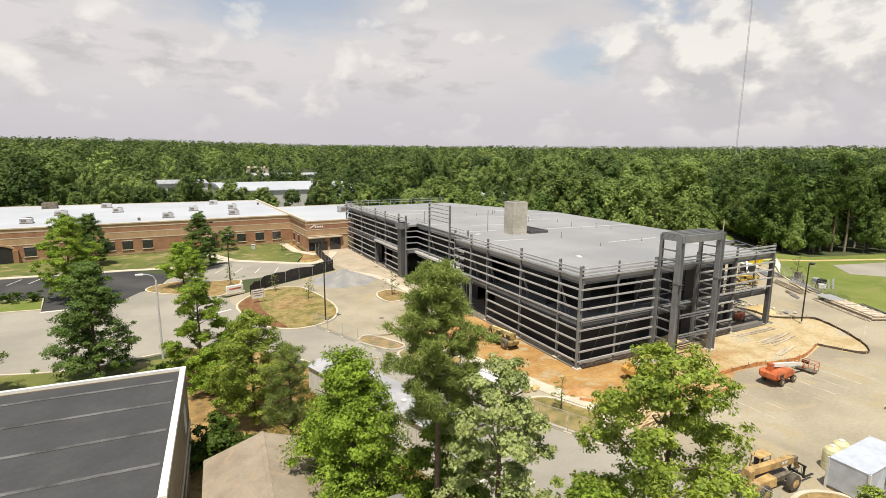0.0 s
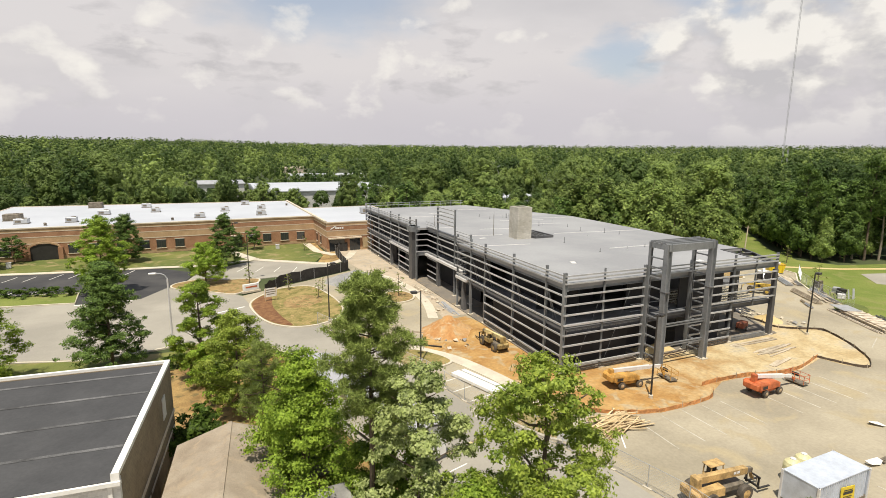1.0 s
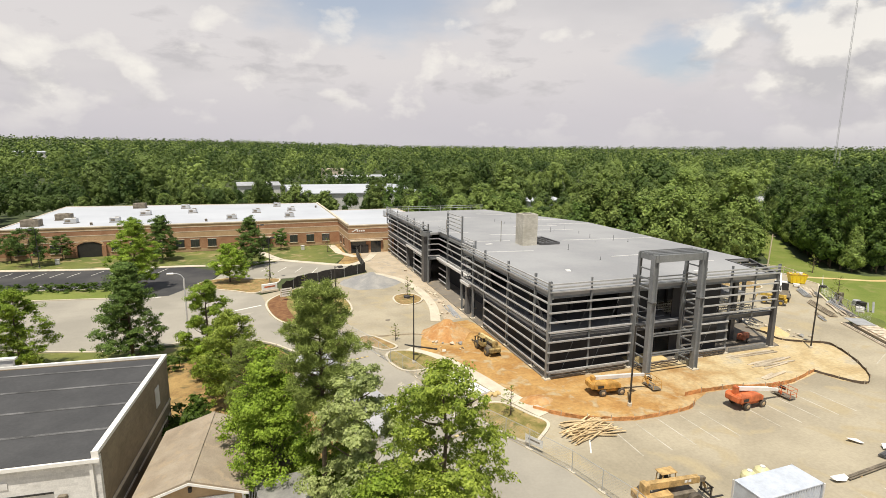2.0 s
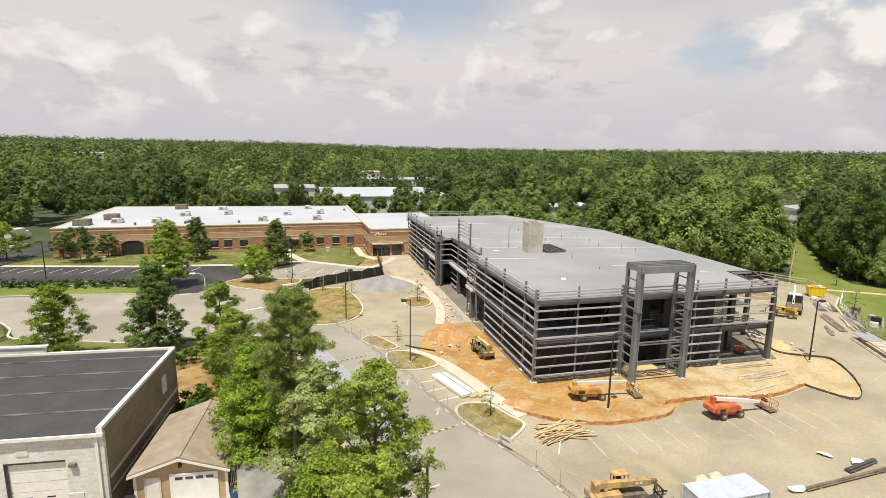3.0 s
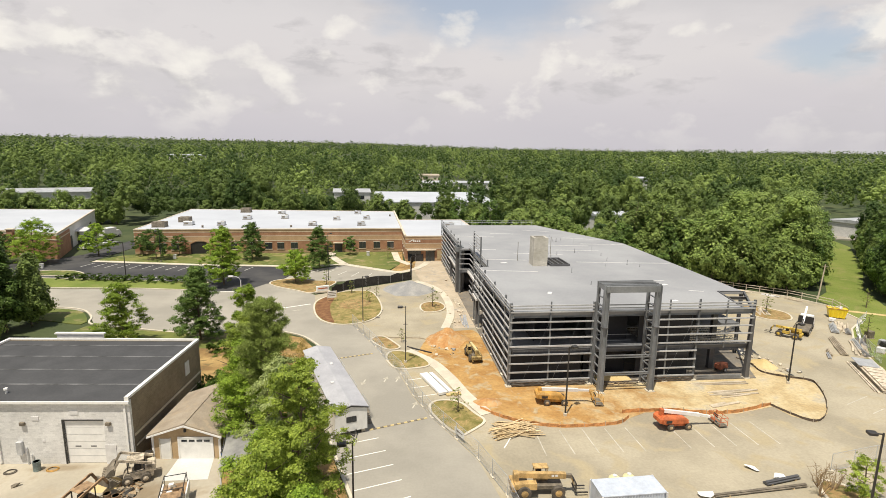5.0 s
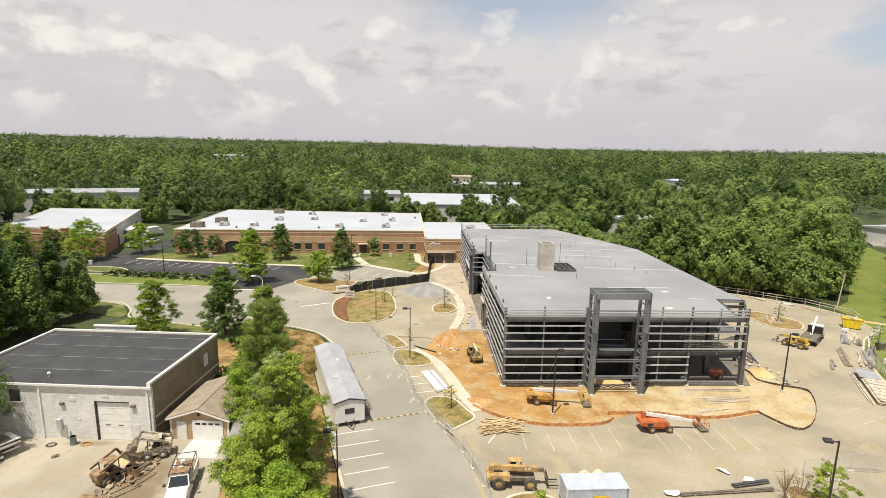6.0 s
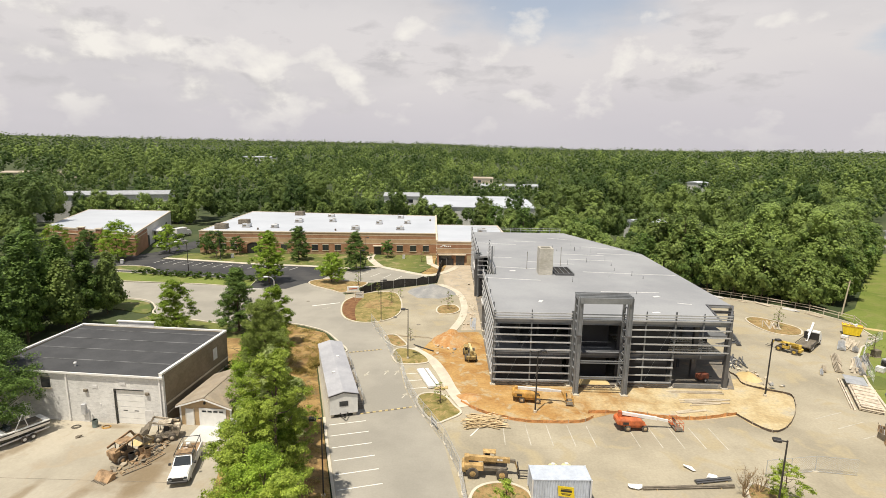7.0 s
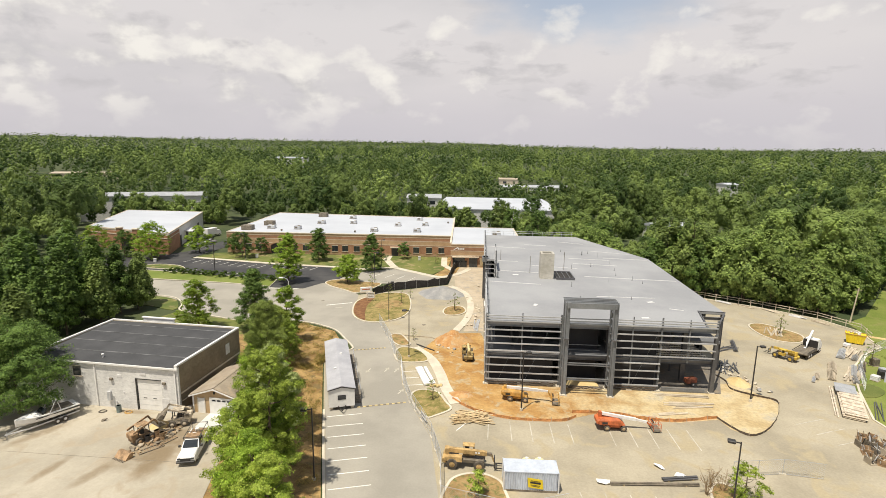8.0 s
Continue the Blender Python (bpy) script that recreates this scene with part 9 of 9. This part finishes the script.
for tree, x, y, turn in (
        (pine(1, 16.4, 2.5, 8.6, "tall open pine with clumped olive needles", 420, 190, None, "", 0.27, 0.02), 14.5, 24.0, 20),
        (broadleaf(2, 13.3, 2.7, 1.2, LEAF_SILVER, "silvery leaved young tree in the planting belt", 470, 60, 0.115, "oval", spray_r=0.4), 16.3, 21.1, 0),
        (broadleaf(3, 16.0, 3.35, 2.2, LEAF_LIGHT, "loose light green tree with thin crown", 700, 56, 0.1, "oval", spray_r=0.42), 18.8, 14.2, 40),
        (broadleaf(4, 9.3, 2.8, 0.6, LEAF_LIGHT, "bright green young tree beside the garage", 420, 50, 0.11, "oval"), 8.1, 43.4, 0),
        (broadleaf(5, 10.6, 3.9, 0.4, LEAF, "dense mid green conical tree behind the shed", 720, 54, 0.11, "cone"), 11.4, 28.4, 70),
        (broadleaf(6, 11.0, 2.5, 0.8, LEAF, "slim mid green tree beside the bend", 560, 54, 0.105, "oval"), 4.9, 55.2, 0),
        (broadleaf(8, 7.0, 2.2, 0.5, LEAF, "low spreading green tree", 340, 48, 0.11, "oval"), 11.4, 32.2, 190),
        (pine(9, 8.4, 2.0, 0.8, "small dense pine in the planting belt", 300, 70), 9.7, 37.0, 0),
        (broadleaf(10, 9.8, 3.0, 0.5, LEAF, "green tree leaning over the yard", 480, 50, 0.11, "oval"), 16.3, 14.6, 120),
        (broadleaf(7, 8.6, 2.4, 0.5, LEAF, "dense green tree on the bank", 480, 50, 0.11, "oval"), 15.9, 25.4, 40),
        (broadleaf(15, 8.2, 2.0, 0.5, LEAF, "young dense green tree on the bank", 420, 50, 0.11, "oval"), 17.9, 17.4, 210),
        (broadleaf(12, 11.6, 3.0, 0.5, LEAF_LIGHT, "green tree near the belt's end", 520, 50, 0.105, "oval"), 17.3, 10.8, 220),
        (broadleaf(17, 11.3, 3.1, 0.5, LEAF, "leafy green tree towards the belt's end", 520, 50, 0.105, "oval"), 20.5, 6.3, 30),
        (broadleaf(18, 10.8, 2.8, 0.5, LEAF_LIGHT, "bright green tree over the parking row", 440, 50, 0.105, "oval"), 22.7, 4.2, 130),
        (broadleaf(13, 7.0, 2.1, 0.6, LEAF, "small green tree beside the garage corner", 240, 46, 0.11, "oval"), 6.9, 47.5, 60),
        (broadleaf(14, 5.0, 1.8, 0.4, LEAF, "leafy bush between garage and belt", 180, 46, 0.11), 5.6, 51.5, 160),
        (broadleaf(16, 8.8, 2.6, 0.5, LEAF, "young green tree filling the belt", 420, 48, 0.11, "oval"), 16.6, 15.4, 80)):
    put(tree, x, y, turn, 1.0, belt_height(x, y))
# dry grass and weeds on the bank
rng_t = np.random.default_rng(31)
ribs = np.array(belt.v).reshape(-1, 3, 3)  # left edge, middle and right edge of the bank
roots = []
for k, u, w in zip(rng_t.integers(1, 6, 2600), rng_t.uniform(0, 1, 2600), rng_t.uniform(0.15, 1.96, 2600)):
    rib = ribs[k] * (1 - u) + ribs[k + 1] * u
    p = rib[0] * (1 - w) + rib[1] * w if w < 1 else rib[1] * (2 - w) + rib[2] * (w - 1)
    if noise.noise((p[0] / 1.6, p[1] / 1.6, 3.3)) > 0.0:
        roots.append(p)
roots = np.repeat(np.array(roots), 26, axis=0)
spread_ = rng_t.normal(0, 0.22, roots.shape) * np.array([1, 1, 0])
lift_ = np.abs(rng_t.normal(0, 0.24, (len(roots), 1))) * np.array([[0, 0, 1]]) + np.array([[0, 0, 0.06]])
tufts_ = cards(roots + spread_ + lift_, rng_t.normal(0, 0.5, roots.shape) + np.array([0, 0, 0.5]), 0.1, rng_t, 0.6)
tagged(new("dry_grass", leaf_mesh("dry_grass", tufts_, STRAW_TUFT)), "tufts of dry grass and weeds on the planting bank", "grass", "", "stuff")
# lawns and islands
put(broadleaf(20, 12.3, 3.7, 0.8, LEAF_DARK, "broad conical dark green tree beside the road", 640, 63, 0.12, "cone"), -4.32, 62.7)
put(broadleaf(21, 10.6, 3.2, 1.2, LEAF, "airy rounded green tree by the road", 460, 51, 0.115, "oval"), -14.7, 60.3)
put(broadleaf(22, 13.4, 3.9, 1.2, LEAF, "full round green tree on the road strip", 560, 62, 0.14, "oval"), -11.18, 98.9)
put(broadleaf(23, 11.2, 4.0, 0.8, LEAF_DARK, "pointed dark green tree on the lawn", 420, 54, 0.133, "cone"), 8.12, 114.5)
put(broadleaf(24, 7.8, 3.3, 1.4, LEAF, "low spreading green tree on an island", 400, 54, 0.126), 4.45, 100.2)
put(broadleaf(25, 10.6, 4.0, 0.8, LEAF_DARK, "pointed dark lawn tree before the office", 400, 54, 0.140, "cone"), -11.48, 126.4)
put(broadleaf(26, 8.6, 3.6, 2.2, LEAF_DARK, "round dark tree by the office entry", 241, 51, 0.140), -37.23, 127.6)
put(broadleaf(27, 6.5, 2.4, 1.5, LEAF_DARK, "small dark ornamental tree by the brick wall", 149, 45, 0.126), -42.97, 133.1)
put(broadleaf(28, 6.0, 2.2, 1.5, LEAF_DARK, "small ornamental tree by the brick wall", 149, 45, 0.126), -33.23, 133.4)
put(broadleaf(29, 5.6, 2.1, 1.3, LEAF_DARK, "small round tree at the office windows", 149, 45, 0.126), 14.84, 133.1)
put(broadleaf(30, 9.5, 3.8, 1.4, LEAF, "green tree by the west drive", 252, 51, 0.140), -55.03, 133.7)
put(broadleaf(34, 11.0, 4.6, 1.0, LEAF, "broad leafy tree by the warehouse corner", 252, 51, 0.140, "oval"), -81.1, 119.6)
put(broadleaf(35, 9.0, 3.8, 0.8, LEAF_DARK, "dark rounded tree by the warehouse front", 229, 51, 0.140), -74.4, 123.6)
put(broadleaf(31, 12.0, 5.0, 1.0, LEAF, "broad green tree before the warehouse", 420, 54, 0.140, "oval"), -64.4, 122)
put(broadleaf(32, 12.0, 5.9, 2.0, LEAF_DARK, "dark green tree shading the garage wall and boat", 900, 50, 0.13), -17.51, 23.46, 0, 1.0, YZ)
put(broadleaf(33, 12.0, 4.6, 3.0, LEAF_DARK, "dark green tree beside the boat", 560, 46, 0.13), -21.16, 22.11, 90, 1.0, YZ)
sap = broadleaf(40, 4.2, 1.3, 0.9, LEAF_OLIVE, "thin newly planted sapling", 26, 16, 0.09, "oval", name="sapling", group="saplings", spray_r=0.22)
put(sap, 33.33, 36.22, 0, 0.8)
for x, y, s in ((34.24, 78.8, 1.0), (21.72, 82.8, 0.8), (17.76, 89.6, 0.75), (11.72, 97.4, 0.9), (25.91, 126.6, 0.9), (27.55, 59.72, 0.6), (99.9, 71.2, 1.0), (106.8, 56.12, 1.1), (123.8, 73.1, 1.0), (89.7, 16.97, 1.0), (23.18, 87.3, 0.6)):
    c = copy_thing(sap, pose(x, y, 0, 0, 0, x * 37))
    c.scale = (s, s, s)
for x, y, a, sd in ((64.9, 19.4, 20, 91), (64.0, 18.2, 140, 92), (66.0, 18.9, 250, 93)):
    dry_shrub(x, y, a, sd)
put(broadleaf(41, 4.4, 1.7, 0.3, LEAF_LIGHT, "bushy light green shrub on a mulched island", 90, 34, 0.1, "oval", name="shrub"), 67.5, 17.5)
put(broadleaf(42, 3.2, 1.3, 0.2, LEAF_LIGHT, "leafy shrub on the dry south island", 55, 30, 0.1, "oval", name="shrub"), 40, 15.54)
put(broadleaf(43, 4.6, 1.9, 0.3, LEAF_LIGHT, "bushy light green shrub on the corner island", 90, 34, 0.1, "oval", name="shrub"), 88.2, 19.51)


def bush(seed, label, group=""):
    rng = np.random.default_rng(seed)
    c, n = crown_points(rng, 1.0, 0.05, 0.9, 40, 24, "round", 0.22)
    return tagged(new("shrub", leaf_mesh("shrub", cards(c, n, 0.09, rng), SHRUB)), label, "shrub", group)


b0 = bush(50, "clipped round green shrub beside the car park", "car park shrubs")
b0.matrix_basis = pose(-49.7, 105.7, 0)
for i in range(1, 12):
    c = copy_thing(b0, pose(-49.7 + 3.05 * i, 105.7 - 0.5 * i, 0.05, 0, 0, 40 * i))
    c.scale = (2.1, 1.8, 1.6)
for x, y, s in ((4.0, 38.3, 2.2), (4.6, 40.0, 2.6), (5.6, 38.8, 2.2), (6.5, 38.0, 1.8), (-20.2, 55.2, 2.5), (-16.2, 55.8, 2.4), (0.2, 56.4, 2.2), (2.7, 59.9, 2.0)):
    c = copy_thing(b0, pose(x, y, YZ - 0.25 if y < 45 else 0.2, 0, 0, x * 50))
    c.scale = (s, s, s)
    c["label"] = "leafy green shrub beside the block garage"
    c["group"] = "garage shrubs"

# ---- woods ----
def ball():
    """Points and triangles of a ball of 20 faces."""
    bm = bmesh.new()
    bmesh.ops.create_icosphere(bm, subdivisions=1, radius=1.0)
    v = np.array([tuple(q.co) for q in bm.verts])
    f = np.array([[q.index for q in g.verts] for g in bm.faces], dtype=np.int32)
    bm.free()
    return v, f


BALL = ball()


def lobed(rng, lobes, leaves, size, top, wide, low, scatter=0.42, cone=False):
    """A crown of rounded leafy masses round a trunk: points, triangles, and which triangles belong to the inner masses."""
    vs, fs, inner, n = [], [], [], 0
    bv, bf = BALL
    for k in range(lobes):
        u = (k + rng.uniform(0.2, 0.8)) / lobes
        a = k * 2.399 + rng.uniform(-0.5, 0.5)
        r = wide * math.sin(math.pi * (0.22 + 0.66 * u)) ** 0.8 * rng.uniform(0.3, 0.8)
        if cone:
            r = wide * (0.05 + 0.95 * (1 - u) ** 0.75) * rng.uniform(0.3, 0.95) * min(1, 0.6 + 3 * u)
        c = np.array([r * math.cos(a), r * math.sin(a), low + (top - low) * (0.08 + 0.82 * u)])
        rl = wide * rng.uniform(0.24, 0.46) * (1.0 - 0.3 * u)
        lo, hi = (0.4, 0.7) if leaves > 8 else (0.72, 1.0)  # bare masses stand for whole crowns far off
        core = c + bv * rl * rng.uniform(lo, hi, (len(bv), 1)) * np.array([1, 1, 0.9])
        vs.append(core)
        fs.append(bf + n)
        inner.append(np.zeros(len(bf), bool))
        n += len(core)
        d = rng.normal(0, 1, (leaves, 3)) + np.array([0.6 * math.cos(a), 0.6 * math.sin(a), 0.8])
        d /= np.linalg.norm(d, axis=1, keepdims=True)
        p = c + d * rl * rng.uniform(0.55, 1.12, (leaves, 1))
        hub = np.array([0, 0, low + 0.35 * (top - low)])
        far_ = (p - hub) / wide
        nn = d * 0.55 + far_ * 0.8 + rng.normal(0, 0.75 * scatter, (leaves, 3)) + np.array([0, 0, 0.2])
        nn /= np.linalg.norm(nn, axis=1, keepdims=True)
        e = np.cross(nn, rng.normal(0, 1, (leaves, 3)))
        e /= np.linalg.norm(e, axis=1, keepdims=True)
        g = np.cross(nn, e)
        sz = (size * rng.uniform(0.6, 1.35, leaves))[:, None]
        vs.append(np.stack([p + e * sz, p - e * sz * 0.5 + g * sz * 0.8, p - e * sz * 0.5 - g * sz * 0.8], 1).reshape(-1, 3))
        fs.append(np.arange(n, n + 3 * leaves, dtype=np.int32).reshape(-1, 3))
        inner.append(np.zeros(leaves, bool))
        n += 3 * leaves
    return np.concatenate(vs), np.concatenate(fs), np.concatenate(inner)


def triangle_mesh(name, verts, tris, smooth, mat):
    me = bpy.data.meshes.new(name)
    me.vertices.add(len(verts))
    me.vertices.foreach_set("co", verts.astype(np.float32).ravel())
    me.loops.add(3 * len(tris))
    me.loops.foreach_set("vertex_index", tris.astype(np.int32).ravel())
    me.polygons.add(len(tris))
    me.polygons.foreach_set("loop_start", np.arange(0, 3 * len(tris), 3, dtype=np.int32))
    me.polygons.foreach_set("use_smooth", smooth)
    me.update(calc_edges=True)
    me.materials.append(mat)
    return me


def edge_tree(seed, h, rad, base, mat, bark, lobes):
    rng = np.random.default_rng(seed)
    t = thing("woodland_tree", "tall leafy green tree at the edge of the woods", "tree", group="woodland edge trees")
    part("trunk", limbs(rng, h, base, rad, 0.011 * h + 0.03, 12), bark, t)
    v, f, inner = lobed(rng, int(lobes * 2.6), 48, 0.3, h, rad, base, 0.32)
    ob = new("crown", triangle_mesh("crown", v, f, inner, mat))
    ob.parent = t
    return t


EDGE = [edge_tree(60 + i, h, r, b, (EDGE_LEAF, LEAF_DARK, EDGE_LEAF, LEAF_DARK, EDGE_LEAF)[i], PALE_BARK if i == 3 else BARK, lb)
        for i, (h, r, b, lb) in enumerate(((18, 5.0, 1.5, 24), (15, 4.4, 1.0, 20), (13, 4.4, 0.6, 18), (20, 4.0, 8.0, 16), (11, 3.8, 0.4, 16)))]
def shade_tree(seed, h, rad, base, mat):
    rng = np.random.default_rng(seed)
    t = thing("woodland_tree", "upright feathery green tree in the grove by the garage", "tree", group="grove trees")
    part("trunk", limbs(rng, h, base, rad, 0.009 * h + 0.03, 14), BARK, t)
    v, f, inner = lobed(rng, 100, 52, 0.24, h, rad, base, 0.5, True)
    ob = new("crown", triangle_mesh("crown", v, f, inner, mat))
    ob.parent = t
    return t


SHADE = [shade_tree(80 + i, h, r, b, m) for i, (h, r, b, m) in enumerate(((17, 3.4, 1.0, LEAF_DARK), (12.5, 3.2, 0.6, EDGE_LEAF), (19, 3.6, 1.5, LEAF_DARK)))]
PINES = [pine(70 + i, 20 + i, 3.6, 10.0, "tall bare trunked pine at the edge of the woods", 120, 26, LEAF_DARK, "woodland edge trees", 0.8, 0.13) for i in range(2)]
rnd = random.Random(5)
EDGE_PLACES = []


def edge_line(a, b, step, rows, jitter, kinds):
    a, b = Vector(a), Vector(b)
    d = b - a
    nrm = Vector((d.y, -d.x)).normalized()
    n = max(1, int(d.length / step))
    for i in range(n):
        for r in range(rows):
            p = a + d * ((i + rnd.uniform(0.1, 0.9)) / n) + nrm * (r * step * 0.9 + rnd.uniform(-jitter, jitter))
            EDGE_PLACES.append((p.x, p.y, rnd.choice(kinds)))


edge_line((176.4, 152.4), (117.4, 87.1), 4.8, 2, 1.2, (0, 1, 2, 4))       # along the meadow strip
edge_line((132.3, 76.2), (186.3, 137.5), 4.6, 3, 1.0, (1, 1, 8, 7))
edge_line((168, 137), (120, 85.5), 4.6, 1, 0.9, (0, 1, 2, 4))
edge_line((118, 83.2), (94, 99.5), 4.4, 1, 0.7, (1, 2, 4, 2))
edge_line((115.3, 87.6), (83.8, 106.4), 4.6, 2, 1.2, (0, 1, 2, 4))
edge_line((83.8, 106.4), (67.4, 133.7), 5, 2, 1.2, (0, 1, 2, 4))
edge_line((67.4, 133.7), (47.24, 170.2), 5.5, 1, 1.2, (0, 1, 2))
edge_line((200.1, 53.49), (152.8, 65.3), 4.2, 3, 1.0, (3, 3, 5, 6, 8, 3))          # beyond the meadow
edge_line((152.8, 65.3), (131.3, 71.1), 4.2, 3, 1.0, (3, 8, 5, 6, 7, 3))
EDGE_PLACES += [(-34.73, 71.7, 8), (-39.34, 66.1, 9), (-40.7, 61.1, 9), (-47.56, 65.8, 7), (-44.05, 71, 7), (-49.86, 72.8, 9), (-53.39, 65.5, 9), (-46.21, 58.84, 7), (-57.16, 71.3, 7), (-37.95, 55.52, 7),
                (-43.38, 53.04, 9), (-50.63, 56.85, 7), (-36.59, 49.2, 7), (-41.54, 46.23, 9), (-60.3, 61.6, 7), (-56.5, 54.84, 9), (-35.22, 42.87, 8), (-40.19, 38.92, 7), (-62.9, 73.1, 8), (-47.39, 48.14, 7), (-34.85, 35.54, 7), (-39.83, 31.59, 9),
                (-68.7, 74, 7), (-75.4, 76.8, 9), (-65.9, 67.3, 9), (-46.05, 40.35, 9), (-35.45, 28.68, 8), (-36.75, 68.9, 7), (-42.43, 68.2, 9), (-35.89, 61.9, 8), (-36.17, 75, 8), (-45.43, 75.3, 8), (-54.16, 76.2, 7), (125.5, 96, 10), (131, 102, 10), (120, 91, 10), (113, 100, 10), (98, 112, 10), (142, 114, 10)]     # west of the garage
edge_line((-116.1, 75.1), (-57.15, 72.2), 6, 1, 1.2, (0, 1, 2))
edge_line((37.38, 196.9), (-33.51, 205.8), 5.5, 2, 1.5, (4, 4, 2))     # behind the office
edge_line((-79.5, 198.7), (-126.1, 194.5), 5.5, 2, 1.5, (4, 4, 2))
edge_line((178, 147), (171, 151), 4, 2, 1.0, (4, 2))
BIG = [edge_tree(90, 25.0, 6.6, 2.5, EDGE_LEAF, BARK, 40)]
first = set()
for x, y, k in EDGE_PLACES:
    if math.hypot(x + 4, y - 36) < 16:
        continue
    src = (EDGE + PINES + SHADE + BIG)[k]
    s = rnd.uniform(0.8, 1.12) if k < 10 else rnd.uniform(0.86, 0.98)
    if k not in first:
        first.add(k)
        put(src, x, y, rnd.uniform(0, 360), s)
        continue
    c = copy_thing(src, pose(x, y, terrain(x, y), 0, 0, rnd.uniform(0, 360)))
    c.scale = (s, s, s)


def inside(x, y, poly):
    hit = False
    for (x0, y0), (x1, y1) in zip(poly, poly[1:] + poly[:1]):
        if (y0 > y) != (y1 > y) and x < (x1 - x0) * (y - y0) / (y1 - y0) + x0:
            hit = not hit
    return hit


CLEAR = [(-34.74, -80), (-42.39, 25.72), (-42.22, 35.49), (-43.94, 49.14), (-49.55, 62.7), (-64.8, 75), (-84, 77.6), (-89.6, 81.3), (-91.1, 100.3), (-89.7, 119.3), (-103.4, 136.9), (-120.7, 191.1), (-79.5, 195), (-37.42, 200.8), (32.29, 190.9), (45.21, 170.1), (69.5, 136.7),
         (88, 112.5), (116.4, 92.1), (125.9, 93.3), (143, 111.9), (166.7, 140.9), (177.5, 155.4), (190.6, 156), (240, 224), (264, 226), (216, 160), (200, 146), (184.1, 137.4), (156, 106.1), (130.2, 77.2), (130.2, 70.1), (156.1, 67.4), (206.7, 57.72), (207.1, -80)]


def woods(name, r0, r1, spacing, lobes, leaves, size, hrange, wide, seed, label):
    """A stretch of woodland as one mesh: uneven rounded crowns, tall and low trees mixed."""
    rng = np.random.default_rng(seed)
    a0, a1 = radians(18), radians(142)
    gx, gy = np.meshgrid(np.arange(-r1, r1, spacing), np.arange(0, r1, spacing * 0.87))
    gx = gx + spacing * 0.5 * (np.arange(gx.shape[0]) % 2)[:, None]
    gx, gy = (g + rng.uniform(-0.3, 0.3, g.shape) * spacing for g in (gx, gy))
    r, a = np.hypot(gx, gy), np.arctan2(gy, gx)
    keep = (r > r0) & (r < r1) & (a > a0) & (a < a1)
    xs, ys = 25 + gx[keep], gy[keep]
    forms = ((1.0, 0.30, 0.35), (1.0, 0.38, 0.40), (1.0, 0.33, 0.5), (1.0, 0.22, 0.25), (1.0, 0.27, 0.3))
    outs = [[lobed(rng, lobes, leaves, size / hm, *forms[k % 5], scatter=0.26) for k in range(10)] for hm in (7, 12, 18)]
    out, tones, faces, inner, at = [], [], [], [], 0
    for x, y in zip(xs, ys):
        if inside(x, y, CLEAR):
            continue
        patch = noise.noise((x / 55, y / 55, 9.3))
        stand = noise.noise((x / 170, y / 120, 4.1))
        tall = rng.uniform() < 0.36 + 0.4 * patch - 0.3 * stand
        h = rng.uniform(0.72 * hrange[1], 1.2 * hrange[1]) if tall else rng.uniform(hrange[0], 0.62 * hrange[1])
        stop = False
        for b in FARB:
            if abs(x - b[0]) < b[3] * 0.5 + 8 and -b[4] * 0.5 - b[8] < y - b[1] < b[4] * 0.5 + 3:
                if y - b[1] > -b[4] * 0.5 - 4:
                    stop = True
                h = min(h, max(3.0, (b[2] - terrain(x, y)) * rng.uniform(0.7, 1.3)))
        if stop:
            continue
        c, f, sm = outs[0 if h < 9 else 1 if h < 15 else 2][rng.integers(10)]
        q = rng.uniform(0, 6.28)
        rot = np.array([[math.cos(q), -math.sin(q), 0], [math.sin(q), math.cos(q), 0], [0, 0, 1]])
        w = max(h * rng.uniform(0.7, 1.1), 8.5) * wide
        out.append(c @ rot.T * np.array([w, w, h]) + np.array([x, y, terrain(x, y)]))
        faces.append(f + at)
        inner.append(sm)
        at += len(c)
        tones.append(np.full(len(c), min(1, max(0, rng.normal(0.43 + 0.4 * patch + 0.42 * stand, 0.26))), np.float32))
    me = triangle_mesh(name, np.concatenate(out), np.concatenate(faces), np.concatenate(inner), WOODS)
    me.attributes.new("tone", "FLOAT", "POINT").data.foreach_set("value", np.concatenate(tones))
    return tagged(new(name, me), label, "woodland", "", "stuff")


woods("near_woods", 70, 260, 8.8, 32, 46, 0.34, (8, 20), 1.0, 1, "dense mixed green woodland round the site")
woods("middle_woods", 260, 560, 10.5, 12, 16, 0.5, (9, 19), 1.05, 2, "green woodland canopy in the middle distance")
woods("far_woods", 560, 1150, 15.5, 7, 2, 0.6, (10, 19), 1.15, 3, "distant green woodland canopy")
woods("horizon_woods", 1150, 2400, 27, 4, 0, 1.0, (11, 18.5), 1.6, 4, "hazy woodland on the horizon")
